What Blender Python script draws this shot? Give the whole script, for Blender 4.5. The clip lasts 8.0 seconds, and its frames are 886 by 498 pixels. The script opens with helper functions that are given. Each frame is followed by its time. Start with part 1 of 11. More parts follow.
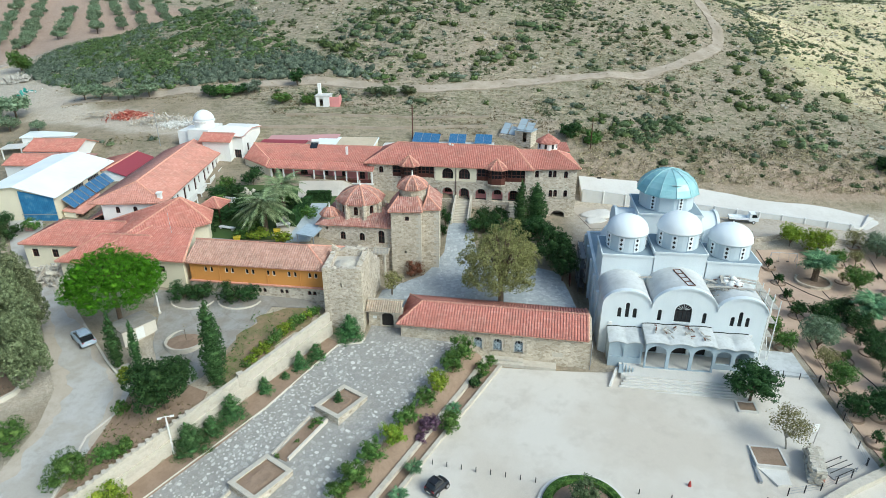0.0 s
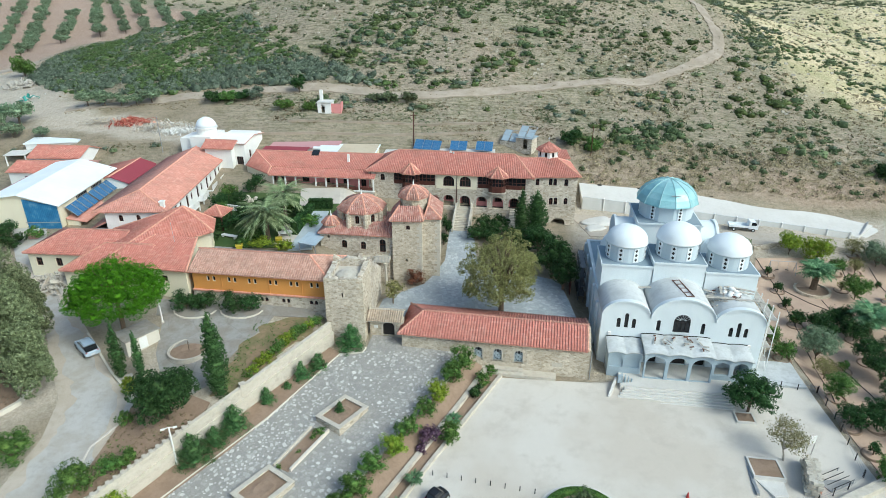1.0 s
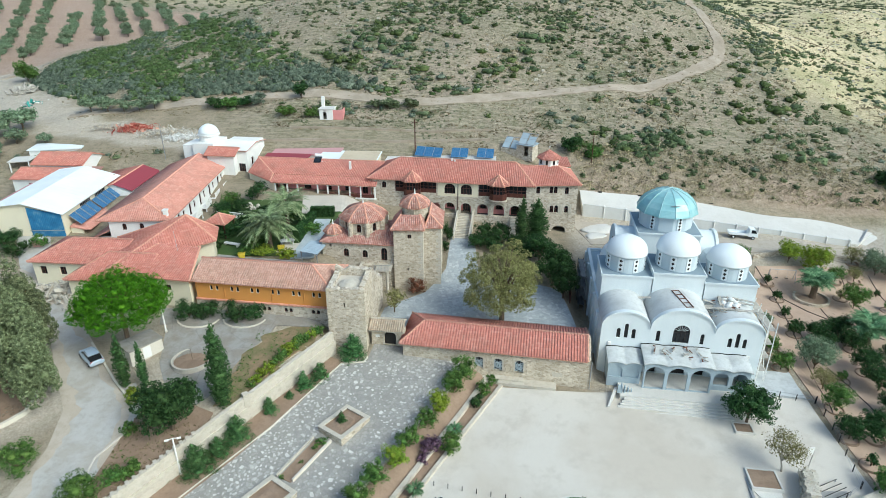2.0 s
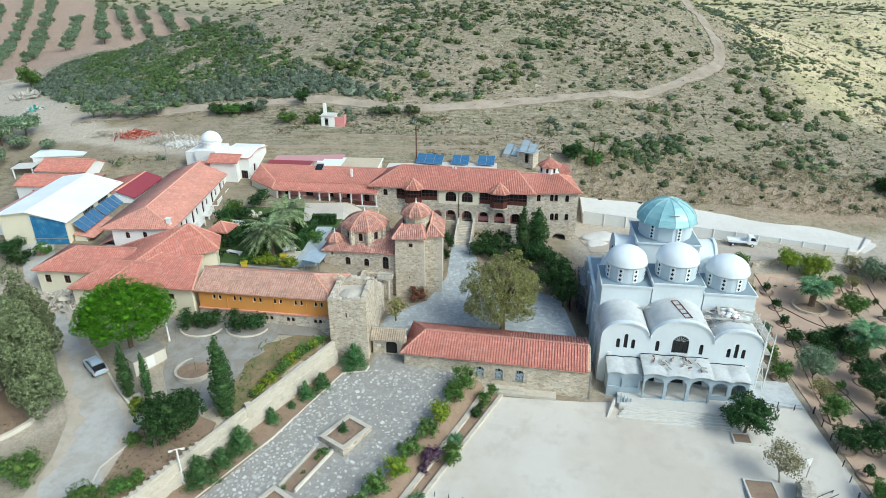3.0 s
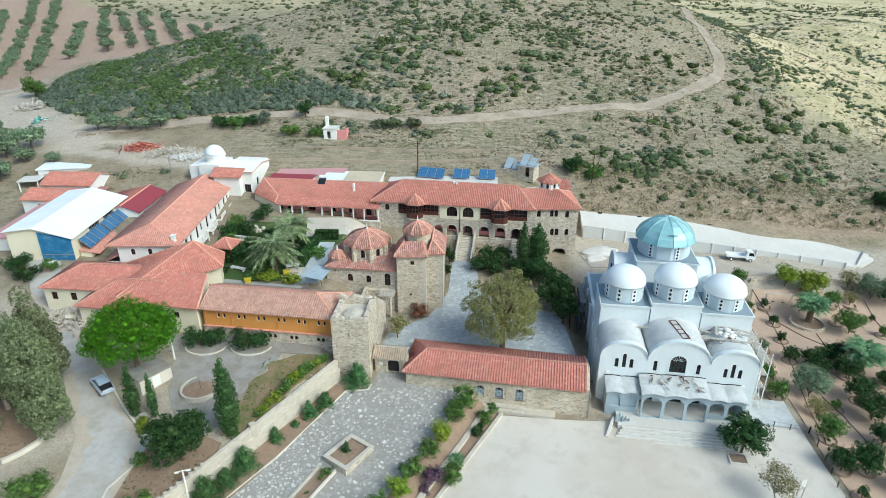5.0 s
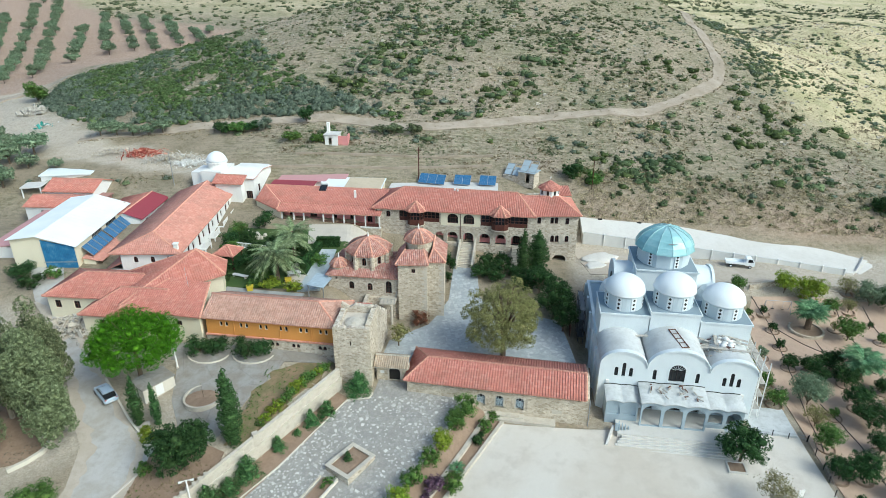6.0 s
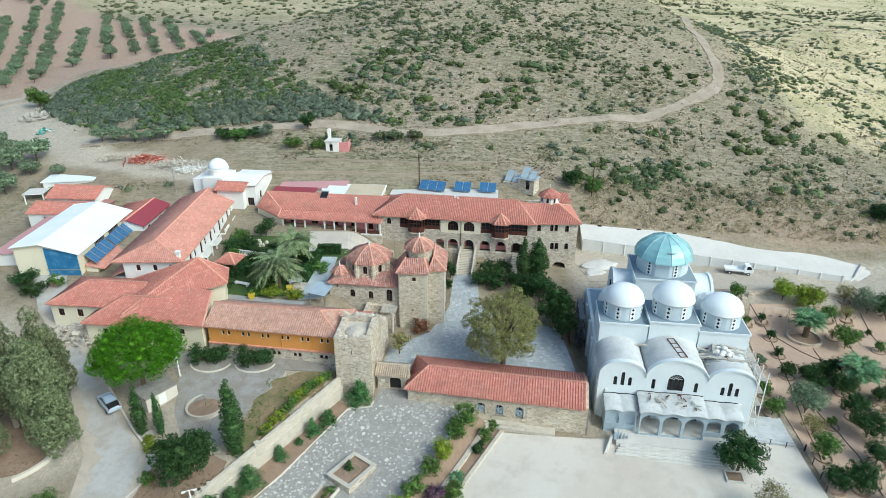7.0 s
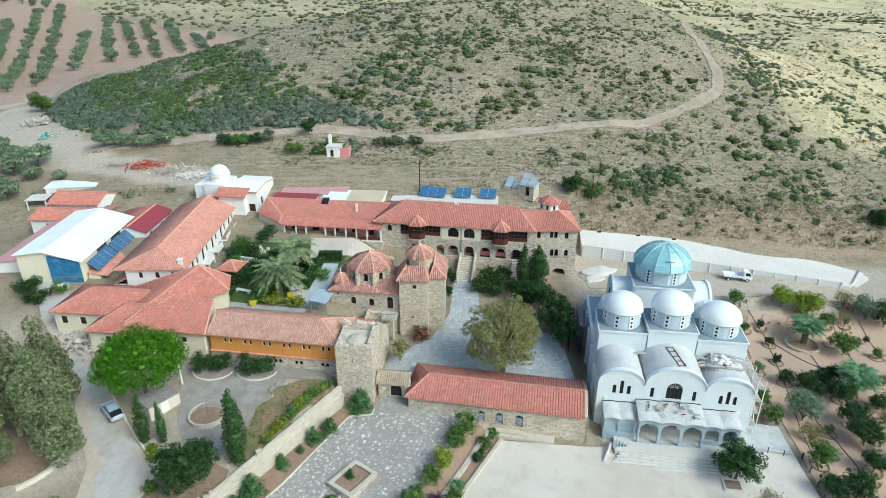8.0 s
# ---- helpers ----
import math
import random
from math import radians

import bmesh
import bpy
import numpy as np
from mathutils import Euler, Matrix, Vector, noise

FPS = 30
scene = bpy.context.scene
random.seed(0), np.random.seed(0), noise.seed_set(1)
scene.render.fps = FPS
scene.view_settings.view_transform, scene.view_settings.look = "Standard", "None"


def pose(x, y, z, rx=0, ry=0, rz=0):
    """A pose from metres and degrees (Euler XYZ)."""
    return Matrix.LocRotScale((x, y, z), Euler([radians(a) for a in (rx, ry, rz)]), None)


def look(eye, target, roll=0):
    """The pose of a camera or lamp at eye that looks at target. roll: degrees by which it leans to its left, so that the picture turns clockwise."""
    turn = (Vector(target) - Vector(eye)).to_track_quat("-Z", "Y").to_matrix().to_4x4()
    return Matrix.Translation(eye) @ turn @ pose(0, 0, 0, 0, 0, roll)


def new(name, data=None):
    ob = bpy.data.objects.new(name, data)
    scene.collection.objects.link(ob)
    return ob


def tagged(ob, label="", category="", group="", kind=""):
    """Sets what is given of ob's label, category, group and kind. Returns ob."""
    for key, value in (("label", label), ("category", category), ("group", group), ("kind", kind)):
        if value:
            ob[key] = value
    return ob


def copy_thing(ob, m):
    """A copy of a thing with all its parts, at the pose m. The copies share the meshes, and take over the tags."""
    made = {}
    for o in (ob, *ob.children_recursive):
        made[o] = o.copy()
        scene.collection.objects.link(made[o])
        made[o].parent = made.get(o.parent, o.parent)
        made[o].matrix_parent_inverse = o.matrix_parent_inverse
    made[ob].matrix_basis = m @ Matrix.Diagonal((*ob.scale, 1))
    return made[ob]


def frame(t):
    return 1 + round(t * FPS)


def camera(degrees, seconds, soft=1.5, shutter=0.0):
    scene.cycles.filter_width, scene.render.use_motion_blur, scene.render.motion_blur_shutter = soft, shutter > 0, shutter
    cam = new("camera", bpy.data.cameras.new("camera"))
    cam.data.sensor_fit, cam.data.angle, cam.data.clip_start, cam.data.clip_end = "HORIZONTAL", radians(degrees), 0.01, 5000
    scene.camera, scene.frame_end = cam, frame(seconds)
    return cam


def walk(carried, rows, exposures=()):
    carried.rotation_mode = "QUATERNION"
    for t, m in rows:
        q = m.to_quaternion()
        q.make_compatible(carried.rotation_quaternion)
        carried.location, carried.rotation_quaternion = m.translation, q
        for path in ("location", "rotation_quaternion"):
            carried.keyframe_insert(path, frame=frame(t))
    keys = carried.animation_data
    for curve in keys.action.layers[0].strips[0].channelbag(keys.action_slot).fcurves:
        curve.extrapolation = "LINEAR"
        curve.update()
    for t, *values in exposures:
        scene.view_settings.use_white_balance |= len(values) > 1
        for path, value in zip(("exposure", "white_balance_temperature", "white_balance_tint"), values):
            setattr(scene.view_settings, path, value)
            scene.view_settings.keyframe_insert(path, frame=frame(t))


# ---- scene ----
cam = camera(71.7, 8.0, soft=0.65)
METRES, EYE, TILT, LEAN, TURN = 12.0, 46.1, -24.3, 0.0, 0.0
ROWS = [
    (0.0, 0.0, 0.0, 0.0, 0.0, 0.0, -0.0),
    (0.5, 0.0042, -0.0248, 0.0585, 0.07, -0.01, -0.04),
    (1.0, 0.0067, -0.0502, 0.1164, 0.12, -0.03, -0.09),
    (1.5, 0.0049, -0.0749, 0.1746, 0.16, -0.04, -0.13),
    (3.0, -0.0025, -0.1546, 0.3475, 0.26, -0.06, -0.25),
    (3.5, -0.0043, -0.1795, 0.4077, 0.28, -0.05, -0.28),
    (4.0, -0.0049, -0.2052, 0.4662, 0.3, -0.07, -0.3),
    (4.5, -0.0064, -0.23, 0.5228, 0.32, -0.07, -0.33),
    (6.0, -0.014, -0.3044, 0.6877, 0.38, -0.11, -0.35),
    (6.5, -0.0178, -0.3316, 0.7444, 0.4, -0.11, -0.36),
    (7.0, -0.0185, -0.3597, 0.8004, 0.39, -0.11, -0.38),
    (7.5, -0.0192, -0.3878, 0.8576, 0.41, -0.14, -0.39),
    (8.0, -0.019, -0.4119, 0.9101, 0.42, -0.15, -0.39),
]
walk(cam, [(t, pose(0, 0, EYE, TILT, LEAN, TURN) @ pose(METRES * x, METRES * y, METRES * z, 90 + pitch, roll, yaw)) for t, x, y, z, yaw, pitch, roll in ROWS],
     exposures=[(0.0, 0.59, 5860, -5), (8.0, 0.59, 5860, -5)])

# ---- daylight: thin bright cloud, soft light from the right ----
SUN_ELEV, SUN_AZ = 42.0, 128.0      # degrees; azimuth clockwise from +y
world = bpy.data.worlds.new("sky")
scene.world = world
world.use_nodes = True
wn = world.node_tree.nodes
sky = wn.new("ShaderNodeTexSky")
sky.sky_type = "NISHITA"
sky.sun_disc = False
sky.sun_elevation = radians(SUN_ELEV)
sky.sun_rotation = radians(SUN_AZ)
sky.dust_density = 3.0
wn["Background"].inputs["Strength"].default_value = 0.124
world.node_tree.links.new(sky.outputs["Color"], wn["Background"].inputs["Color"])
sun_data = bpy.data.lights.new("sun", "SUN")
sun_data.energy = 1.45
sun_data.angle = radians(26.0)
sun_data.color = (1.0, 0.975, 0.945)
sun = new("sun", sun_data)
_az, _el = radians(SUN_AZ), radians(SUN_ELEV)
sun.matrix_world = look((100 * math.sin(_az) * math.cos(_el), 100 * math.cos(_az) * math.cos(_el), 100 * math.sin(_el)), (0, 0, 0))
# ---- materials ----
class Nodes:
    """Short hand for building one node material."""

    def __init__(self, name):
        self.m = bpy.data.materials.new(name)
        self.m.use_nodes = True
        self.t = self.m.node_tree
        self.b = self.t.nodes["Principled BSDF"]
        self.coord = None

    def n(self, kind, **props):
        node = self.t.nodes.new("ShaderNode" + kind)
        for k, v in props.items():
            setattr(node, k, v)
        return node

    def link(self, a, b):
        self.t.links.new(a, b)

    def at(self, scale=(1, 1, 1), which="Object"):
        c = self.n("TexCoord")
        mp = self.n("Mapping")
        mp.inputs["Scale"].default_value = scale
        self.link(c.outputs[which], mp.inputs["Vector"])
        return mp.outputs["Vector"]

    def noise(self, scale, detail=4, vec=None, rough=0.55):
        t = self.n("TexNoise")
        t.inputs["Scale"].default_value = scale
        t.inputs["Detail"].default_value = detail
        t.inputs["Roughness"].default_value = rough
        self.link(vec if vec else self.at(), t.inputs["Vector"])
        return t.outputs["Fac"]

    def ramp(self, fac, stops):
        r = self.n("ValToRGB")
        e = r.color_ramp.elements
        while len(e) < len(stops):
            e.new(0.5)
        for i, (p, c) in enumerate(stops):
            e[i].position = p
            e[i].color = (*c, 1) if len(c) == 3 else c
        self.link(fac, r.inputs["Fac"])
        return r.outputs["Color"]

    def mix(self, fac, a, b, mode="MIX"):
        x = self.n("Mix", data_type="RGBA", blend_type=mode)
        for sock, v in ((x.inputs[0], fac), (x.inputs[6], a), (x.inputs[7], b)):
            if isinstance(v, (int, float)):
                sock.default_value = v
            elif isinstance(v, tuple):
                sock.default_value = (*v, 1)
            else:
                self.link(v, sock)
        return x.outputs[2]

    def math(self, op, a, b=0.0):
        x = self.n("Math", operation=op)
        for sock, v in ((x.inputs[0], a), (x.inputs[1], b)):
            if isinstance(v, (int, float)):
                sock.default_value = v
            else:
                self.link(v, sock)
        return x.outputs[0]

    def bump(self, height, strength=0.3, dist=0.05):
        b = self.n("Bump")
        b.inputs["Strength"].default_value = strength
        b.inputs["Distance"].default_value = dist
        self.link(height, b.inputs["Height"])
        self.link(b.outputs["Normal"], self.b.inputs["Normal"])

    def done(self, colour, rough=0.8, metal=0.0, spec=0.3):
        if isinstance(colour, tuple):
            self.b.inputs["Base Color"].default_value = (*colour, 1)
        else:
            self.link(colour, self.b.inputs["Base Color"])
        self.b.inputs["Roughness"].default_value = rough
        self.b.inputs["Metallic"].default_value = metal
        self.b.inputs["Specular IOR Level"].default_value = spec
        return self.m


def sc(c, k):
    return tuple(min(1.0, v * k) for v in c)


def plaster(name, c, stain=(0.35, 0.32, 0.28), amount=0.35, rough=0.85, scale=0.5):
    """Painted or rendered wall: broad weathering, fine grain, streaks that run down."""
    k = Nodes(name)
    broad = k.noise(scale, 5)
    streak = k.noise(1.0, 4, k.at((2.2, 2.2, 0.22)))
    col = k.mix(k.math("MULTIPLY", k.ramp(broad, [(0.45, (0, 0, 0)), (0.75, (1, 1, 1))]), amount), c, stain)
    col = k.mix(k.math("MULTIPLY", k.ramp(streak, [(0.5, (0, 0, 0)), (0.8, (1, 1, 1))]), amount), col, sc(stain, 1.2))
    fine = k.noise(9, 3)
    col = k.mix(0.25, col, k.ramp(fine, [(0.3, sc(c, 0.75)), (0.7, sc(c, 1.12))]))
    k.bump(fine, 0.25, 0.03)
    return k.done(col, rough)


def masonry(name, tones, mortar, size=0.27, stretch=1.7):
    """Rubble stone wall: uneven stones in rough courses with recessed joints."""
    k = Nodes(name)
    vec = k.at((1 / size / stretch * 1.0, 1 / size / stretch * 1.0, 1 / size))
    w = k.n("TexNoise")
    w.inputs["Scale"].default_value = 0.9
    k.link(vec, w.inputs["Vector"])
    add = k.n("MixRGB", blend_type="LINEAR_LIGHT")
    add.inputs["Fac"].default_value = 0.25
    k.link(vec, add.inputs["Color1"])
    k.link(w.outputs["Color"], add.inputs["Color2"])
    v = k.n("TexVoronoi", feature="F1")
    v.inputs["Scale"].default_value = 1.0
    v.inputs["Randomness"].default_value = 0.85
    k.link(add.outputs["Color"], v.inputs["Vector"])
    e = k.n("TexVoronoi", feature="DISTANCE_TO_EDGE")
    e.inputs["Scale"].default_value = 1.0
    e.inputs["Randomness"].default_value = 0.85
    k.link(add.outputs["Color"], e.inputs["Vector"])
    sep = k.n("SeparateColor")
    k.link(v.outputs["Color"], sep.inputs["Color"])
    n = len(tones)
    stone = k.ramp(sep.outputs[0], [((i + 0.5) / n, c) for i, c in enumerate(tones)])
    grain = k.noise(7, 4)
    stone = k.mix(0.35, stone, k.ramp(grain, [(0.3, sc(tones[0], 0.6)), (0.7, sc(tones[-1], 1.15))]))
    joint = k.ramp(e.outputs["Distance"], [(0.02, (1, 1, 1)), (0.09, (0, 0, 0))])
    col = k.mix(k.math("MULTIPLY", joint, 0.6), stone, mortar)
    broad = k.noise(0.35, 5)
    col = k.mix(k.ramp(broad, [(0.42, (0, 0, 0)), (0.66, (0.35, 0.35, 0.35))]), col, tones[0])
    k.bump(k.math("ADD", k.math("MINIMUM", e.outputs["Distance"], 0.15), k.math("MULTIPLY", grain, 0.12)), 0.8, 0.12)
    return k.done(col, 0.9)


def tiles(name, tones, moss=(0.16, 0.14, 0.11), age=0.3):
    """Clay roof tiles: u counts the tile columns, v is metres up the slope."""
    k = Nodes(name)
    uv = k.n("TexCoord").outputs["UV"]
    s = k.n("SeparateXYZ")
    k.link(uv, s.inputs[0])
    row = k.math("DIVIDE", s.outputs[1], 0.38)
    cell = k.n("CombineXYZ")
    k.link(k.math("FLOOR", s.outputs[0]), cell.inputs[0])
    k.link(k.math("FLOOR", row), cell.inputs[1])
    wn_ = k.n("TexWhiteNoise", noise_dimensions="2D")
    k.link(cell.outputs[0], wn_.inputs["Vector"])
    n = len(tones)
    mean = tuple(sum(c[i] for c in tones) / n for i in range(3))
    col = k.mix(0.4, k.ramp(wn_.outputs["Value"], [((i + 0.5) / n, c) for i, c in enumerate(tones)]), mean)
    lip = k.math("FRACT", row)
    # thin shade line at each course overlap, put into the colour
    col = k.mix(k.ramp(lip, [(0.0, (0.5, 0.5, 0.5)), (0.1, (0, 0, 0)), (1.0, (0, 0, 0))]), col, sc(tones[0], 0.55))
    broad = k.noise(0.45, 5)
    col = k.mix(k.math("MULTIPLY", k.ramp(broad, [(0.45, (0, 0, 0)), (0.72, (1, 1, 1))]), age), col, moss)
    fine = k.noise(4, 4)
    col = k.mix(k.math("MULTIPLY", k.ramp(fine, [(0.55, (0, 0, 0)), (0.8, (1, 1, 1))]), age * 0.6), col, (0.56, 0.33, 0.25))
    k.bump(k.math("ADD", lip, fine), 0.5, 0.03)
    return k.done(col, 0.85)


def leafy(name, dark, mid, light, gloss=0.6, through_=0.08):
    """Leaves: tone differs from leaf to leaf and from sprig to sprig; a little light passes through."""
    k = Nodes(name)
    g = k.n("NewGeometry")
    o = k.n("ObjectInfo")
    isl = k.ramp(g.outputs["Random Per Island"], [(0.0, sc(dark, 0.7)), (0.32, sc(mid, 0.88)), (0.78, mid), (1.0, light)])
    sprig = k.noise(1.7, 3)
    col = k.mix(k.ramp(sprig, [(0.36, (0.6, 0.6, 0.6)), (0.52, (0, 0, 0))]), isl, sc(dark, 0.62))
    col = k.mix(k.ramp(sprig, [(0.52, (0, 0, 0)), (0.7, (0.5, 0.5, 0.5))]), col, light)
    hsv = k.n("HueSaturation")
    k.link(k.math("ADD", 0.85, k.math("MULTIPLY", o.outputs["Random"], 0.4)), hsv.inputs["Value"])
    k.link(k.math("ADD", 0.485, k.math("MULTIPLY", o.outputs["Random"], 0.03)), hsv.inputs["Hue"])
    k.link(col, hsv.inputs["Color"])
    col = hsv.outputs["Color"]
    k.done(col, gloss, spec=0.1)
    tr = k.n("BsdfTranslucent")
    k.link(col, tr.inputs["Color"])
    mx = k.n("MixShader")
    mx.inputs["Fac"].default_value = through_
    k.link(k.b.outputs[0], mx.inputs[1])
    k.link(tr.outputs[0], mx.inputs[2])
    k.link(mx.outputs[0], k.t.nodes["Material Output"].inputs["Surface"])
    return k.m


def plain(name, c, rough=0.6, metal=0.0, var=0.25, scale=3.0, spec=0.3):
    k = Nodes(name)
    f = k.noise(scale, 4)
    g = k.noise(scale * 7, 3)
    col = k.ramp(f, [(0.3, sc(c, 1 - var)), (0.7, sc(c, 1 + var * 0.6))])
    col = k.mix(0.3, col, k.ramp(g, [(0.35, sc(c, 1 - var)), (0.65, sc(c, 1 + var * 0.5))]))
    k.bump(g, 0.15, 0.02)
    return k.done(col, rough, metal, spec)


def floor_mat(name, base, patch_, crack=None, rough=0.85, s1=0.12, s2=1.1, amount=0.6):
    """Concrete, asphalt or trodden earth: broad patches, blotches, fine grit."""
    k = Nodes(name)
    a = k.noise(s1, 6, rough=0.6)
    b = k.noise(s2, 5, rough=0.65)
    g = k.noise(14, 3)
    col = k.mix(k.math("MULTIPLY", k.ramp(a, [(0.43, (0, 0, 0)), (0.58, (1, 1, 1))]), amount), base, patch_)
    col = k.mix(k.math("MULTIPLY", k.ramp(b, [(0.5, (0, 0, 0)), (0.66, (1, 1, 1))]), amount * 0.6), col, sc(patch_, 0.8))
    col = k.mix(0.3, col, k.ramp(g, [(0.3, sc(base, 0.7)), (0.7, sc(base, 1.15))]))
    if crack:
        v = k.n("TexVoronoi", feature="DISTANCE_TO_EDGE")
        v.inputs["Scale"].default_value = crack
        k.link(k.at(), v.inputs["Vector"])
        col = k.mix(k.ramp(v.outputs["Distance"], [(0.0, (0.35, 0.35, 0.35)), (0.012, (0, 0, 0))]), col, sc(base, 0.4))
    k.bump(k.math("ADD", b, g), 0.3, 0.04)
    return k.done(col, rough)


M = {}
M["stone_grey"] = masonry("grey_rubble_stone", [(0.29, 0.235, 0.17), (0.53, 0.455, 0.355), (0.65, 0.575, 0.465), (0.39, 0.305, 0.215), (0.76, 0.69, 0.58)], (0.66, 0.60, 0.51))
M["stone_tan"] = masonry("tan_rubble_stone", [(0.33, 0.265, 0.185), (0.54, 0.455, 0.34), (0.63, 0.55, 0.43), (0.42, 0.335, 0.235), (0.73, 0.655, 0.535)], (0.62, 0.56, 0.46))
M["stone_pale"] = masonry("pale_limestone_wall", [(0.50, 0.45, 0.37), (0.58, 0.53, 0.44), (0.62, 0.57, 0.49), (0.55, 0.49, 0.40)], (0.56, 0.52, 0.45), 0.4)
M["tile_red"] = tiles("red_clay_tiles", [(0.46, 0.17, 0.13), (0.51, 0.20, 0.155), (0.55, 0.235, 0.185), (0.48, 0.185, 0.14), (0.60, 0.29, 0.235)], age=0.26)
M["tile_pink"] = tiles("faded_clay_tiles", [(0.50, 0.225, 0.175), (0.55, 0.26, 0.205), (0.59, 0.30, 0.24), (0.52, 0.24, 0.19), (0.63, 0.35, 0.285)], age=0.3)
M["tile_faded"] = tiles("bleached_clay_tiles", [(0.47, 0.27, 0.205), (0.54, 0.34, 0.265), (0.60, 0.40, 0.32), (0.42, 0.235, 0.18)], age=0.3)
M["tile_old"] = tiles("old_church_tiles", [(0.37, 0.15, 0.115), (0.46, 0.215, 0.17), (0.54, 0.30, 0.245), (0.41, 0.185, 0.145), (0.60, 0.40, 0.34)], age=0.45)
M["tile_buff"] = tiles("buff_gate_tiles", [(0.46, 0.37, 0.27), (0.54, 0.45, 0.35), (0.40, 0.31, 0.22)], age=0.5)
M["ridge"] = plain("ridge_tile_clay", (0.66, 0.34, 0.25), 0.85, var=0.3)
M["cream"] = plaster("cream_render", (0.78, 0.71, 0.54), (0.55, 0.47, 0.34), 0.22)
M["white"] = plaster("white_render", (0.80, 0.79, 0.76), (0.52, 0.50, 0.47), 0.2)
M["orange"] = plaster("ochre_orange_render", (0.62, 0.285, 0.075), (0.48, 0.235, 0.08), 0.35)
M["church_white"] = plaster("church_white_render", (0.70, 0.745, 0.76), (0.42, 0.47, 0.50), 0.25, scale=0.35)
M["church_grey"] = plaster("church_grey_cement", (0.39, 0.465, 0.51), (0.28, 0.32, 0.36), 0.45)
M["church_pale"] = plaster("church_pale_blue_render", (0.56, 0.63, 0.67), (0.40, 0.46, 0.50), 0.35)
M["vault"] = plaster("vault_grey_membrane", (0.60, 0.61, 0.60), (0.33, 0.33, 0.32), 0.75, scale=0.35)
M["dome_white"] = plaster("dome_white_paint", (0.78, 0.815, 0.83), (0.55, 0.60, 0.64), 0.2)
M["glass"] = plain("dark_window_glass", (0.02, 0.022, 0.025), 0.12, var=0.3, spec=0.5)
# near-black for dark parts, and for painted shade in rooms and openings
M["dark"] = plain("dark_part_and_shade", (0.03, 0.027, 0.025), 0.9)
M["wood"] = plain("dark_brown_wood", (0.10, 0.035, 0.025), 0.6, var=0.4, scale=1.5)
M["pinkwall"] = plaster("rose_render", (0.66, 0.28, 0.27), (0.50, 0.20, 0.19), 0.3)
M["dark_steel"] = plain("dark_grey_steel", (0.16, 0.17, 0.18), 0.6, 0.4, 0.35)
M["steel"] = plain("grey_steel", (0.42, 0.43, 0.44), 0.45, 0.6)
M["concrete"] = floor_mat("plaza_concrete", (0.61, 0.565, 0.50), (0.49, 0.425, 0.345), crack=None, s1=0.06, s2=0.35, amount=0.8)
M["slab"] = floor_mat("white_concrete_slab", (0.66, 0.635, 0.59), (0.55, 0.515, 0.46), s1=0.1, amount=0.5)
M["asphalt"] = floor_mat("worn_asphalt", (0.47, 0.455, 0.43), (0.37, 0.325, 0.265), crack=None, s1=0.33, s2=1.1, amount=0.75)
M["dirt_road"] = floor_mat("dirt_track_earth", (0.41, 0.345, 0.275), (0.30, 0.25, 0.185), s1=0.25, s2=0.8, amount=0.8)
M["yard"] = floor_mat("grey_yard_paving", (0.36, 0.36, 0.35), (0.27, 0.27, 0.26), s1=0.15)
M["soil"] = floor_mat("red_brown_soil", (0.31, 0.22, 0.155), (0.20, 0.135, 0.09), s1=0.5, s2=2.5)
M["orchard_soil"] = floor_mat("orchard_soil", (0.51, 0.375, 0.28), (0.43, 0.305, 0.22), s1=0.15, s2=1.2)
M["lawn"] = floor_mat("lawn", (0.055, 0.10, 0.028), (0.10, 0.12, 0.04), s1=0.3, s2=2.0)
M["tarmac"] = floor_mat("cracked_tarmac", (0.33, 0.315, 0.29), (0.24, 0.205, 0.165), crack=0.22, s1=0.4, s2=1.3, amount=0.85)


def paving(name, tones, mortar, size):
    """Crazy paving: irregular flat stones with thin joints."""
    k = Nodes(name)
    vec = k.at((1 / size, 1 / size, 0.05))
    v = k.n("TexVoronoi", feature="F1")
    e = k.n("TexVoronoi", feature="DISTANCE_TO_EDGE")
    for t in (v, e):
        t.inputs["Scale"].default_value = 1.0
        k.link(vec, t.inputs["Vector"])
    sep = k.n("SeparateColor")
    k.link(v.outputs["Color"], sep.inputs["Color"])
    n = len(tones)
    col = k.ramp(sep.outputs[0], [((i + 0.5) / n, c) for i, c in enumerate(tones)])
    g, b = k.noise(9, 4), k.noise(0.22, 5)
    col = k.mix(0.3, col, k.ramp(g, [(0.3, sc(tones[0], 0.7)), (0.7, sc(tones[-1], 1.05))]))
    col = k.mix(k.ramp(e.outputs["Distance"], [(0.015, (0.85, 0.85, 0.85)), (0.07, (0, 0, 0))]), col, mortar)
    col = k.mix(k.ramp(b, [(0.42, (0, 0, 0)), (0.7, (0.5, 0.5, 0.5))]), col, mortar)
    k.bump(k.math("ADD", k.math("MINIMUM", e.outputs["Distance"], 0.08), k.math("MULTIPLY", g, 0.05)), 0.6, 0.08)
    return k.done(col, 0.8)


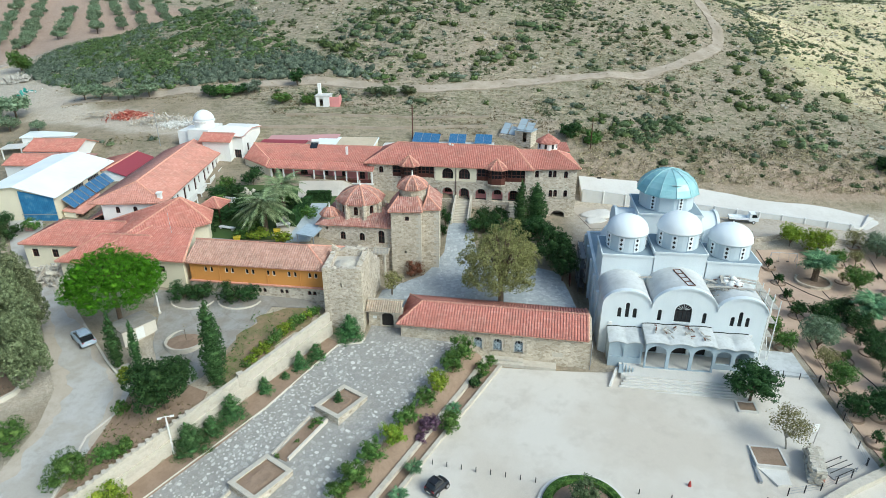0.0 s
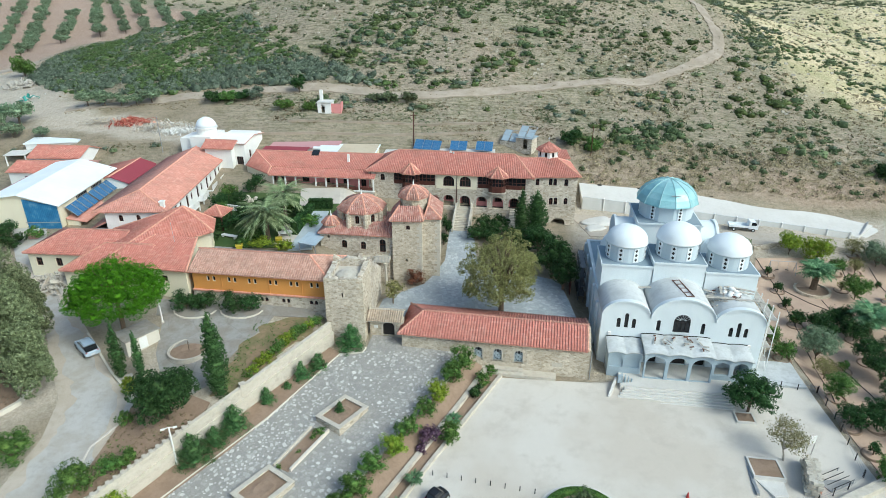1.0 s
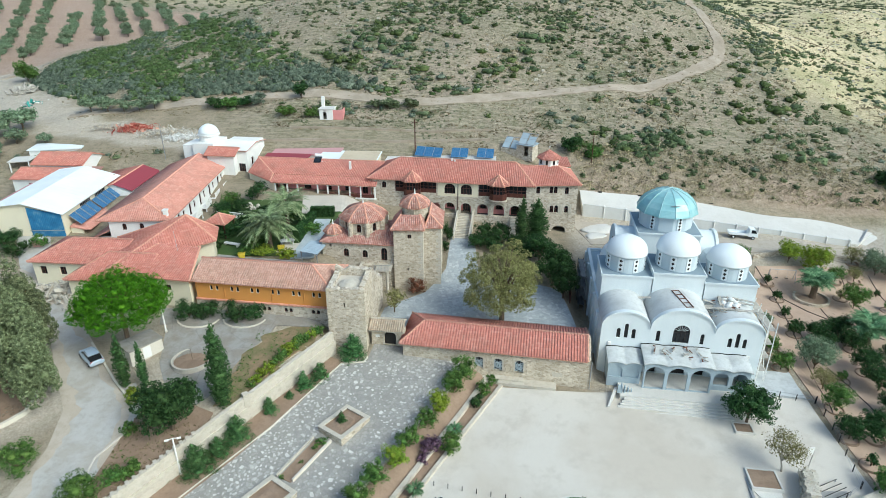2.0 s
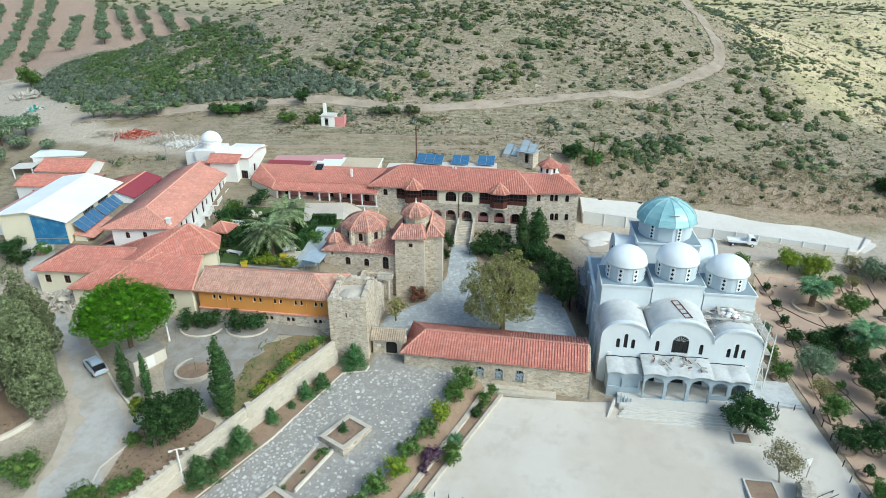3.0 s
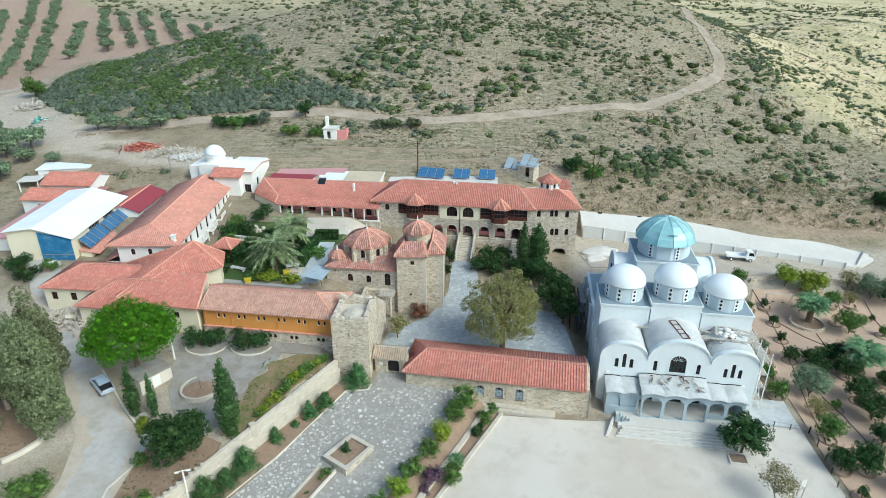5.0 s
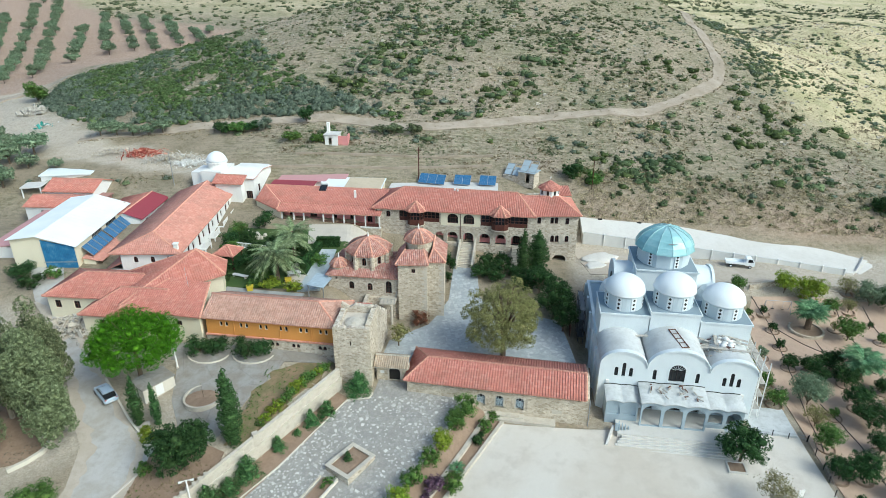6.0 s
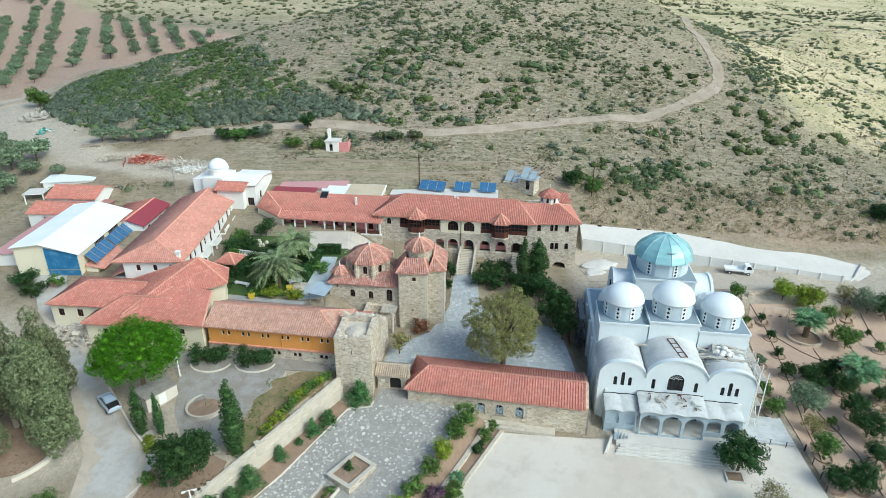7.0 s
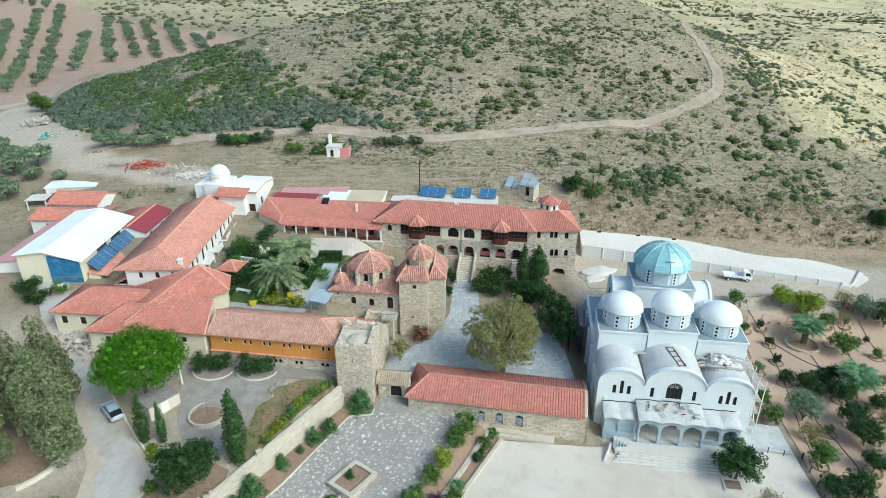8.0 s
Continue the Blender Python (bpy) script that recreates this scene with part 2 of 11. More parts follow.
M["paving"] = paving("grey_crazy_paving", [(0.30, 0.285, 0.265), (0.36, 0.345, 0.32), (0.25, 0.24, 0.225), (0.40, 0.385, 0.355), (0.33, 0.31, 0.28), (0.45, 0.43, 0.40)], (0.27, 0.25, 0.22), 0.42)
M["court_paving"] = paving("court_flagstones", [(0.36, 0.39, 0.405), (0.48, 0.51, 0.525), (0.31, 0.335, 0.35), (0.58, 0.60, 0.605), (0.42, 0.445, 0.455)], (0.31, 0.325, 0.33), 0.55)


def flag_mat():
    k = Nodes("pale_flagstone")
    o = k.n("ObjectInfo")
    g = k.n("NewGeometry")
    r = k.math("FRACT", k.math("ADD", o.outputs["Random"], g.outputs["Random Per Island"]))
    f = k.noise(6, 4)
    col = k.ramp(r, [(0.0, (0.40, 0.385, 0.355)), (0.5, (0.52, 0.50, 0.465)), (1.0, (0.66, 0.64, 0.60))])
    col = k.mix(0.35, col, k.ramp(f, [(0.3, (0.38, 0.36, 0.33)), (0.7, (0.72, 0.70, 0.66))]))
    k.bump(f, 0.3, 0.02)
    return k.done(col, 0.75)


M["flag"] = flag_mat()
M["bark"] = plain("bark", (0.16, 0.115, 0.08), 0.9, var=0.45, scale=4)
M["bark_pale"] = plain("pale_bark", (0.42, 0.38, 0.32), 0.85, var=0.35, scale=3)
M["l_pine"] = leafy("pine_needles", (0.024, 0.08, 0.004), (0.078, 0.215, 0.01), (0.14, 0.325, 0.022))
M["l_cyp"] = leafy("cypress_leaves", (0.026, 0.055, 0.018), (0.06, 0.118, 0.038), (0.11, 0.185, 0.064))
M["l_euc"] = leafy("eucalyptus_leaves", (0.115, 0.14, 0.065), (0.235, 0.275, 0.14), (0.39, 0.435, 0.25))
M["l_dark"] = leafy("dark_green_leaves", (0.014, 0.034, 0.011), (0.04, 0.085, 0.027), (0.085, 0.155, 0.05))
M["l_green"] = leafy("green_leaves", (0.042, 0.092, 0.02), (0.105, 0.195, 0.045), (0.2, 0.305, 0.078))
M["l_lime"] = leafy("yellow_green_leaves", (0.12, 0.19, 0.02), (0.23, 0.31, 0.035), (0.38, 0.42, 0.06))
M["l_plane"] = leafy("autumn_plane_leaves", (0.14, 0.14, 0.055), (0.245, 0.235, 0.092), (0.36, 0.33, 0.145))
M["l_olive"] = leafy("olive_leaves", (0.12, 0.17, 0.1), (0.2, 0.27, 0.16), (0.32, 0.39, 0.255))
M["l_palm"] = leafy("palm_fronds", (0.1, 0.14, 0.06), (0.2, 0.25, 0.12), (0.34, 0.39, 0.22))
M["l_twig"] = leafy("bare_twigs", (0.17, 0.14, 0.1), (0.26, 0.215, 0.155), (0.36, 0.305, 0.225))
M["l_rust"] = leafy("rust_red_leaves", (0.16, 0.07, 0.035), (0.24, 0.11, 0.06), (0.32, 0.17, 0.10))
M["l_purple"] = leafy("purple_blossom", (0.085, 0.05, 0.075), (0.15, 0.085, 0.13), (0.23, 0.145, 0.20))
M["l_dry"] = leafy("dry_scrub", (0.15, 0.12, 0.065), (0.25, 0.20, 0.115), (0.42, 0.34, 0.205))
M["l_straw"] = leafy("straw_grass", (0.27, 0.22, 0.13), (0.42, 0.355, 0.225), (0.58, 0.50, 0.34))
M["l_scrub"] = leafy("hill_scrub", (0.065, 0.084, 0.04), (0.132, 0.16, 0.08), (0.225, 0.255, 0.138))
M["l_thicket"] = leafy("thicket_leaves", (0.046, 0.072, 0.025), (0.1, 0.145, 0.05), (0.185, 0.24, 0.092))
M["l_blue"] = leafy("grey_green_scrub", (0.085, 0.115, 0.078), (0.15, 0.19, 0.135), (0.235, 0.275, 0.205))

M["l_conifer"] = leafy("young_conifer_needles", (0.033, 0.08, 0.028), (0.082, 0.17, 0.058), (0.16, 0.275, 0.1))
M["l_fan"] = leafy("fan_palm_leaves", (0.05, 0.12, 0.05), (0.12, 0.23, 0.105), (0.28, 0.40, 0.22))
M["porch_sheet"] = plaster("dirty_porch_screed", (0.56, 0.575, 0.57), (0.27, 0.275, 0.265), 0.7, scale=0.7)
# white wall panel with its shade mixed into the grey, darker than the deck
M["panel_shaded"] = plaster("shaded_white_wall_panel", (0.60, 0.60, 0.585), (0.44, 0.43, 0.40), 0.4)


def arch_stone():
    k = Nodes("loose_limestone_block")
    o = k.n("ObjectInfo")
    f = k.noise(3, 5)
    col = k.ramp(o.outputs["Random"], [(0.0, (0.36, 0.31, 0.24)), (0.5, (0.52, 0.47, 0.39)), (1.0, (0.66, 0.62, 0.54))])
    col = k.mix(0.4, col, k.ramp(f, [(0.3, (0.28, 0.24, 0.18)), (0.7, (0.68, 0.64, 0.56))]))
    k.bump(f, 0.5, 0.05)
    return k.done(col, 0.9)


M["arch_stone"] = arch_stone()

M["blue_paving"] = floor_mat("pale_blue_paving", (0.50, 0.55, 0.57), (0.36, 0.41, 0.44), s1=0.3, s2=1.2)
M["cream_kerb"] = plaster("cream_kerb_paint", (0.66, 0.61, 0.52), (0.46, 0.41, 0.34), 0.4)

M["dry_lawn"] = floor_mat("patchy_dry_lawn", (0.28, 0.20, 0.12), (0.11, 0.135, 0.045), s1=0.35, s2=1.6, amount=0.85)
M["beige_screed"] = floor_mat("beige_roof_screed", (0.62, 0.52, 0.38), (0.52, 0.42, 0.29), s1=0.2)

M["lane_dust"] = floor_mat("dusty_lane_edge", (0.49, 0.43, 0.355), (0.42, 0.35, 0.27), s1=0.3, s2=1.2)

M["l_bush"] = leafy("hill_bush_leaves", (0.045, 0.068, 0.031), (0.095, 0.13, 0.06), (0.175, 0.215, 0.105))
M["hoarding"] = plain("brown_hoarding_board", (0.27, 0.15, 0.085), 0.8, 0, 0.35, 2)
M["roof_grey"] = plaster("dark_grey_roof_screed", (0.25, 0.31, 0.35), (0.16, 0.20, 0.23), 0.4, scale=0.5)
# ---- mesh helpers ----
def thing(name, x, y, z, rz=0.0, label="", category="", group="", kind=""):
    """An empty at a thing's base; its parts are built in its own metres."""
    ob = new(name)
    ob.empty_display_size = 0.3
    ob.matrix_world = pose(x, y, z, 0, 0, rz)
    return tagged(ob, label, category, group, kind)


def part(name, bm, material, parent=None, label="", smooth=False):
    """One mesh object out of a bmesh, under a thing or a part."""
    me = bpy.data.meshes.new(name)
    bm.normal_update()
    bm.to_mesh(me)
    bm.free()
    me.materials.append(material)
    if smooth:
        me.shade_smooth()
    ob = new(name, me)
    if parent:
        ob.parent = parent
    if label:
        ob["label"] = label
    return ob


def solo(name, bm, material, label, category, kind="", group="", smooth=False):
    return tagged(part(name, bm, material, None, "", smooth), label, category, group, kind)


def hexa(bm, b, t):
    """A six-sided block from four lower and four upper corners, both counter-clockwise from above."""
    v = [bm.verts.new(p) for p in (*b, *t)]
    for f in ((3, 2, 1, 0), (4, 5, 6, 7), (0, 1, 5, 4), (1, 2, 6, 5), (2, 3, 7, 6), (3, 0, 4, 7)):
        bm.faces.new([v[i] for i in f])
    return bm


def box(bm, x0, x1, y0, y1, z0, z1):
    return hexa(bm, [(x0, y0, z0), (x1, y0, z0), (x1, y1, z0), (x0, y1, z0)], [(x0, y0, z1), (x1, y0, z1), (x1, y1, z1), (x0, y1, z1)])


def boxes(*bs):
    bm = bmesh.new()
    for b in bs:
        box(bm, *b)
    return bm


def prism(bm, poly, z0, z1):
    """An upright solid over a plan outline (counter-clockwise)."""
    n = len(poly)
    lo = [bm.verts.new((x, y, z0)) for x, y in poly]
    hi = [bm.verts.new((x, y, z1)) for x, y in poly]
    bm.faces.new(lo[::-1])
    bm.faces.new(hi)
    for i in range(n):
        j = (i + 1) % n
        bm.faces.new((lo[i], lo[j], hi[j], hi[i]))
    return bm


def lathe(bm, prof, n=24, cx=0.0, cy=0.0, a0=0.0, a1=360.0, cap=True):
    """Turn a profile of (radius, height) round an upright axis."""
    full = abs(a1 - a0) >= 359.9
    m = n if full else n + 1
    rings = []
    for r, z in prof:
        if r < 1e-4:
            rings.append([bm.verts.new((cx, cy, z))] * m)
        else:
            rings.append([bm.verts.new((cx + r * math.cos(radians(a0 + (a1 - a0) * i / n)), cy + r * math.sin(radians(a0 + (a1 - a0) * i / n)), z)) for i in range(m)])
    for a, b in zip(rings, rings[1:]):
        for i in range(n):
            j = (i + 1) % m
            q = [a[i], a[j], b[j], b[i]]
            u = []
            for w in q:
                if w not in u:
                    u.append(w)
            if len(u) > 2:
                bm.faces.new(u)
    if cap and full and prof[0][0] > 1e-4:
        bm.faces.new(rings[0][::-1])
    if cap and full and prof[-1][0] > 1e-4:
        bm.faces.new(rings[-1])
    return bm


def tube(bm, pts, r, n=6, r1=None):
    """A round bar along points, tapering from r to r1."""
    pts = [Vector(p) for p in pts]
    r1 = r if r1 is None else r1
    rings = []
    for i, p in enumerate(pts):
        d = (pts[min(i + 1, len(pts) - 1)] - pts[max(i - 1, 0)]).normalized()
        a = d.orthogonal().normalized()
        b = d.cross(a)
        k = r + (r1 - r) * i / max(1, len(pts) - 1)
        rings.append([bm.verts.new(p + (a * math.cos(6.2832 * j / n) + b * math.sin(6.2832 * j / n)) * k) for j in range(n)])
    for a, b in zip(rings, rings[1:]):
        for j in range(n):
            bm.faces.new((a[j], a[(j + 1) % n], b[(j + 1) % n], b[j]))
    bm.faces.new(rings[0][::-1])
    bm.faces.new(rings[-1])
    return bm


def wall(bm, p0, p1, z0, z1, thick=0.4, holes=(), top=None):
    """A wall from plan point p0 to p1; its outer face looks to the right of that way, its thickness goes to the left.
    holes: (u0, u1, v0, v1, arch) in metres along and above z = 0; arch is the rise of a round head. top(u): a shaped upper edge."""
    p0, p1 = Vector((*p0, 0)), Vector((*p1, 0))
    L = (p1 - p0).length
    d = (p1 - p0) / L
    nrm = Vector((-d.y, d.x, 0)) * thick
    cuts = {0.0, L}
    for h in holes:
        cuts |= {h[0], h[1]}
        if h[4]:
            cuts |= {h[0] + (h[1] - h[0]) * (0.5 - 0.5 * math.cos(math.pi * i / 10)) for i in range(1, 10)}
    if top:
        cuts |= {L * i / 48 for i in range(1, 48)}
    cuts = sorted(c for c in cuts if -1e-6 <= c <= L + 1e-6)

    def head(h, u):
        if not h[4]:
            return h[3]
        c, r = (h[0] + h[1]) / 2, (h[1] - h[0]) / 2
        return h[3] - h[4] + h[4] * math.sqrt(max(0.0, 1 - ((u - c) / r) ** 2))

    for a, b in zip(cuts, cuts[1:]):
        if b - a < 1e-4:
            continue
        mid = (a + b) / 2
        mine = sorted((h for h in holes if h[0] < mid < h[1]), key=lambda h: h[2])
        low = (z0, z0)
        spans = []
        for h in mine:
            if h[2] > low[0] + 1e-4:
                spans.append((low, (h[2], h[2])))
            low = (head(h, a), head(h, b))
        spans.append((low, (top(a), top(b)) if top else (z1, z1)))
        for lo, hi in spans:
            A, B = p0 + d * a, p0 + d * b
            if hi[0] - lo[0] < 1e-3 and hi[1] - lo[1] < 1e-3:
                continue
            hexa(bm, [(A.x, A.y, lo[0]), (B.x, B.y, lo[1]), (B.x + nrm.x, B.y + nrm.y, lo[1]), (A.x + nrm.x, A.y + nrm.y, lo[0])],
                 [(A.x, A.y, hi[0]), (B.x, B.y, hi[1]), (B.x + nrm.x, B.y + nrm.y, hi[1]), (A.x + nrm.x, A.y + nrm.y, hi[0])])
    bmesh.ops.remove_doubles(bm, verts=bm.verts, dist=0.0005)
    return bm


def on_wall(parent, p0, p1, u, z):
    """A place on a wall's outer face, in the parent's metres, and its turn."""
    d = (Vector(p1) - Vector(p0)).normalized()
    q = Vector(p0) + d * u
    return q.x, q.y, z, math.degrees(math.atan2(d.y, d.x))


def arch_poly(w, h, rise, n=10):
    """Outline (x, z) of an opening w wide and h high with a round head, from the lower left."""
    pts = [(-w / 2, 0), (w / 2, 0)]
    if rise:
        pts += [(w / 2 * math.cos(math.pi * i / n), h - rise + rise * math.sin(math.pi * i / n)) for i in range(n + 1)]
    else:
        pts += [(w / 2, h), (-w / 2, h)]
    return pts


def plate(bm, pts, y0, y1):
    """A flat upright plate of outline (x, z), from depth y0 to y1."""
    a = [bm.verts.new((x, y0, z)) for x, z in pts]
    b = [bm.verts.new((x, y1, z)) for x, z in pts]
    bm.faces.new(a)
    bm.faces.new(b[::-1])
    for i in range(len(pts)):
        j = (i + 1) % len(pts)
        bm.faces.new((a[i], b[i], b[j], a[j]))
    return bm


def ring_plate(bm, outer, inner, y0, y1):
    """A frame between two outlines with the same number of points."""
    n = len(outer)
    for i in range(n):
        j = (i + 1) % n
        q = [outer[i], outer[j], inner[j], inner[i]]
        if max(abs(q[0][0] - q[1][0]), abs(q[0][1] - q[1][1])) < 1e-5:
            continue
        plate(bm, q, y0, y1)
    return bm


def window(parent, p0, p1, u, z, w, h, rise=0.0, frame_mat=None, bars=1, deep=0.18, surround=None, name="window"):
    """A glazed window set back in its opening: pane, frame with glazing bars and, where it has one, a surround."""
    x, y, zz, turn = on_wall(parent, p0, p1, u, z)
    frame_mat = frame_mat or M["wood"]
    bm = bmesh.new()
    t = 0.07
    outer, inner = arch_poly(w, h, rise), arch_poly(w - 2 * t, h - 2 * t, max(0.0, rise - t) if rise else 0)
    inner = [(a, b + t) for a, b in inner]
    ring_plate(bm, outer, inner, deep, deep + 0.08)
    bmesh.ops.remove_doubles(bm, verts=bm.verts, dist=0.0005)
    fr = part(name, bm, frame_mat, parent)
    fr.matrix_local = pose(x, y, zz, 0, 0, turn)
    for i in range(bars):
        bx = -w / 2 + w * (i + 1) / (bars + 1)
        part("glazing_bar", boxes((bx - 0.03, bx + 0.03, deep, deep + 0.06, t, h - t - (0.06 if rise else 0))), frame_mat, fr)
    if h > 1.0:
        part("glazing_bar", boxes((-w / 2 + t, w / 2 - t, deep + 0.005, deep + 0.055, h * 0.55 - 0.03, h * 0.55 + 0.03)), frame_mat, fr)
    bm = plate(bmesh.new(), arch_poly(w - 0.02, h - 0.02, rise), deep + 0.09, deep + 0.12)
    part("pane", bm, M["glass"], fr)
    if surround:
        s = 0.16
        o2 = [(a * (1 + 2 * s / w), b * (1 + s / h)) for a, b in arch_poly(w, h, rise)]
        part("surround", ring_plate(bmesh.new(), o2, arch_poly(w, h, rise), -0.04, 0.02), surround, fr)
    return fr


def slope(bm, uvl, poly, period=0.33, r=0.10, base=True):
    """Clay tiles on one plane of a roof: poly starts with the eave's two ends. Half-round covers run up the slope over a flat bed."""
    P = [Vector(p) for p in poly]
    e = (P[1] - P[0]).normalized()
    nrm = Vector((0, 0, 0))
    for i in range(len(P)):
        nrm += P[i].cross(P[(i + 1) % len(P)])
    nrm.normalize()
    if nrm.z < 0:
        nrm = -nrm
    s = nrm.cross(e).normalized()
    if s.z < 0:
        s = -s
    Q = [((p - P[0]).dot(e), (p - P[0]).dot(s)) for p in P]
    if base:
        f = bm.faces.new([bm.verts.new(p) for p in P])
        if f.normal.z == 0:
            f.normal_update()
        for lp in f.loops:
            d = lp.vert.co - P[0]
            lp[uvl].uv = (d.dot(e) / period + 0.5, d.dot(s))
    u0, u1 = min(q[0] for q in Q), max(q[0] for q in Q)
    k = max(1, round((u1 - u0) / period))
    step = (u1 - u0) / k
    for i in range(k):
        c = u0 + (i + 0.5) * step
        vs = []
        for a, b in zip(Q, Q[1:] + Q[:1]):
            if (a[0] - c) * (b[0] - c) < 0:
                vs.append(a[1] + (b[1] - a[1]) * (c - a[0]) / (b[0] - a[0]))
        if len(vs) < 2 or max(vs) - min(vs) < 0.15:
            continue
        lo, hi = min(vs) - (0.05 if base else 0), max(vs)
        prof = [(-r, 0.0), (-0.7 * r, 0.75 * r), (0, 1.05 * r), (0.7 * r, 0.75 * r), (r, 0.0)]
        ends = []
        for v in (lo, hi):
            ends.append([bm.verts.new(P[0] + e * (c + a) + s * v + nrm * b) for a, b in prof])
        for j in range(4):
            f = bm.faces.new((ends[0][j], ends[0][j + 1], ends[1][j + 1], ends[1][j]))
            f.smooth = True
            for lp, v in zip(f.loops, (lo, lo, hi, hi)):
                lp[uvl].uv = (i + 0.5, v - lo)
        f = bm.faces.new(ends[0][::-1])
        for lp in f.loops:
            lp[uvl].uv = (i + 0.5, 0.2)


def caps(bm, a, b, r=0.16):
    """Ridge tiles: a row of short half-round caps from a to b."""
    a, b = Vector(a), Vector(b)
    n = max(2, int((b - a).length / 0.45))
    d = (b - a) / n
    side = d.cross(Vector((0, 0, 1))).normalized()
    up = side.cross(d).normalized()
    for i in range(n):
        p, q = a + d * i, a + d * (i + 1.08)
        ra, rb = r * 1.06, r * 0.94
        one = [bm.verts.new(p + side * ra * math.cos(t) + up * (ra * math.sin(t) - 0.02)) for t in (0.0, 0.8, 1.57, 2.34, 3.14)]
        two = [bm.verts.new(q + side * rb * math.cos(t) + up * (rb * math.sin(t) - 0.02)) for t in (0.0, 0.8, 1.57, 2.34, 3.14)]
        for j in range(4):
            bm.faces.new((one[j], one[j + 1], two[j + 1], two[j]))
        bm.faces.new(one[::-1])


def roof(parent, slopes, ridges, tile, ridge_mat=None, period=0.33, thick=0.14, name="roof", r=0.10):
    """A tiled roof: planes given by their corners from the eave, a boarded deck, the rows of tiles on it, and ridge caps."""
    bm, deck = bmesh.new(), bmesh.new()
    uvl = bm.loops.layers.uv.new("uv")
    for s_ in slopes:
        slope(bm, uvl, s_, period, r)
        lo = [deck.verts.new(Vector(p) - Vector((0, 0, thick))) for p in s_]
        deck.faces.new(lo[::-1])
        hi = [deck.verts.new(Vector(p) - Vector((0, 0, 0.012))) for p in s_]
        deck.faces.new(hi)
        n = len(s_)
        for i in range(n):
            deck.faces.new((lo[i], lo[(i + 1) % n], hi[(i + 1) % n], hi[i]))
    bmesh.ops.remove_doubles(deck, verts=deck.verts, dist=0.0005)
    ob = part(name, deck, ridge_mat or M["ridge"], parent)
    tagged(part("tile_cover", bm, tile, ob), kind="stuff")
    if ridges:
        bm = bmesh.new()
        for a, b in ridges:
            caps(bm, Vector(a) + Vector((0, 0, 0.04)), Vector(b) + Vector((0, 0, 0.04)))
        tagged(part("ridge_capping", bm, ridge_mat or M["ridge"], ob, smooth=True), kind="stuff")
    return ob


def hip_roof(parent, x0, x1, y0, y1, z, rise, tile, hips=(True, True), over=0.45, run=None, **kw):
    """A roof over a rectangle with its ridge along x. hips: whether the left and the right end are hipped."""
    x0, x1, y0, y1 = x0 - over, x1 + over, y0 - over, y1 + over
    ym, h = (y0 + y1) / 2, (y1 - y0) / 2 if run is None else run
    a = (x0 + (h if hips[0] else 0), ym, z + rise)
    b = (x1 - (h if hips[1] else 0), ym, z + rise)
    A, B, C, D = (x0, y0, z), (x1, y0, z), (x1, y1, z), (x0, y1, z)
    sl = [[A, B, b, a], [C, D, a, b]]
    rd = [(a, b)]
    if hips[0]:
        sl.append([D, A, a])
        rd += [(A, a), (D, a)]
    if hips[1]:
        sl.append([B, C, b])
        rd += [(B, b), (C, b)]
    return roof(parent, sl, rd, tile, **kw)


def body(parent, x0, x1, y0, y1, z0, z1, material, holes=(), thick=0.4, name="wall", sides="swne", gables=None):
    """Four walls round a rectangle, each a part; holes by side letter. gables: ridge rise on the w and e ends."""
    holes = dict(holes)
    runs = {"s": ((x0, y0), (x1, y0)), "e": ((x1, y0), (x1, y1)), "n": ((x1, y1), (x0, y1)), "w": ((x0, y1), (x0, y0))}
    out = {}
    for k in sides:
        a, b = runs[k]
        L = math.dist(a, b)
        if k in "we":
            d = Vector((b[0] - a[0], b[1] - a[1])) / L
            a = (a[0] + d.x * thick, a[1] + d.y * thick)
            b = (b[0] - d.x * thick, b[1] - d.y * thick)
            hs = [(h[0] - thick, h[1] - thick, *h[2:]) for h in holes.get(k, ())]
            LL = L - 2 * thick
            top = (lambda u, LL=LL, g=gables: z1 + g * (1 - abs(u - LL / 2) / (LL / 2 + thick))) if gables else None
        else:
            hs, top = holes.get(k, ()), None
        out[k] = part(name, wall(bmesh.new(), a, b, z0, z1, thick, hs, top), material, parent)
    return out


# ---- the lie of the land ----
def sm(a, b, v):
    t = np.clip((v - a) / (b - a), 0, 1)
    return t * t * (3 - 2 * t)


def hill(x, y):
    """The slope behind the monastery: a broad hill that falls away to the olive field on its left and to a dry ridge on its right."""
    xc, yc = np.clip(x, -260, 260), np.clip(y, 60, 420)
    u = x - 19.9
    v = y - 218.3 - 0.1136 * u
    u = np.where(u < 0, u / 114.0, u / 110.9)
    v = np.where(v < 0, v / 75.2, v / 38.7)
    top = 34.3 * np.exp(-(u * u) ** 1.2 - v * v) + 11.6 * np.exp(-((x - 48) / 26.8) ** 2 - ((y - 247.4) / 20) ** 2)
    ridge = 16 * np.exp(-((x - 172) / 60) ** 2 - ((y - 287) / 42) ** 2)
    return 4.7 + 0.102 * (yc - 110) - 0.0303 * xc + top + ridge + 110 * sm(400, 1050, y - 0.25 * np.abs(x)) + 60 * sm(420, 1100, np.abs(x))


def wall_line(y):
    return -14.9 - (69 - y) * 0.715


def hedge_line(y):
    return 3.2 - (65 - y) * 0.595


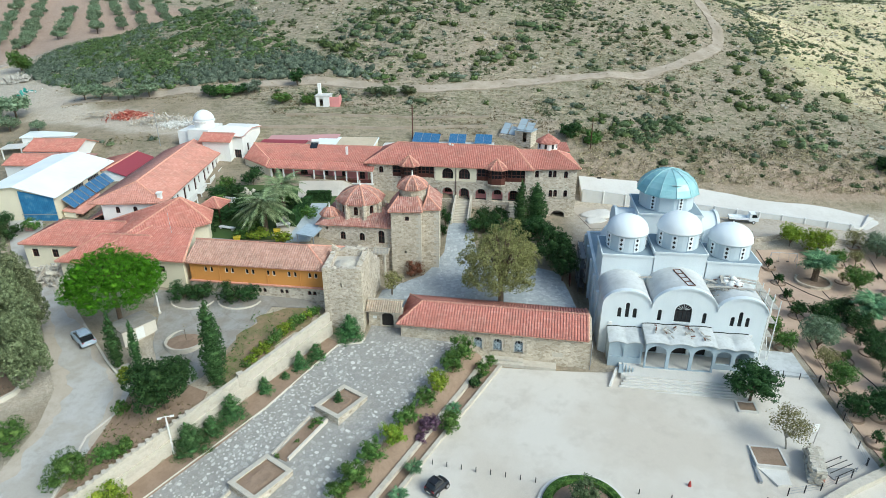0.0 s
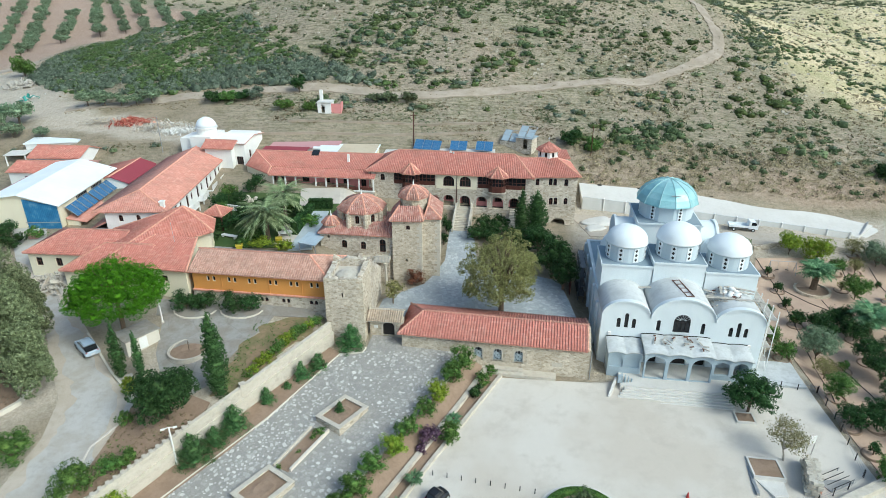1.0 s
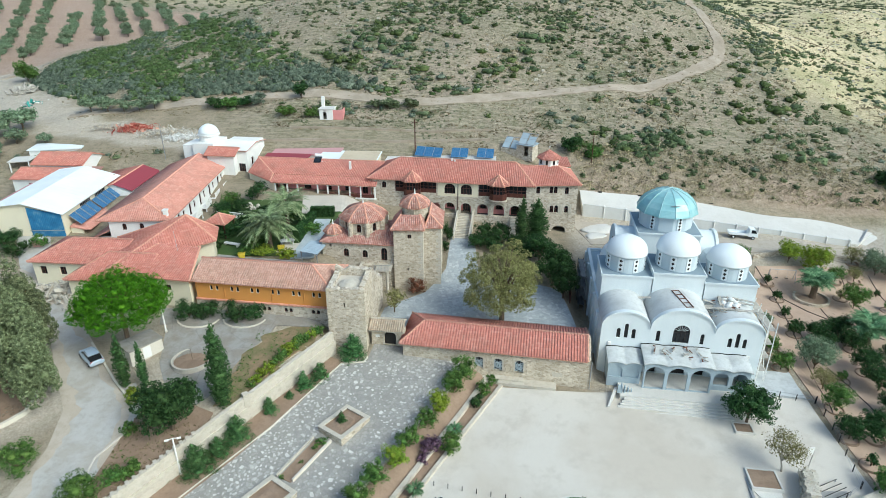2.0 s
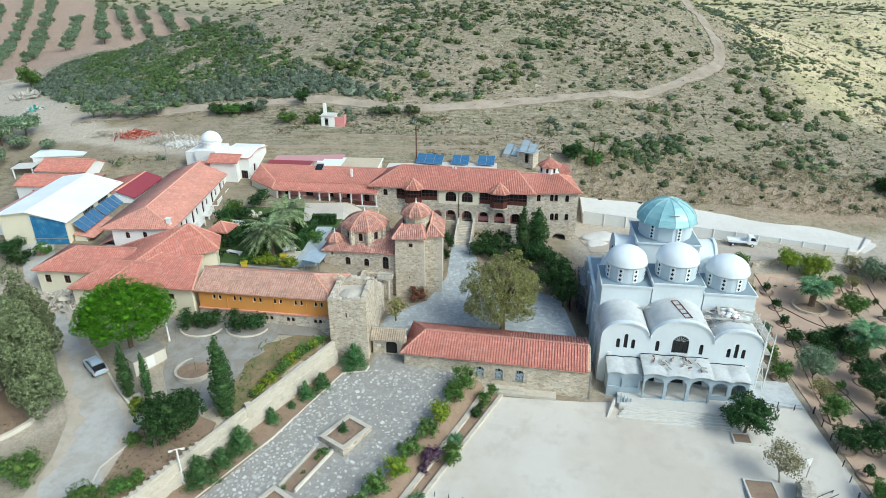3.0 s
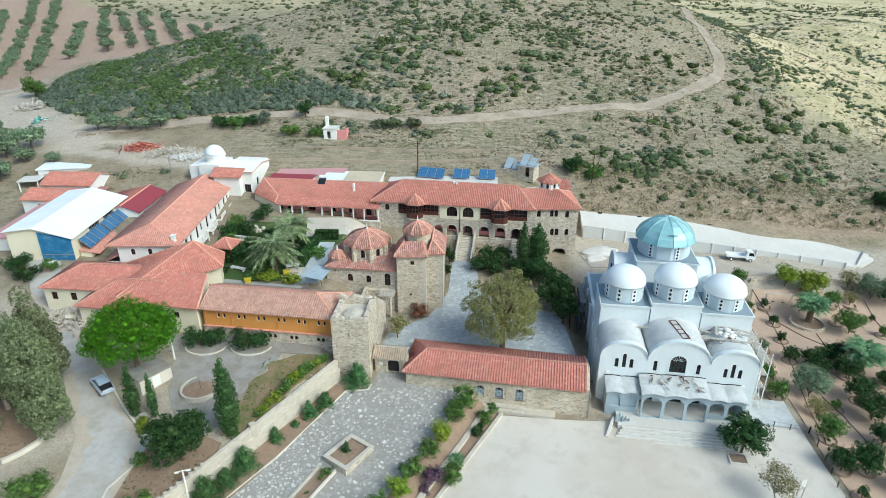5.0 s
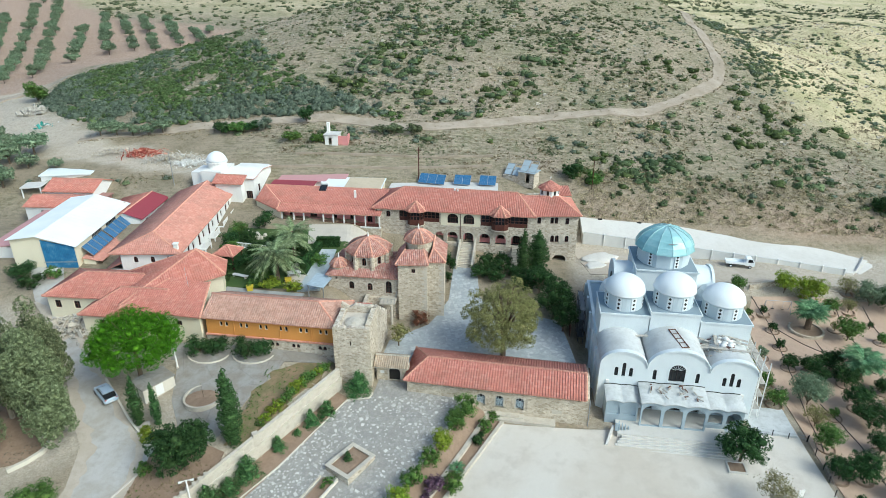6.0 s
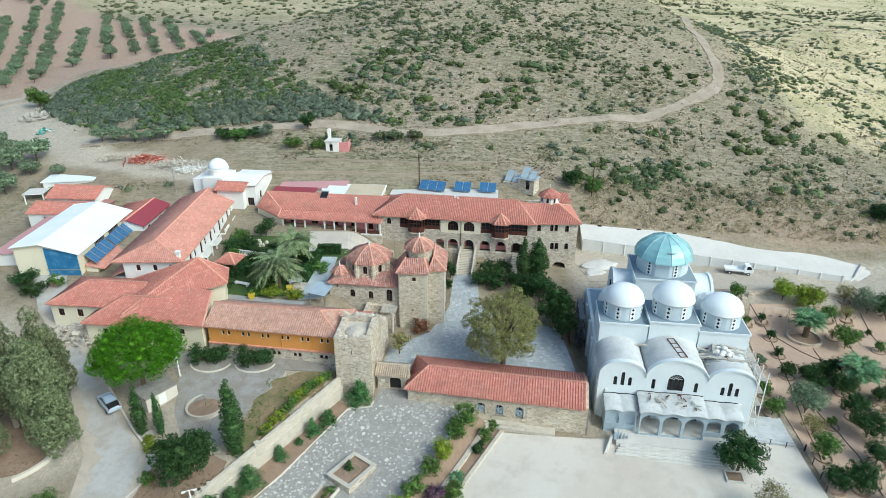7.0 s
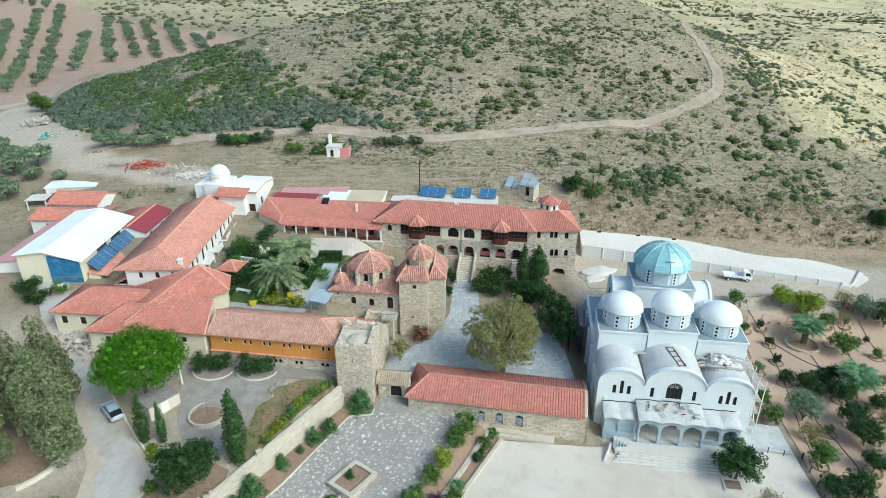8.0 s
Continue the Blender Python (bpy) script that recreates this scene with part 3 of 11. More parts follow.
def land(x, y):
    """Height of the ground, metres."""
    x, y = np.asarray(x, float), np.asarray(y, float)
    w = 3.5 + 0.14 * (y - 56) - 1.6 * sm(-54.5, -58, x) * sm(106, 112, y) * sm(126, 120, y) + 1.2 * sm(-52, -62, x) * sm(80, 90, y) - 0.14 * np.maximum(0, y - 97) * sm(-57, -66, x)
    p = 0.85 + 0.13 * (np.minimum(y, 71) - 56) + 0.4 * sm(71, 76, y) + 2.0 * sm(86, 101, y) + 4 * sm(104, 110, y)
    e = 0.2 + 0.09 * (np.minimum(y, 64.5) - 63) + 0.5 * sm(70, 84, y) * sm(46, 40, x)
    e = e - 1.1 * sm(45.5, 50, x) * sm(60, 66, y)
    e = e + (4.1 - 1.0 * sm(28, 46, x) + 0.9 * sm(45.5, 50, x) - 2.0 * sm(60, 80, x)) * sm(90, 101, y)
    xw = np.where(y < 71, wall_line(np.minimum(y, 71)) - 0.45, -15.5)
    soft = np.where(y < 70, 0.35, 3.5)
    pw = sm(xw - soft, xw + soft, x)
    xe = np.where(y < 66.5, hedge_line(np.minimum(y, 66)) + 0.7, 19.5)
    se = np.where(y < 66.5, 1.6, 1.4)
    pe = sm(xe - se, xe + se, x)
    near = (w * (1 - pw) + p * pw) * (1 - pe) + e * pe
    k = sm(111, 127, y)
    return near * (1 - k) + hill(x, y) * k


def ripple(x, y):
    """Small unevenness of the open slope."""
    return (noise.noise((x * 0.11, y * 0.11, 0)) * 0.9 + noise.noise((x * 0.35, y * 0.35, 3)) * 0.3) * float(sm(122, 150, y))


def zat(x, y):
    return float(land(x, y)) + ripple(x, y)


def drape(name, left, right, material, label, category, lift=0.07, n=None, m=8, skirt=0.25, kind="structure", height=None):
    """A surfaced strip between two plan lines, laid on the ground."""
    def walk_line(pts, k):
        P = [Vector(p) for p in pts]
        d = [0]
        for a, b in zip(P, P[1:]):
            d.append(d[-1] + (b - a).length)
        out = []
        for i in range(k + 1):
            s_ = d[-1] * i / k
            j = max(q for q in range(len(d) - 1) if d[q] <= s_ + 1e-9)
            out.append(P[j].lerp(P[j + 1], (s_ - d[j]) / (d[j + 1] - d[j])))
        return out
    L = sum(math.dist(a, b) for a, b in zip(left, left[1:]))
    n = n or max(2, int(L))
    a, b = walk_line(left, n), walk_line(right, n)
    bm = bmesh.new()
    g = []
    for p, q in zip(a, b):
        row = []
        for j in range(m + 1):
            c = p.lerp(q, j / m)
            row.append(bm.verts.new((c.x, c.y, (height(c.x, c.y) if height else zat(c.x, c.y)) + lift)))
        g.append(row)
    for r0, r1 in zip(g, g[1:]):
        for j in range(m):
            bm.faces.new((r0[j], r0[j + 1], r1[j + 1], r1[j]))
    edge = [r[0] for r in g] + g[-1][1:] + [r[-1] for r in g[::-1]][1:] + g[0][::-1][1:-1]
    low = [bm.verts.new(v.co - Vector((0, 0, skirt))) for v in edge]
    for i in range(len(edge)):
        j = (i + 1) % len(edge)
        bm.faces.new((edge[i], edge[j], low[j], low[i]))
    bmesh.ops.recalc_face_normals(bm, faces=bm.faces)
    return solo(name, bm, material, label, category, kind, smooth=False)


def kerb(name, pts, w, h, material, label, category, parent=None, kind="structure", drop=0.4, rise=None):
    """A low wall or kerb along plan points, stepping with the ground."""
    bm = bmesh.new()
    P = [Vector(p) for p in pts]
    fine = []
    for a, b in zip(P, P[1:]):
        k = max(1, int((b - a).length / 1.5))
        fine += [a.lerp(b, i / k) for i in range(k)]
    fine.append(P[-1])
    rows = []
    for i, p in enumerate(fine):
        d = (fine[min(i + 1, len(fine) - 1)] - fine[max(i - 1, 0)]).normalized()
        s_ = Vector((-d.y, d.x)) * w / 2
        g0 = min(zat(p.x + s_.x, p.y + s_.y), zat(p.x - s_.x, p.y - s_.y)) - drop
        z1 = (rise(p.x, p.y) if rise else zat(p.x, p.y)) + h
        rows.append([bm.verts.new(c) for c in ((p.x - s_.x, p.y - s_.y, g0), (p.x + s_.x, p.y + s_.y, g0), (p.x + s_.x, p.y + s_.y, z1), (p.x - s_.x, p.y - s_.y, z1))])
    for a, b in zip(rows, rows[1:]):
        for j in range(4):
            bm.faces.new((a[j], a[(j + 1) % 4], b[(j + 1) % 4], b[j]))
    bm.faces.new(rows[0])
    bm.faces.new(rows[-1][::-1])
    bmesh.ops.recalc_face_normals(bm, faces=bm.faces)
    if parent:
        return part(name, bm, material, parent, label)
    return solo(name, bm, material, label, category, kind)
TRACK = [(78, 243), (79.5, 231), (79.6, 220.8), (78.9, 207.7), (79.1, 199.2), (78.5, 190.1), (77.7, 182.7), (75.9, 177.5), (72.2, 172), (67.7, 168.3), (62.6, 164.1), (57.1, 159.7), (51.4, 156.2), (45.5, 154), (39.3, 152.7), (32.4, 151.3),
         (25.7, 149.7), (20, 148.4), (11.6, 146.3), (3.4, 144.4), (-2.1, 143.4), (-7.8, 143.1), (-12.9, 143.3), (-18.1, 144.2), (-23.3, 145.5), (-28.6, 145.9), (-36.3, 145.6), (-46.7, 145.5), (-57, 145), (-67.4, 144.6), (-77.9, 144.7), (-88, 143)]
FIELD_TRACK = [(-140, 169), (-133.7, 174.5), (-129, 178.4), (-124.6, 184.0), (-122.6, 191.2), (-120.0, 199.6), (-116.6, 207.0), (-113.9, 217), (-112, 232)]
FIELD = [(-420, 120), (-190, 150), (-150, 172), (-134.4, 183.3), (-127, 188.7), (-123.4, 205.7), (-120, 225), (-112, 255), (-100, 285), (-97, 305), (-112.6, 319), (-141.3, 326.6), (-170.3, 333.1), (-197.7, 359.3), (-223.9, 393), (-420, 430)]
THICKET = [(-112, 168), (-115.5, 184), (-116, 199), (-103, 213), (-83, 206), (-66, 200), (-48, 182), (-40, 166), (-30, 157), (-14, 148.5), (-14, 146), (-32, 147.6), (-53, 147), (-75, 147.6), (-93, 154)]


def inside(poly, X, Y):
    """Which of the points lie within a plan outline."""
    hit = np.zeros(np.shape(X), bool)
    for (x0, y0), (x1, y1) in zip(poly, poly[1:] + poly[:1]):
        cross = (y0 > Y) != (y1 > Y)
        hit ^= cross & (X < (x1 - x0) * (Y - y0) / (y1 - y0 if y1 != y0 else 1e-9) + x0)
    return hit


def off_line(line, X, Y):
    """Distance of points from a plan line."""
    d = np.full(np.shape(X), 1e9)
    for (x0, y0), (x1, y1) in zip(line, line[1:]):
        f = np.clip(((X - x0) * (x1 - x0) + (Y - y0) * (y1 - y0)) / ((x1 - x0) ** 2 + (y1 - y0) ** 2), 0, 1)
        d = np.minimum(d, np.hypot(X - x0 - f * (x1 - x0), Y - y0 - f * (y1 - y0)))
    return d


def sides(line, half, step=1.6):
    """The two ragged edges of a strip along a plan line; half(x) is its half width there."""
    P = []
    for a, b in zip(line, line[1:]):
        k = max(1, int(math.dist(a, b) / step))
        P += [Vector(a).lerp(Vector(b), i / k) for i in range(k)]
    P.append(Vector(line[-1]))
    left, right = [], []
    for i, q in enumerate(P):
        d = (P[min(i + 2, len(P) - 1)] - P[max(i - 2, 0)]).normalized()
        h = half(q.x)
        nrm = Vector((-d.y, d.x))
        left.append(tuple(q + nrm * h * (1 + 0.3 * noise.noise((q.x * 0.4, q.y * 0.4, 1)))))
        right.append(tuple(q - nrm * h * (1 + 0.3 * noise.noise((q.x * 0.4, q.y * 0.4, 8)))))
    return left, right


# ---- ground, one sheet out to the far hills ----
def build_ground():
    xs = np.concatenate([np.linspace(-1800, -330, 16), np.arange(-300, -90, 6.0), np.arange(-90, 118, 1.25), np.arange(118, 300, 5.0), np.linspace(330, 1800, 16)])
    ys = np.concatenate([np.linspace(-900, -30, 12), np.arange(-10, 30, 5.0), np.arange(30, 135, 1.25), np.arange(135, 300, 2.0), np.arange(300, 320, 4.0), np.arange(320, 480, 8.0), np.linspace(500, 2400, 24)])
    X, Y = np.meshgrid(xs, ys)
    Z = land(X, Y)
    rough_ = np.array([[ripple(x, y) for x in xs] for y in ys])
    big = np.array([[noise.noise((x * 0.012, y * 0.012, 7)) for x in xs] for y in ys])
    Z = Z + rough_ + big * 14 * sm(430, 800, Y)
    nx, ny = len(xs), len(ys)
    verts = np.stack([X, Y, Z], -1).reshape(-1, 3)
    i = np.arange(nx * ny).reshape(ny, nx)
    faces = np.stack([i[:-1, :-1], i[:-1, 1:], i[1:, 1:], i[1:, :-1]], -1).reshape(-1, 4)
    me = bpy.data.meshes.new("ground")
    me.from_pydata(verts.tolist(), [], faces.tolist())
    # what grows or lies where: red ploughed soil, dry straw (brightened in the east as if sunlit), bare trodden earth
    red = inside(FIELD, X, Y) * 1.0
    red = np.maximum(red, (0.35 + 0.45 * sm(50, 80, X)) * sm(24, 34, X) * sm(117, 119.5, Y) * sm(130, 123, Y + 0.02 * X) * np.clip(0.75 + 1.0 * rough_, 0, 1))
    # the pale yard west of the chapel runs on as a track
    spine = [(-150, 196, 26), (-129, 172, 15), (-115, 161, 12), (-98.5, 147, 8), (-84, 139.5, 5), (-68, 132.2, 3.6), (-52, 129, 3.0)]
    pale = np.zeros_like(X)
    wob = np.array([[noise.noise((x * 0.12, y * 0.12, 4)) for x in xs] for y in ys])
    for (x0, y0, w0), (x1, y1, w1) in zip(spine, spine[1:]):
        f = np.clip(((X - x0) * (x1 - x0) + (Y - y0) * (y1 - y0)) / ((x1 - x0) ** 2 + (y1 - y0) ** 2), 0, 1)
        d = np.hypot(X - x0 - f * (x1 - x0), Y - y0 - f * (y1 - y0)) / (w0 + (w1 - w0) * f)
        pale = np.maximum(pale, sm(1.15, 0.7, d + 0.45 * wob))
    pale = np.maximum(pale, 0.95 * sm(21, 25, X) * sm(117, 113, Y) * sm(95, 99, Y))
    pale = np.maximum(pale, sm(92, 76, Y) * np.clip(0.45 + 1.3 * wob, 0, 1))
    # first term: dry east slope, also the sunlit patch put into the colour
    straw = 1.25 * sm(82, 110, X) * sm(146, 176, Y) + 0.5 * sm(60, 90, X) * sm(215, 245, Y) + 0.2 * sm(165, 225, Y) * sm(-75, -40, X) + 0.5 * sm(325, 380, Y)
    bare = sm(127, 110, Y) + sm(22, 8, np.abs(Y - 138)) * sm(-40, -60, X) + 0.5 * sm(8, 2, np.abs(Y - 128)) * sm(110, 60, X)
    col = me.attributes.new("cover", "FLOAT_COLOR", "POINT")
    data = np.stack([np.clip(red, 0, 1), np.clip(straw, 0, 1), np.clip(bare, 0, 1), pale], -1).reshape(-1)
    col.data.foreach_set("color", data.astype(np.float32))
    me.shade_smooth()
    k = Nodes("hill_ground")
    at = k.n("Attribute", attribute_name="cover")
    sep = k.n("SeparateColor")
    k.link(at.outputs["Color"], sep.inputs["Color"])
    a, b, c, g = k.noise(0.05, 6), k.noise(0.22, 6, rough=0.65), k.noise(1.3, 6, rough=0.75), k.noise(5.0, 5, rough=0.7)
    col_ = k.mix(k.ramp(a, [(0.38, (0, 0, 0)), (0.62, (1, 1, 1))]), (0.385, 0.31, 0.235), (0.30, 0.265, 0.185))
    col_ = k.mix(k.ramp(b, [(0.43, (0, 0, 0)), (0.66, (0.75, 0.75, 0.75))]), col_, (0.185, 0.19, 0.1))
    col_ = k.mix(k.ramp(c, [(0.5, (0, 0, 0)), (0.62, (0.7, 0.7, 0.7))]), col_, (0.47, 0.40, 0.315))
    col_ = k.mix(k.ramp(c, [(0.36, (0.8, 0.8, 0.8)), (0.47, (0, 0, 0))]), col_, (0.13, 0.115, 0.06))
    streak = k.noise(1.0, 5, k.at((0.35, 1.5, 1.5)), 0.7)
    col_ = k.mix(k.ramp(streak, [(0.5, (0, 0, 0)), (0.62, (0.6, 0.6, 0.6))]), col_, (0.52, 0.45, 0.32))
    col_ = k.mix(k.ramp(streak, [(0.34, (0.65, 0.65, 0.65)), (0.46, (0, 0, 0))]), col_, (0.165, 0.165, 0.085))
    # pale yellow tones hold dry grass plus painted sunlight on the east slope
    col_ = k.mix(k.math("MULTIPLY", sep.outputs[1], k.ramp(b, [(0.3, (0.95, 0.95, 0.95)), (0.75, (0.55, 0.55, 0.55))])), col_, k.mix(k.ramp(a, [(0.42, (0, 0, 0)), (0.6, (0.65, 0.65, 0.65))]), k.mix(k.ramp(c, [(0.33, (0, 0, 0)), (0.6, (1, 1, 1))]), (0.60, 0.50, 0.29), (0.90, 0.78, 0.50)), (0.44, 0.42, 0.19)))
    earth = k.mix(k.ramp(b, [(0.4, (0, 0, 0)), (0.7, (1, 1, 1))]), (0.40, 0.325, 0.23), (0.29, 0.235, 0.155))
    col_ = k.mix(k.math("MULTIPLY", sep.outputs[2], k.ramp(c, [(0.3, (0.35, 0.35, 0.35)), (0.6, (0.85, 0.85, 0.85))])), col_, earth)
    lot = k.mix(k.ramp(c, [(0.35, (0, 0, 0)), (0.65, (1, 1, 1))]), (0.54, 0.465, 0.37), (0.69, 0.62, 0.52))
    col_ = k.mix(k.math("MULTIPLY", at.outputs["Alpha"], 0.85), col_, lot)
    red_ = k.mix(k.ramp(c, [(0.35, (0, 0, 0)), (0.65, (1, 1, 1))]), (0.40, 0.27, 0.195), (0.55, 0.42, 0.33))
    col_ = k.mix(sep.outputs[0], col_, red_)
    col_ = k.mix(0.55, col_, k.mix(1.0, col_, k.ramp(g, [(0.3, (0.4, 0.4, 0.4)), (0.7, (1.15, 1.15, 1.15))]), "MULTIPLY"))
    k.bump(k.math("ADD", c, g), 0.7, 0.35)
    me.materials.append(k.done(col_, 0.95))
    tagged(new("ground", me), "dry stony hillside and trodden earth round the monastery", "ground", kind="structure")


build_ground()

# ---- surfaces on the ground ----
drape("road", [(-46, 20), (-43.5, 40), (-42.6, 44.7), (-42.0, 50.5), (-43.2, 56.2), (-46.5, 60.6), (-49.8, 65.8), (-58, 77), (-65, 84), (-72, 95), (-80, 108)],
      [(-38, 20), (-36, 38), (-35.2, 42.5), (-35.1, 50), (-36.0, 56.2), (-40.5, 60.8), (-43.4, 64.7), (-51, 73), (-58, 80.5), (-64.5, 92), (-71, 105)],
      M["asphalt"], "worn grey asphalt lane with patched edges", "road", n=90, m=8)
ROAD_L = [(-46, 20), (-43.5, 40), (-42.6, 44.7), (-42.0, 50.5), (-43.2, 56.2), (-46.5, 60.6), (-49.8, 65.8), (-58, 77), (-65, 84)]
ROAD_R = [(-38, 20), (-36, 38), (-35.2, 42.5), (-35.1, 50), (-36.0, 56.2), (-40.5, 60.8), (-43.4, 64.7), (-51, 73), (-58, 80.5)]


def edge_dirt(line, side, w):
    """Dust and leaves washed against one edge of the lane, with a ragged inner border."""
    P = []
    for a, b in zip(line, line[1:]):
        k = max(2, int(math.dist(a, b) / 0.7))
        P += [(a[0] + (b[0] - a[0]) * i / k, a[1] + (b[1] - a[1]) * i / k) for i in range(k)]
    inner = [(x + side * w * (0.75 + 1.1 * noise.noise((x * 0.35, y * 0.35, 2)) + 0.5 * noise.noise((x * 1.3, y * 1.3, 5))), y) for x, y in P]
    outer = [(x - side * 0.3, y) for x, y in P]
    drape("lane_dust", outer if side > 0 else inner, inner if side > 0 else outer, M["lane_dust"], "pale dust and leaf litter along the lane's edge", "ground", lift=0.08, n=len(P) * 2, m=3, skirt=0.1)


edge_dirt(ROAD_L, 1, 1.5)
edge_dirt(ROAD_R, -1, 1.0)
drape("parking_strip", [(-39.5, 74.6), (-28, 74.2), (-16.5, 73.6)], [(-38.5, 71.1), (-24, 71.1), (-16.5, 70.6)], M["tarmac"], "grey asphalt strip before the ochre wing", "pavement", lift=0.1, n=20, m=4)
drape("road_apron", [(-36.2, 52), (-36.6, 56.0), (-38.5, 59.5)], [(-33.6, 55.0), (-34.9, 57.2), (-37.0, 60.3)], M["asphalt"], "worn grey asphalt apron beside the lane", "road", lift=0.065, n=8, m=4)
drape("parking", [(-37.5, 71.2), (-35.5, 63.5), (-32.8, 58.8), (-29.0, 56.4)], [(-22.6, 71.2), (-23.4, 68.9), (-25.6, 64.7), (-27.6, 58.0)], M["tarmac"], "cracked grey tarmac forecourt", "pavement", n=16, m=10)
_l, _r = sides(TRACK, lambda x: 1.6 if x > 66 else 1.25)
drape("dirt_track", _l, _r, M["dirt_road"], "pale dirt track winding up the hillside", "road", lift=0.16, n=300, m=4, skirt=0.4)
_l, _r = sides(FIELD_TRACK, lambda x: 1.6 + 0.07 * max(0, -x - 114))
drape("field_track", _l, _r, M["dirt_road"], "dirt track beside the olive field", "road", lift=0.3, n=90, m=4, skirt=0.5)
drape("forecourt", [(-30.5, 42.5), (-20.1, 55.9), (-13.6, 66.7), (-10.3, 67.2), (-9.6, 70.9)], [(-11.6, 42.5), (-3.6, 55.9), (1.6, 64.6), (3.4, 66.6), (-5.6, 70.2)], M["paving"], "grey crazy-paved forecourt with scattered pale flagstones", "pavement", n=34, m=18, lift=0.08)
drape("plaza", [(-6.2, 42.0), (-1.3, 51.9), (6.8, 64.6), (18.6, 63.6)], [(46.0, 42.0), (45.5, 50.0), (45.4, 60.0), (45.6, 64.6)], M["concrete"], "pale cast concrete square with faint stains", "pavement", n=30, m=30, lift=0.10)
drape("courtyard_paving", [(-10, 73.5), (-9.0, 80), (-3.0, 85), (0.2, 92), (1.2, 103)], [(19.0, 72), (18.6, 80), (18, 86), (5.5, 92), (5.2, 103)], M["court_paving"], "blue-grey flagstone courtyard path", "pavement", n=30, m=18, lift=0.1)
drape("orchard_ground", [(46.5, 44), (46.2, 60), (48, 75), (52, 92), (54.5, 97)], [(110, 44), (110, 60), (110, 75), (105, 92), (92, 97.5)], M["orchard_soil"], "bare brown orchard soil", "ground", n=50, m=40, lift=0.1)
drape("service_road", [(24, 111), (40, 107.4), (52, 106.2), (66, 104.8), (80, 103.0), (110, 98)], [(26, 100), (42, 100), (52, 100.4), (62, 100.4), (78, 98.2), (110, 93)], M["lane_dust"], "pale dusty service road", "road", n=70, m=6, lift=0.1)
drape("lawn", [(-38.5, 88), (-40.5, 97), (-41.5, 107)], [(-21, 88), (-21.5, 96), (-15, 106)], M["lawn"], "green garden lawn", "lawn", n=20, m=16, lift=0.12)


def build_slab():
    """White concrete deck of the covered stream, with its panelled side wall."""
    near = [(27.0, 113.4, 7.05), (40, 112.2, 5.9), (52, 110.9, 4.7), (64, 109.4, 3.4), (78.9, 107.4, 1.7)]
    far = [(27.6, 119.8, 8.35), (44, 119.4, 7.0), (58, 119.0, 5.4), (74, 118.0, 3.4), (90, 117.6, 1.4)]
    bm = bmesh.new()
    rows = []
    for a, b in zip(near, far):
        rows.append([bm.verts.new(v) for v in ((a[0], a[1], a[2]), (b[0], b[1], b[2]), (b[0], b[1], b[2] - 3), (a[0], a[1], a[2] - 4))])
    for a, b in zip(rows, rows[1:]):
        for j in range(4):
            bm.faces.new((a[j], b[j], b[(j + 1) % 4], a[(j + 1) % 4]))
    bm.faces.new(rows[0])
    bm.faces.new(rows[-1][::-1])
    bmesh.ops.recalc_face_normals(bm, faces=bm.faces)
    deck = solo("concrete_deck", bm, M["slab"], "white concrete deck of a covered stream with panelled side wall", "deck", "structure")
    for (x0, y0, z0), (x1, y1, z1) in zip(far, far[1:]):
        for f in (0.25, 0.75):
            # solid near-black block; the drain hole's shade is its colour
            part("drain_opening", boxes((x0 + (x1 - x0) * f - 0.4, x0 + (x1 - x0) * f + 0.4, y0 + (y1 - y0) * f - 0.45, y0 + (y1 - y0) * f - 0.1, z0 + (z1 - z0) * f - 0.1, z0 + (z1 - z0) * f + 0.12)), M["dark"], deck)
    return deck


build_slab()
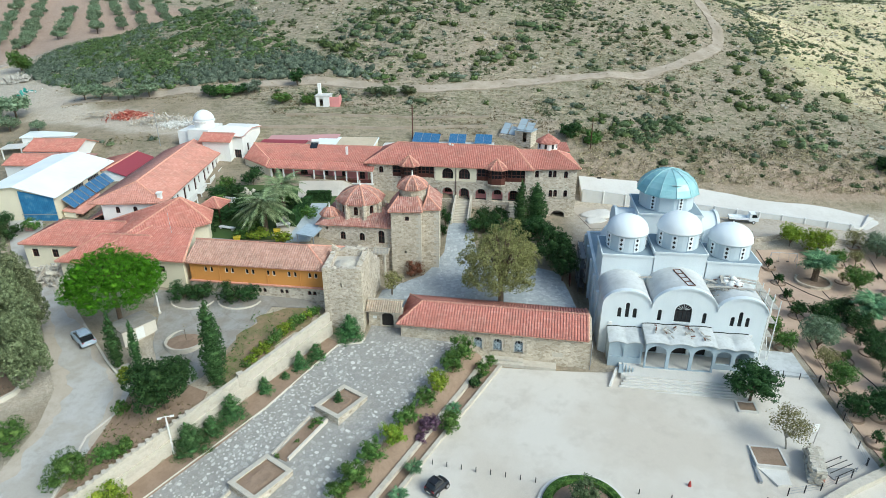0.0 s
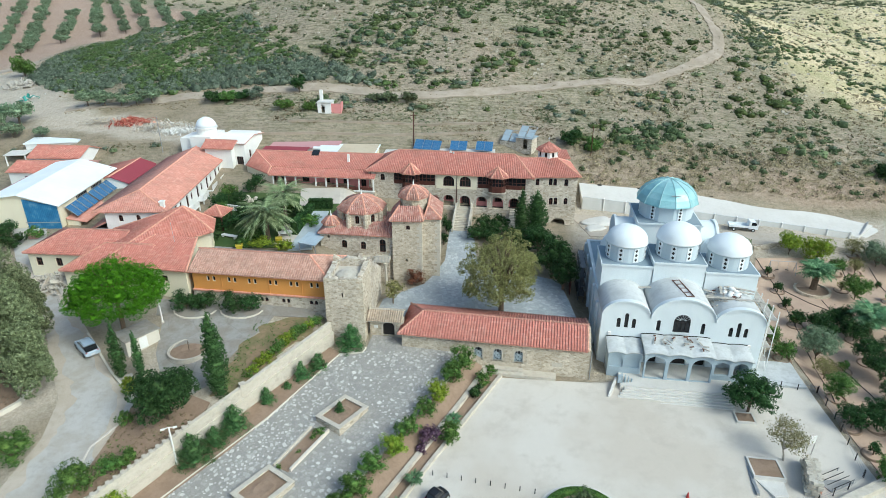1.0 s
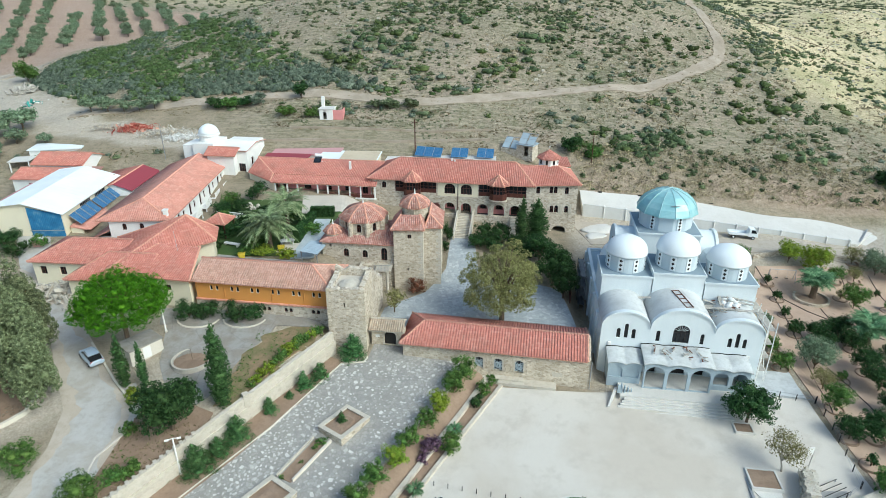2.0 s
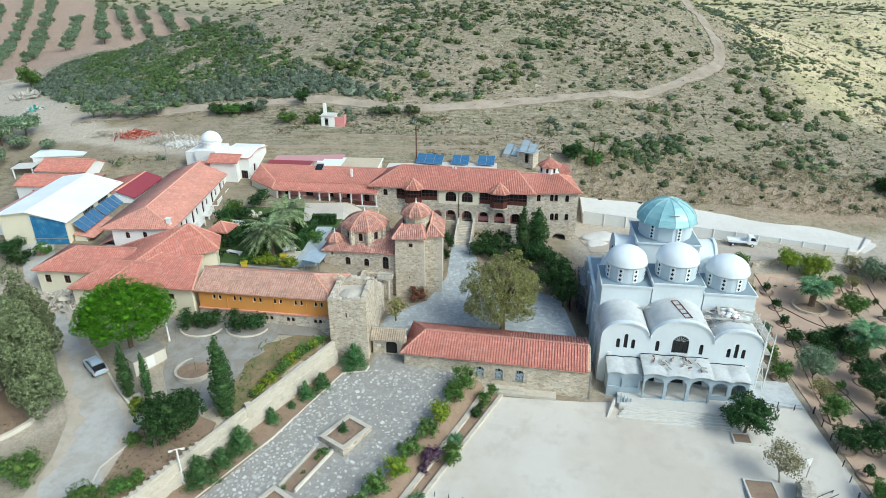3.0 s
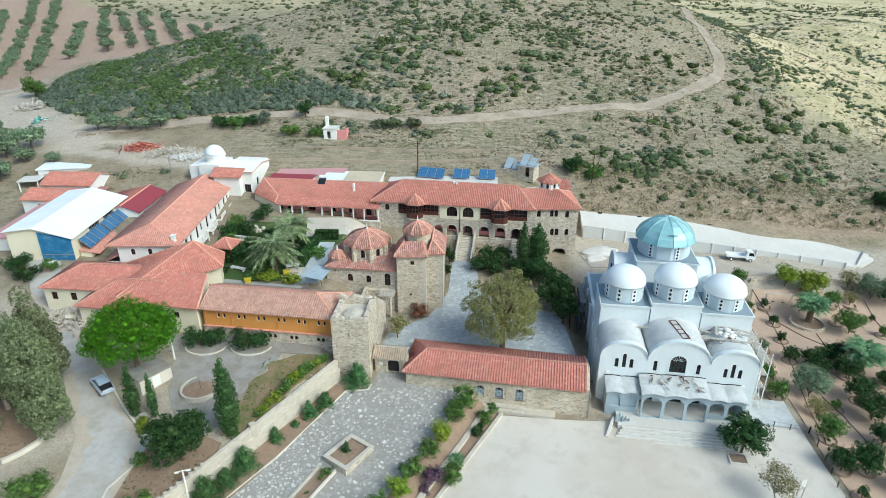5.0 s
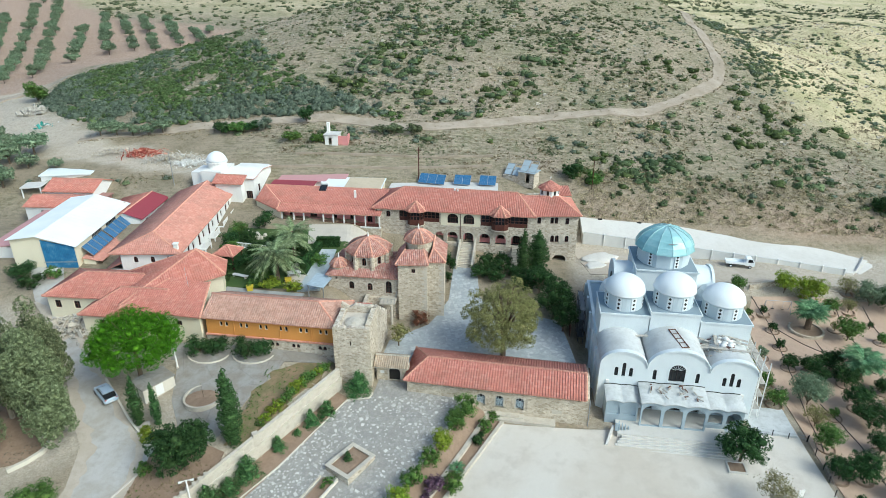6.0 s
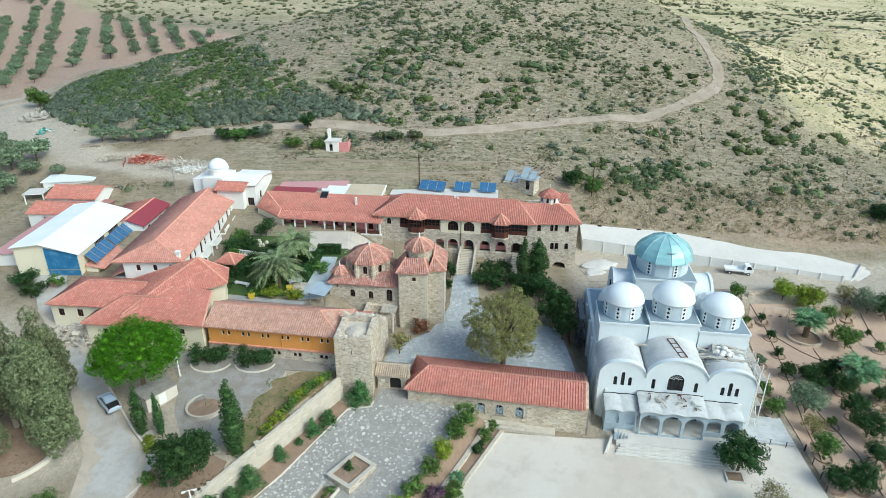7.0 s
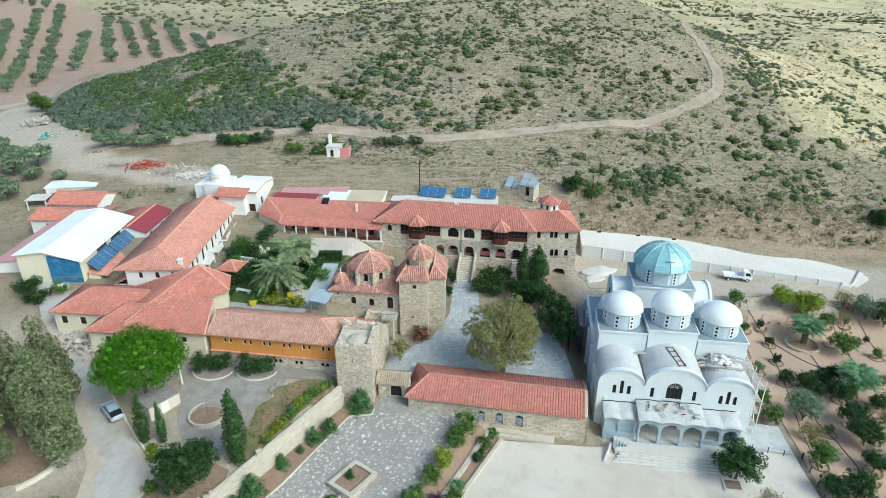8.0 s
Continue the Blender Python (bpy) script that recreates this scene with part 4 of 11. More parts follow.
# ---- the gate range: low tiled hall, gate, tower ----
def low_hall():
    h = thing("gate_hall", -5.5, 68.6, 0, -9.8, "long low rubble-stone hall with a red tiled roof beside the square", "building")
    L, D = 24.3, 7.4
    wins = [10.15, 12.65, 15.35]
    front = [(u - 0.55, u + 0.55, 1.75, 3.55, 0.5) for u in wins]
    body(h, 0, L, 0, D, -1.5, 4.62, M["stone_tan"], {"s": front}, 0.45, gables=None)
    tri = bmesh.new()
    plate(tri, [(0, 4.6), (3.2, 5.9), (D - 0.02, 4.6)], 0, 0.4)
    g = part("gable", tri, M["stone_tan"], h)
    g.matrix_local = pose(L - 0.02, 0.02, 0, 0, 0, 90)
    for u in wins:
        window(h, (0, 0), (L, 0), u, 1.75, 1.1, 1.8, 0.5, M["steel"], 2, surround=M["stone_pale"])
        lat = bmesh.new()
        for i in range(-3, 5):
            for sg in (1, -1):
                xa, xb = -0.5, 0.5
                za, zb = 0.2 * i + 0.2 + (0.5 if sg < 0 else 0), 0.2 * i + 0.2 + (0 if sg < 0 else 0.5)
                za, zb = za + 0.35, zb + 0.35
                if min(za, zb) > 0.03 and max(za, zb) < 1.5:
                    tube(lat, [(xa, 0.06, za), (xb, 0.06, zb)], 0.035, 4)
        q = part("window_lattice", lat, M["church_grey"], h, "pale lattice grille")
        q.matrix_local = pose(u, 0, 1.75)
        q = part("string_arch", ring_plate(bmesh.new(), arch_poly(2.1, 2.4, 0.95), arch_poly(1.86, 2.3, 0.87), -0.06, 0.0), M["stone_grey"], h)
        q.matrix_local = pose(u, 0, 1.75)
    part("string_course", boxes((-0.05, L + 0.05, -0.06, 0.0, 4.02, 4.12)), M["stone_grey"], h)
    part("step_ledge", boxes((8.6, 20.2, -1.3, 0, -0.6, 0.75), (9.4, 16, -0.8, 0, 0.75, 1.0)), M["stone_pale"], h)
    part("inset_slab", boxes((19.6, 20.9, -0.03, 0.0, 1.7, 2.3)), M["stone_pale"], h)
    A, B, C, Dd = (-0.45, -0.45, 4.66), (L - 0.45, -0.45, 4.66), (L - 0.45, D + 0.45, 4.55), (-0.45, D + 0.45, 4.55)
    a, b = (2.3, 3.3, 6.3), (L - 0.45, 3.3, 6.3)
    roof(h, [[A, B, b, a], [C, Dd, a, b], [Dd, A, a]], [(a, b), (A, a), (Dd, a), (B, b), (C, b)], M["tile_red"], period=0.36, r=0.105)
    part("downpipe", tube(bmesh.new(), [(L + 0.1, -0.08, 4.5), (L + 0.1, -0.08, 0.2)], 0.06), M["steel"], h)
    return h


low_hall()


def gate():
    g = thing("monastery_gate", -9.9, 70.9, 0, -6.5, "stone gate with an arched dark door under a small tiled roof", "gate")
    part("wall", wall(bmesh.new(), (0, 0), (4.6, 0), 2.0, 5.6, 0.6, [(1.75, 3.35, 2.9, 5.0, 0.7)]), M["stone_tan"], g)
    d = part("door", plate(bmesh.new(), arch_poly(1.6, 2.1, 0.7), 0.25, 0.33), M["dark"], g, "dark iron-clad double door")
    d.matrix_local = pose(2.55, 0, 2.9)
    part("surround", ring_plate(bmesh.new(), [(a * 1.24, b * 1.09) for a, b in arch_poly(1.6, 2.1, 0.7)], arch_poly(1.6, 2.1, 0.7), -0.06, 0.0), M["stone_pale"], d)
    part("notice", boxes((0.55, 1.1, -0.04, 0, 4.0, 4.4)), M["white"], g, "small pale notice plate")
    roof(g, [[(-0.3, -0.75, 5.45), (4.5, -0.75, 5.45), (4.5, 1.1, 6.25), (-0.3, 1.1, 6.25)], [(4.5, 2.2, 5.75), (-0.3, 2.2, 5.75), (-0.3, 1.1, 6.25), (4.5, 1.1, 6.25)]], [((-0.3, 1.1, 6.25), (4.5, 1.1, 6.25))], M["tile_buff"], M["stone_pale"], period=0.3)


gate()


def tower():
    t = thing("watch_tower", -15.35, 69.75, 0, -4.0, "square rubble-stone tower with a broken open top", "tower")
    W, D, th = 4.95, 6.1, 0.7

    def broken(seed, base, amp):
        return lambda u: base + amp * noise.noise((u * 0.9, seed, 0)) + 0.12 * noise.noise((u * 3.1, seed, 5))
    runs = [((0, 0), (W, 0), 11.95, 0.12), ((W, th), (W, D - th), 12.1, 0.25), ((W, D), (0, D), 12.3, 0.5), ((0, D - th), (0, th), 11.9, 0.3)]
    for i, (a, b, z, amp) in enumerate(runs):
        hs = [(2.2, 2.4, 9.2, 9.9, 0.0)] if i == 0 else [(2.9, 3.1, 7.0, 7.7, 0)] if i == 1 else []
        # right face takes the tan stone: its sunlit tone is put into the colour
        part("wall", wall(bmesh.new(), a, b, 1.5, z, th, hs, broken(i * 4.0, z, amp)), M["stone_tan"] if i == 1 else M["stone_grey"], t)
    part("deck", boxes((0.6, W - 0.6, 0.6, D - 0.6, 10.6, 11.2)), M["concrete"], t, "cement deck inside the tower's top")
    bm = lathe(bmesh.new(), [(1.75, 11.15), (1.5, 11.5), (0.8, 11.85), (0.0, 11.95)], 14, 2.6, 2.6)
    for v in bm.verts:
        v.co.z += 0.1 * noise.noise(v.co * 2)
    part("rubble", bm, M["stone_pale"], t, "heap of pale rubble")
    # squared corner stones
    for i in range(18):
        z = 2.6 + i * 0.52
        w1 = 0.75 if i % 2 else 0.42
        part("quoin", boxes((W - w1, W + 0.03, -0.03, 0.42 if i % 2 else 0.75, z, z + 0.48)), M["stone_tan"], t)
        part("quoin", boxes((-0.03, w1, -0.03, 0.3, z, z + 0.48)), M["stone_tan"], t)
    # old wall that runs back from the tower, stepping down
    bm = bmesh.new()
    for i in range(5):
        wall(bm, (W - 0.1 + i * 0.05, D + i * 1.3), (W - 0.05 + i * 0.05, D + 1.3 + i * 1.3), 3.0, 11.4 - i * 0.9, 0.6)
    part("side_wall", bm, M["stone_grey"], t)


tower()


# ---- ochre range and cream houses ----
def ochre_range():
    o = thing("ochre_range", -34.4, 74.9, 0, -8.0, "long ochre-orange range on a stone base with faded tiled roof", "building")
    L, D = 19.2, 7.0
    ups, lows = [], []
    for u in (2.65, 5.65, 8.55, 11.5, 14.45, 17.3):
        for s_ in (-0.42, 0.42):
            ups.append((u + s_, 0.46, 9.05, 0.8))
    for u in (9.7, 10.4, 12.8, 13.5, 16.7, 17.4):
        lows.append((u, 0.5, 6.55, 0.65))
    hole = lambda q: (q[0] - q[1] / 2, q[0] + q[1] / 2, q[2], q[2] + q[3], q[1] / 2)
    body(o, 0, L, 0, D, 7.75, 10.5, M["orange"], {"s": [hole(q) for q in ups]}, 0.35)
    bm = wall(bmesh.new(), (-0.12, -0.12), (L + 0.12, -0.12), 3.5, 7.62, 0.5, [hole((q[0] + 0.12, *q[1:])) for q in lows])
    part("stone_base", bm, M["stone_grey"], o)
    for u in (L - 0.4, -0.12):
        part("base_side", boxes((u, u + 0.52, 0.4, D, 3.5, 7.62)), M["stone_grey"], o)
    part("band", boxes((-0.14, L + 0.14, -0.3, 0.3, 7.62, 7.8)), M["ridge"], o, "red tile drip band")
    for q in ups:
        window(o, (0, 0), (L, 0), q[0], q[2], q[1], q[3], q[1] / 2, M["cream_kerb"], 0, 0.12)
    for q in lows:
        window(o, (0, -0.12), (L, -0.12), q[0], q[2], q[1], q[3], q[1] / 2, M["wood"], 0, 0.15)
    for u in (4.2, 11.0, 15.6):
        part("downpipe", tube(bmesh.new(), [(u, -0.07, 10.3), (u, -0.07, 7.8)], 0.05), M["orange"], o)
    hip_roof(o, 0, L, 0, D, 10.5, 1.75, M["tile_faded"], (False, True))


ochre_range()


def cream_house():
    c = thing("cream_house", -45.8, 76.7, 0, -10.5, "large cream rendered house under red hipped tile roofs", "house")
    # front wing: one slope that climbs to the main roof
    body(c, 0, 10.8, 0, 5.9, 5.0, 10.75, M["cream"], {"s": [(6.9, 7.9, 8.6, 9.5, 0)]}, 0.35, sides="sw")
    top = lambda u: 10.7 + 0.265 * u
    part("wall", wall(bmesh.new(), (10.8, 0.35), (9.0, 6.3), 5.0, 12, 0.35, [], top), M["cream"], c)
    window(c, (0, 0), (10.8, 0), 7.4, 8.6, 1.0, 0.9)
    A, B, C_, D_ = (-1.6, -0.6, 10.7), (11.3, -0.6, 10.7), (9.2, 6.3, 12.6), (2.6, 6.3, 12.6)
    roof(c, [[A, B, C_, D_]], [(B, C_), (A, D_)], M["tile_red"], name="front_roof")
    # main block under a steep hipped roof, turned a little from the front wing
    turn = Matrix.Rotation(radians(10.5), 4, "Z")
    loc = lambda x, y, z: tuple(turn @ Vector((x + 45.8, y - 76.7, z)))
    foot = [loc(-43.0, 82.2, 0), loc(-35.3, 85.4, 0), loc(-36.5, 89.4, 0), loc(-46.4, 86.2, 0)]
    part("main_wall", prism(bmesh.new(), [p[:2] for p in foot], 6.0, 11.95), M["cream"], c)
    window(c, foot[1][:2], foot[2][:2], 2.1, 9.6, 1.1, 1.4, deep=0.05)
    FR, BR, BL, top_, low = loc(-34.6, 85.0, 12.0), loc(-36.0, 90.0, 12.0), loc(-49.8, 85.5, 12.2), loc(-39.8, 87.8, 15.0), loc(-47.6, 77.0, 10.85)
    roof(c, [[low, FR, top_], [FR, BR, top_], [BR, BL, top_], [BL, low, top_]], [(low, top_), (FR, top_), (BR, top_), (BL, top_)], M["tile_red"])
    for v in (2.0, 4.0):
        part("pilaster", boxes((10.35 - 0.3 * v + 0.32, 10.55 - 0.3 * v + 0.32, v, v + 0.3, 6, 11.0)), M["cream"], c)
    part("aerial", tube(bmesh.new(), [(6.4, 5.0, 12.2), (6.3, 5.0, 15.4)], 0.03, 5), M["steel"], c)


cream_house()


def west_wing():
    w = thing("west_wing", -60.2, 80.4, 0, -4.5, "low cream wing with shuttered windows and red tiled roofs", "house")
    hs = [(1.0, 2.0, 8.6, 9.9, 0), (4.0, 5.0, 8.6, 9.9, 0)]
    body(w, 0, 11.5, 0, 8.4, 5.5, 10.75, M["cream"], {"s": hs}, 0.35)
    for h in hs:
        window(w, (0, 0), (11.5, 0), (h[0] + h[1]) / 2, 8.6, 1.0, 1.3)
    hip_roof(w, 0, 13.0, 0, 8.4, 10.75, 2.0, M["tile_red"], (True, False))
    v = thing("front_wing", -53.0, 76.6, 0, -6.0, "low cream wing with a red tiled roof", "house")
    hs = [(2.4, 3.4, 7.6, 8.9, 0)]
    body(v, 0, 9.0, 0, 8.4, 5.0, 9.75, M["cream"], {"s": hs}, 0.35)
    window(v, (0, 0), (9, 0), 2.9, 7.6, 1.0, 1.3)
    hip_roof(v, 0, 11.0, 0, 8.4, 9.8, 2.4, M["tile_red"], (True, False))


west_wing()


def cell_wing():
    """Long wing with balconies on its garden side."""
    c = thing("cell_wing", -52.7, 88.9, 0, 1.7, "long cream wing with white balconies and a faded tiled roof", "building")
    L, W = 29.8, 9.4
    fh = [(2.0, 2.7, 12.0, 13.1, 0.35), (4.7, 5.4, 12.0, 13.1, 0.35), (7.3, 8.0, 12.0, 13.1, 0.35)]
    east = []
    for i in range(5):
        u = 3.6 + i * 5.1
        east += [(u, u + 1.1, 10.9, 13.1, 0.2), (u + 2.2, u + 3.1, 11.6, 12.9, 0), (u, u + 1.1, 7.6, 9.8, 0.3)]
    body(c, 0, W, 0, L, 6.0, 13.75, M["white"], {"s": fh, "e": east}, 0.35)
    for h in fh:
        window(c, (0, 0), (W, 0), (h[0] + h[1]) / 2, h[2], 0.7, 1.1, 0.35)
    for h in east:
        window(c, (W, 0), (W, L), (h[0] + h[1]) / 2, h[2], h[1] - h[0], h[3] - h[2], h[4])
    x0, x1, y0, y1, z, zr = -1.7, W + 0.5, -0.5, L + 0.4, 13.75, 16.0
    xm = 4.45
    a, b = (xm, y0 + 4.0, zr), (xm, y1, zr)
    roof(c, [[(x1, y0, z), (x1, y1, z), b, a], [(x0, y1, z), (x0, y0, z), a, b], [(x0, y0, z), (x1, y0, z), a]],
         [(a, b), ((x0, y0, z), a), ((x1, y0, z), a)], M["tile_pink"])
    for i in range(5):
        u = 2.8 + i * 5.1
        s_ = part("balcony", boxes((W, W + 1.3, u, u + 3.0, 10.55, 10.75)), M["white"], c)
        part("handrail", boxes((W + 1.2, W + 1.27, u, u + 3.0, 11.65, 11.72)), M["white"], s_)
        for k in range(11):
            part("baluster", boxes((W + 1.205, W + 1.265, u + 0.1 + k * 0.28, u + 0.2 + k * 0.28, 10.75, 11.65)), M["white"], s_)
        for v in (u, u + 2.82):
            part("post", boxes((W + 1.1, W + 1.28, v, v + 0.18, 6.5, 10.55)), M["white"], s_)
    part("chimney", boxes((8.6, 9.2, 0.3, 0.9, 13.4, 15.0), (8.5, 9.3, 0.2, 1.0, 15.0, 15.2)), M["white"], c)
    # lean-to roof on its outer side
    roof(c, [[(-3.0, 25, 10.6), (-3.0, 0.5, 10.6), (-0.02, 0.5, 11.9), (-0.02, 25, 11.9)]], [], M["tile_pink"], name="lean_to_roof")
    part("lean_to_wall", boxes((-2.8, -2.5, 0.7, 25, 6.5, 10.5), (-2.5, -0.02, 0.7, 1.0, 6.5, 10.5)), M["white"], c)


cell_wing()


def white_chapel():
    c = thing("white_chapel", -45.9, 119.0, 0, -7.0, "white rendered chapel with a small white dome", "chapel")
    body(c, 0, 6.6, 0, 9.0, 9, 16.6, M["white"], {"e": [(2.0, 3.0, 13.4, 15.0, 0)], "s": [(4.7, 6.1, 12.4, 14.2, 0)]}, 0.35)
    window(c, (0, 0), (6.6, 0), 5.4, 12.4, 1.4, 1.8, 0, M["wood"], 2)
    window(c, (6.6, 0), (6.6, 9), 2.5, 13.4, 1.0, 1.6)
    hip_roof(c, -1.0, 4.6, -1.6, 2.4, 16.2, 1.1, M["tile_red"], (False, False))
    part("porch_wall", boxes((-0.9, 4.5, -1.5, -0.02, 9, 16.2)), M["white"], c)
    roof(c, [[(-0.2, -0.3, 16.9), (6.9, -0.3, 16.9), (6.9, 4.6, 17.6), (-0.2, 4.6, 17.6)], [(6.9, 9.3, 16.9), (-0.2, 9.3, 16.9), (-0.2, 4.6, 17.6), (6.9, 4.6, 17.6)]], [], M["white"], name="upper_roof", r=0.03)
    part("upper_wall", boxes((0.1, 6.5, 2.4, 8.9, 16.6, 17.3)), M["white"], c)
    d = thing("white_dome_chapel", -48.3, 123.6, 0.7, -7.0, "small whitewashed domed chapel behind the wing", "chapel")
    part("body", boxes((-4.6, 4.6, -2.6, 2.6, 11, 16.4)), M["white"], d)
    part("cross_arm", boxes((-2.2, 2.2, -3.2, 3.2, 11, 16.9)), M["white"], d)
    part("drum", lathe(bmesh.new(), [(1.95, 16.6), (1.95, 18.0), (2.2, 18.05), (2.2, 18.3)], 20), M["white"], d, smooth=False)
    part("dome", lathe(bmesh.new(), [(2.05, 18.3), (1.95, 18.85), (1.6, 19.5), (1.0, 19.95), (0.4, 20.2), (0, 20.25)], 24), M["dome_white"], d, smooth=True)


white_chapel()


def steel_shed():
    s = thing("steel_shed", -61.7, 91.9, 0, 2.2, "cream workshop shed with white sheet roof and blue sliding door", "shed")
    W, L, X0 = 11.6, 20.0, -10.3
    gab = lambda u: (15.35 - 0.11 * abs(u + X0 + W / 2)) if u + X0 < -W / 2 else 13.6 + 1.75 * (1 - abs(u + X0 + W / 2) / (W / 2))
    part("wall", wall(bmesh.new(), (X0, 0), (0, 0), 7.5, 14, 0.25, [], gab), M["cream"], s)
    part("wall", wall(bmesh.new(), (0, 0.25), (0, L), 7.5, 13.6, 0.25, [(5.4, 9.0, 12.0, 13.2, 0), (10.6, 14.4, 12.0, 13.2, 0)]), M["cream"], s)
    part("wall", wall(bmesh.new(), (-0.25, L), (X0 + 0.25, L), 7.5, 14, 0.25, [], None), M["cream"], s)
    part("wall", wall(bmesh.new(), (X0, L), (X0, 0.25), 7.5, 14.8, 0.25), M["cream"], s)
    for u, w_ in ((7.2, 3.6), (12.5, 3.8)):
        window(s, (0, 0.25), (0, L), u, 12.0, w_, 1.2, 0, M["steel"], 6, 0.05)
    k = Nodes("blue_door_paint")
    f = k.noise(0.7, 5)
    M["blue_door"] = k.done(k.ramp(f, [(0.3, (0.03, 0.13, 0.27)), (0.55, (0.05, 0.20, 0.38)), (0.75, (0.20, 0.34, 0.45))]), 0.5)
    lintel = lambda x: 13.5 + 1.35 * (-x / (W / 2))
    d = hexa(bmesh.new(), [(-5.3, -0.14, 7.4), (-0.12, -0.14, 7.4), (-0.12, -0.06, 7.4), (-5.3, -0.06, 7.4)], [(-5.3, -0.14, lintel(-5.3)), (-0.12, -0.14, lintel(-0.12)), (-0.12, -0.06, lintel(-0.12)), (-5.3, -0.06, lintel(-5.3))])
    d = part("door", d, M["blue_door"], s, "faded blue sheet-metal sliding door")
    for i in range(18):
        x = -5.2 + i * 0.285
        part("rib", boxes((x, x + 0.12, -0.18, -0.14, 7.45, lintel(x + 0.12) - 0.05)), M["blue_door"], d)
    part("door_rail", boxes((-5.5, -0.05, -0.2, -0.14, 10.7, 10.85)), M["steel"], d)
    k = Nodes("white_sheet_roof")
    f = k.noise(0.25, 4)
    M["sheet_white"] = k.done(k.ramp(f, [(0.3, (0.80, 0.83, 0.83)), (0.7, (0.87, 0.89, 0.89))]), 0.45)
    step = (L + 0.9) / 18
    for sgn in (0, 1):
        for i in range(18):
            y0 = -0.5 + i * step
            y1 = y0 + step - 0.015
            xe, xr = (0.45, -W / 2) if sgn else (X0 - 0.35, -W / 2)
            ze, zr = (13.55, 15.45) if sgn else (14.85, 15.45)
            b = [(xe, y0, ze), (xe, y1, ze), (xr, y1, zr), (xr, y0, zr)] if not sgn else [(xe, y1, ze), (xe, y0, ze), (xr, y0, zr), (xr, y1, zr)]
            sheet = hexa(bmesh.new(), b, [(p[0], p[1], p[2] + 0.1) for p in b])
            bmesh.ops.recalc_face_normals(sheet, faces=sheet.faces)
            part("roof_sheet", sheet, M["sheet_white"], s)


steel_shed()


# ---- two-storey arcade range and stone building ----
def verandah_range():
    v = thing("verandah_range", -32.3, 110.5, 0, -6.5, "cream range with a red-floored verandah and red tiled roof", "building")
    L = 19.6
    wh = [(1.0, 2.0, 10.5, 12.2, 0), (5.2, 6.6, 10.3, 12.4, 0), (9.6, 10.6, 10.7, 12.2, 0), (13.2, 14.2, 10.7, 12.2, 0), (16.6, 17.6, 10.7, 12.2, 0)]
    part("back_wall", wall(bmesh.new(), (0, 1.7), (L, 1.7), 6, 13.2, 0.35, wh), M["pinkwall"], v)
    for h in wh:
        window(v, (0, 1.7), (L, 1.7), (h[0] + h[1]) / 2, h[2], h[1] - h[0], h[3] - h[2], 0)
    part("end_wall", wall(bmesh.new(), (-6.4, 4.4), (-0.2, 0.2), 7.0, 12.9, 0.35, []), M["cream"], v)
    part("floor", boxes((-0.2, L, -0.1, 2.6, 6.0, 10.25)), M["stone_grey"], v)
    part("floor_edge", boxes((-0.25, L, -0.16, 0.3, 10.25, 10.4)), M["white"], v)
    for u in (0.0, 2.35, 4.35, 8.25, 10.2, 12.3, 14.4, 16.5, 19.2):
        part("post", boxes((u, u + 0.24, 0.0, 0.24, 10.4, 12.66)), M["white"], v)
    bm = boxes((0, L, 0.02, 0.26, 12.66, 12.9))
    part("beam", bm, M["white"], v)
    bm = bmesh.new()
    for a, b in ((0.24, 4.3), (8.5, 19.2)):
        box(bm, a, b, 0.08, 0.16, 11.2, 11.27)
        box(bm, a, b, 0.09, 0.15, 10.5, 11.1)
    part("balustrade", bm, M["wood"], v, "dark wooden balustrade")
    part("bench", boxes((5.2, 7.4, 0.7, 1.2, 10.4, 10.85), (5.2, 7.4, 1.15, 1.25, 10.85, 11.3)), M["pinkwall"], v)
    A, B = (-0.7, -0.3, 12.95), (L + 0.05, -0.3, 12.95)
    roof(v, [[A, B, (L + 0.05, 2.5, 13.8), (-0.7, 2.5, 13.8)]], [], M["tile_red"], name="verandah_roof")
    r0 = (-6.0, 8.0, 15.3)
    roof(v, [[(-0.9, 2.2, 13.85), (L + 0.05, 2.2, 13.85), (L + 0.05, 8.0, 15.3), r0], [(-6.9, 4.4, 13.3), (-0.9, 0.2, 13.0), (-0.9, 2.2, 13.85), r0],
             [(L, 14.0, 13.4), (-6.0, 14.0, 13.4), r0, (L + 0.05, 8.0, 15.3)]], [(r0, (L + 0.05, 8.0, 15.3)), ((-0.9, 0.2, 13.0), (-0.9, 2.2, 13.85)), ((-0.9, 2.2, 13.85), r0)], M["tile_red"])
    part("side_wall", boxes((-6.7, -6.3, 4.4, 13.6, 7, 13.0), (-6.5, L, 13.2, 13.6, 7, 13.3)), M["cream"], v)
    part("chimney", boxes((13.4, 13.8, 4.6, 5.0, 13.6, 16.0)), M["white"], v)
    part("steps", boxes(*[(1.0 - i * 0.1, 8.5 + i * 0.1, -0.5 - i * 0.4, -0.1 - i * 0.4 + 0.02, 5.5, 10.1 - i * 0.2) for i in range(7)]), M["stone_grey"], v)


verandah_range()


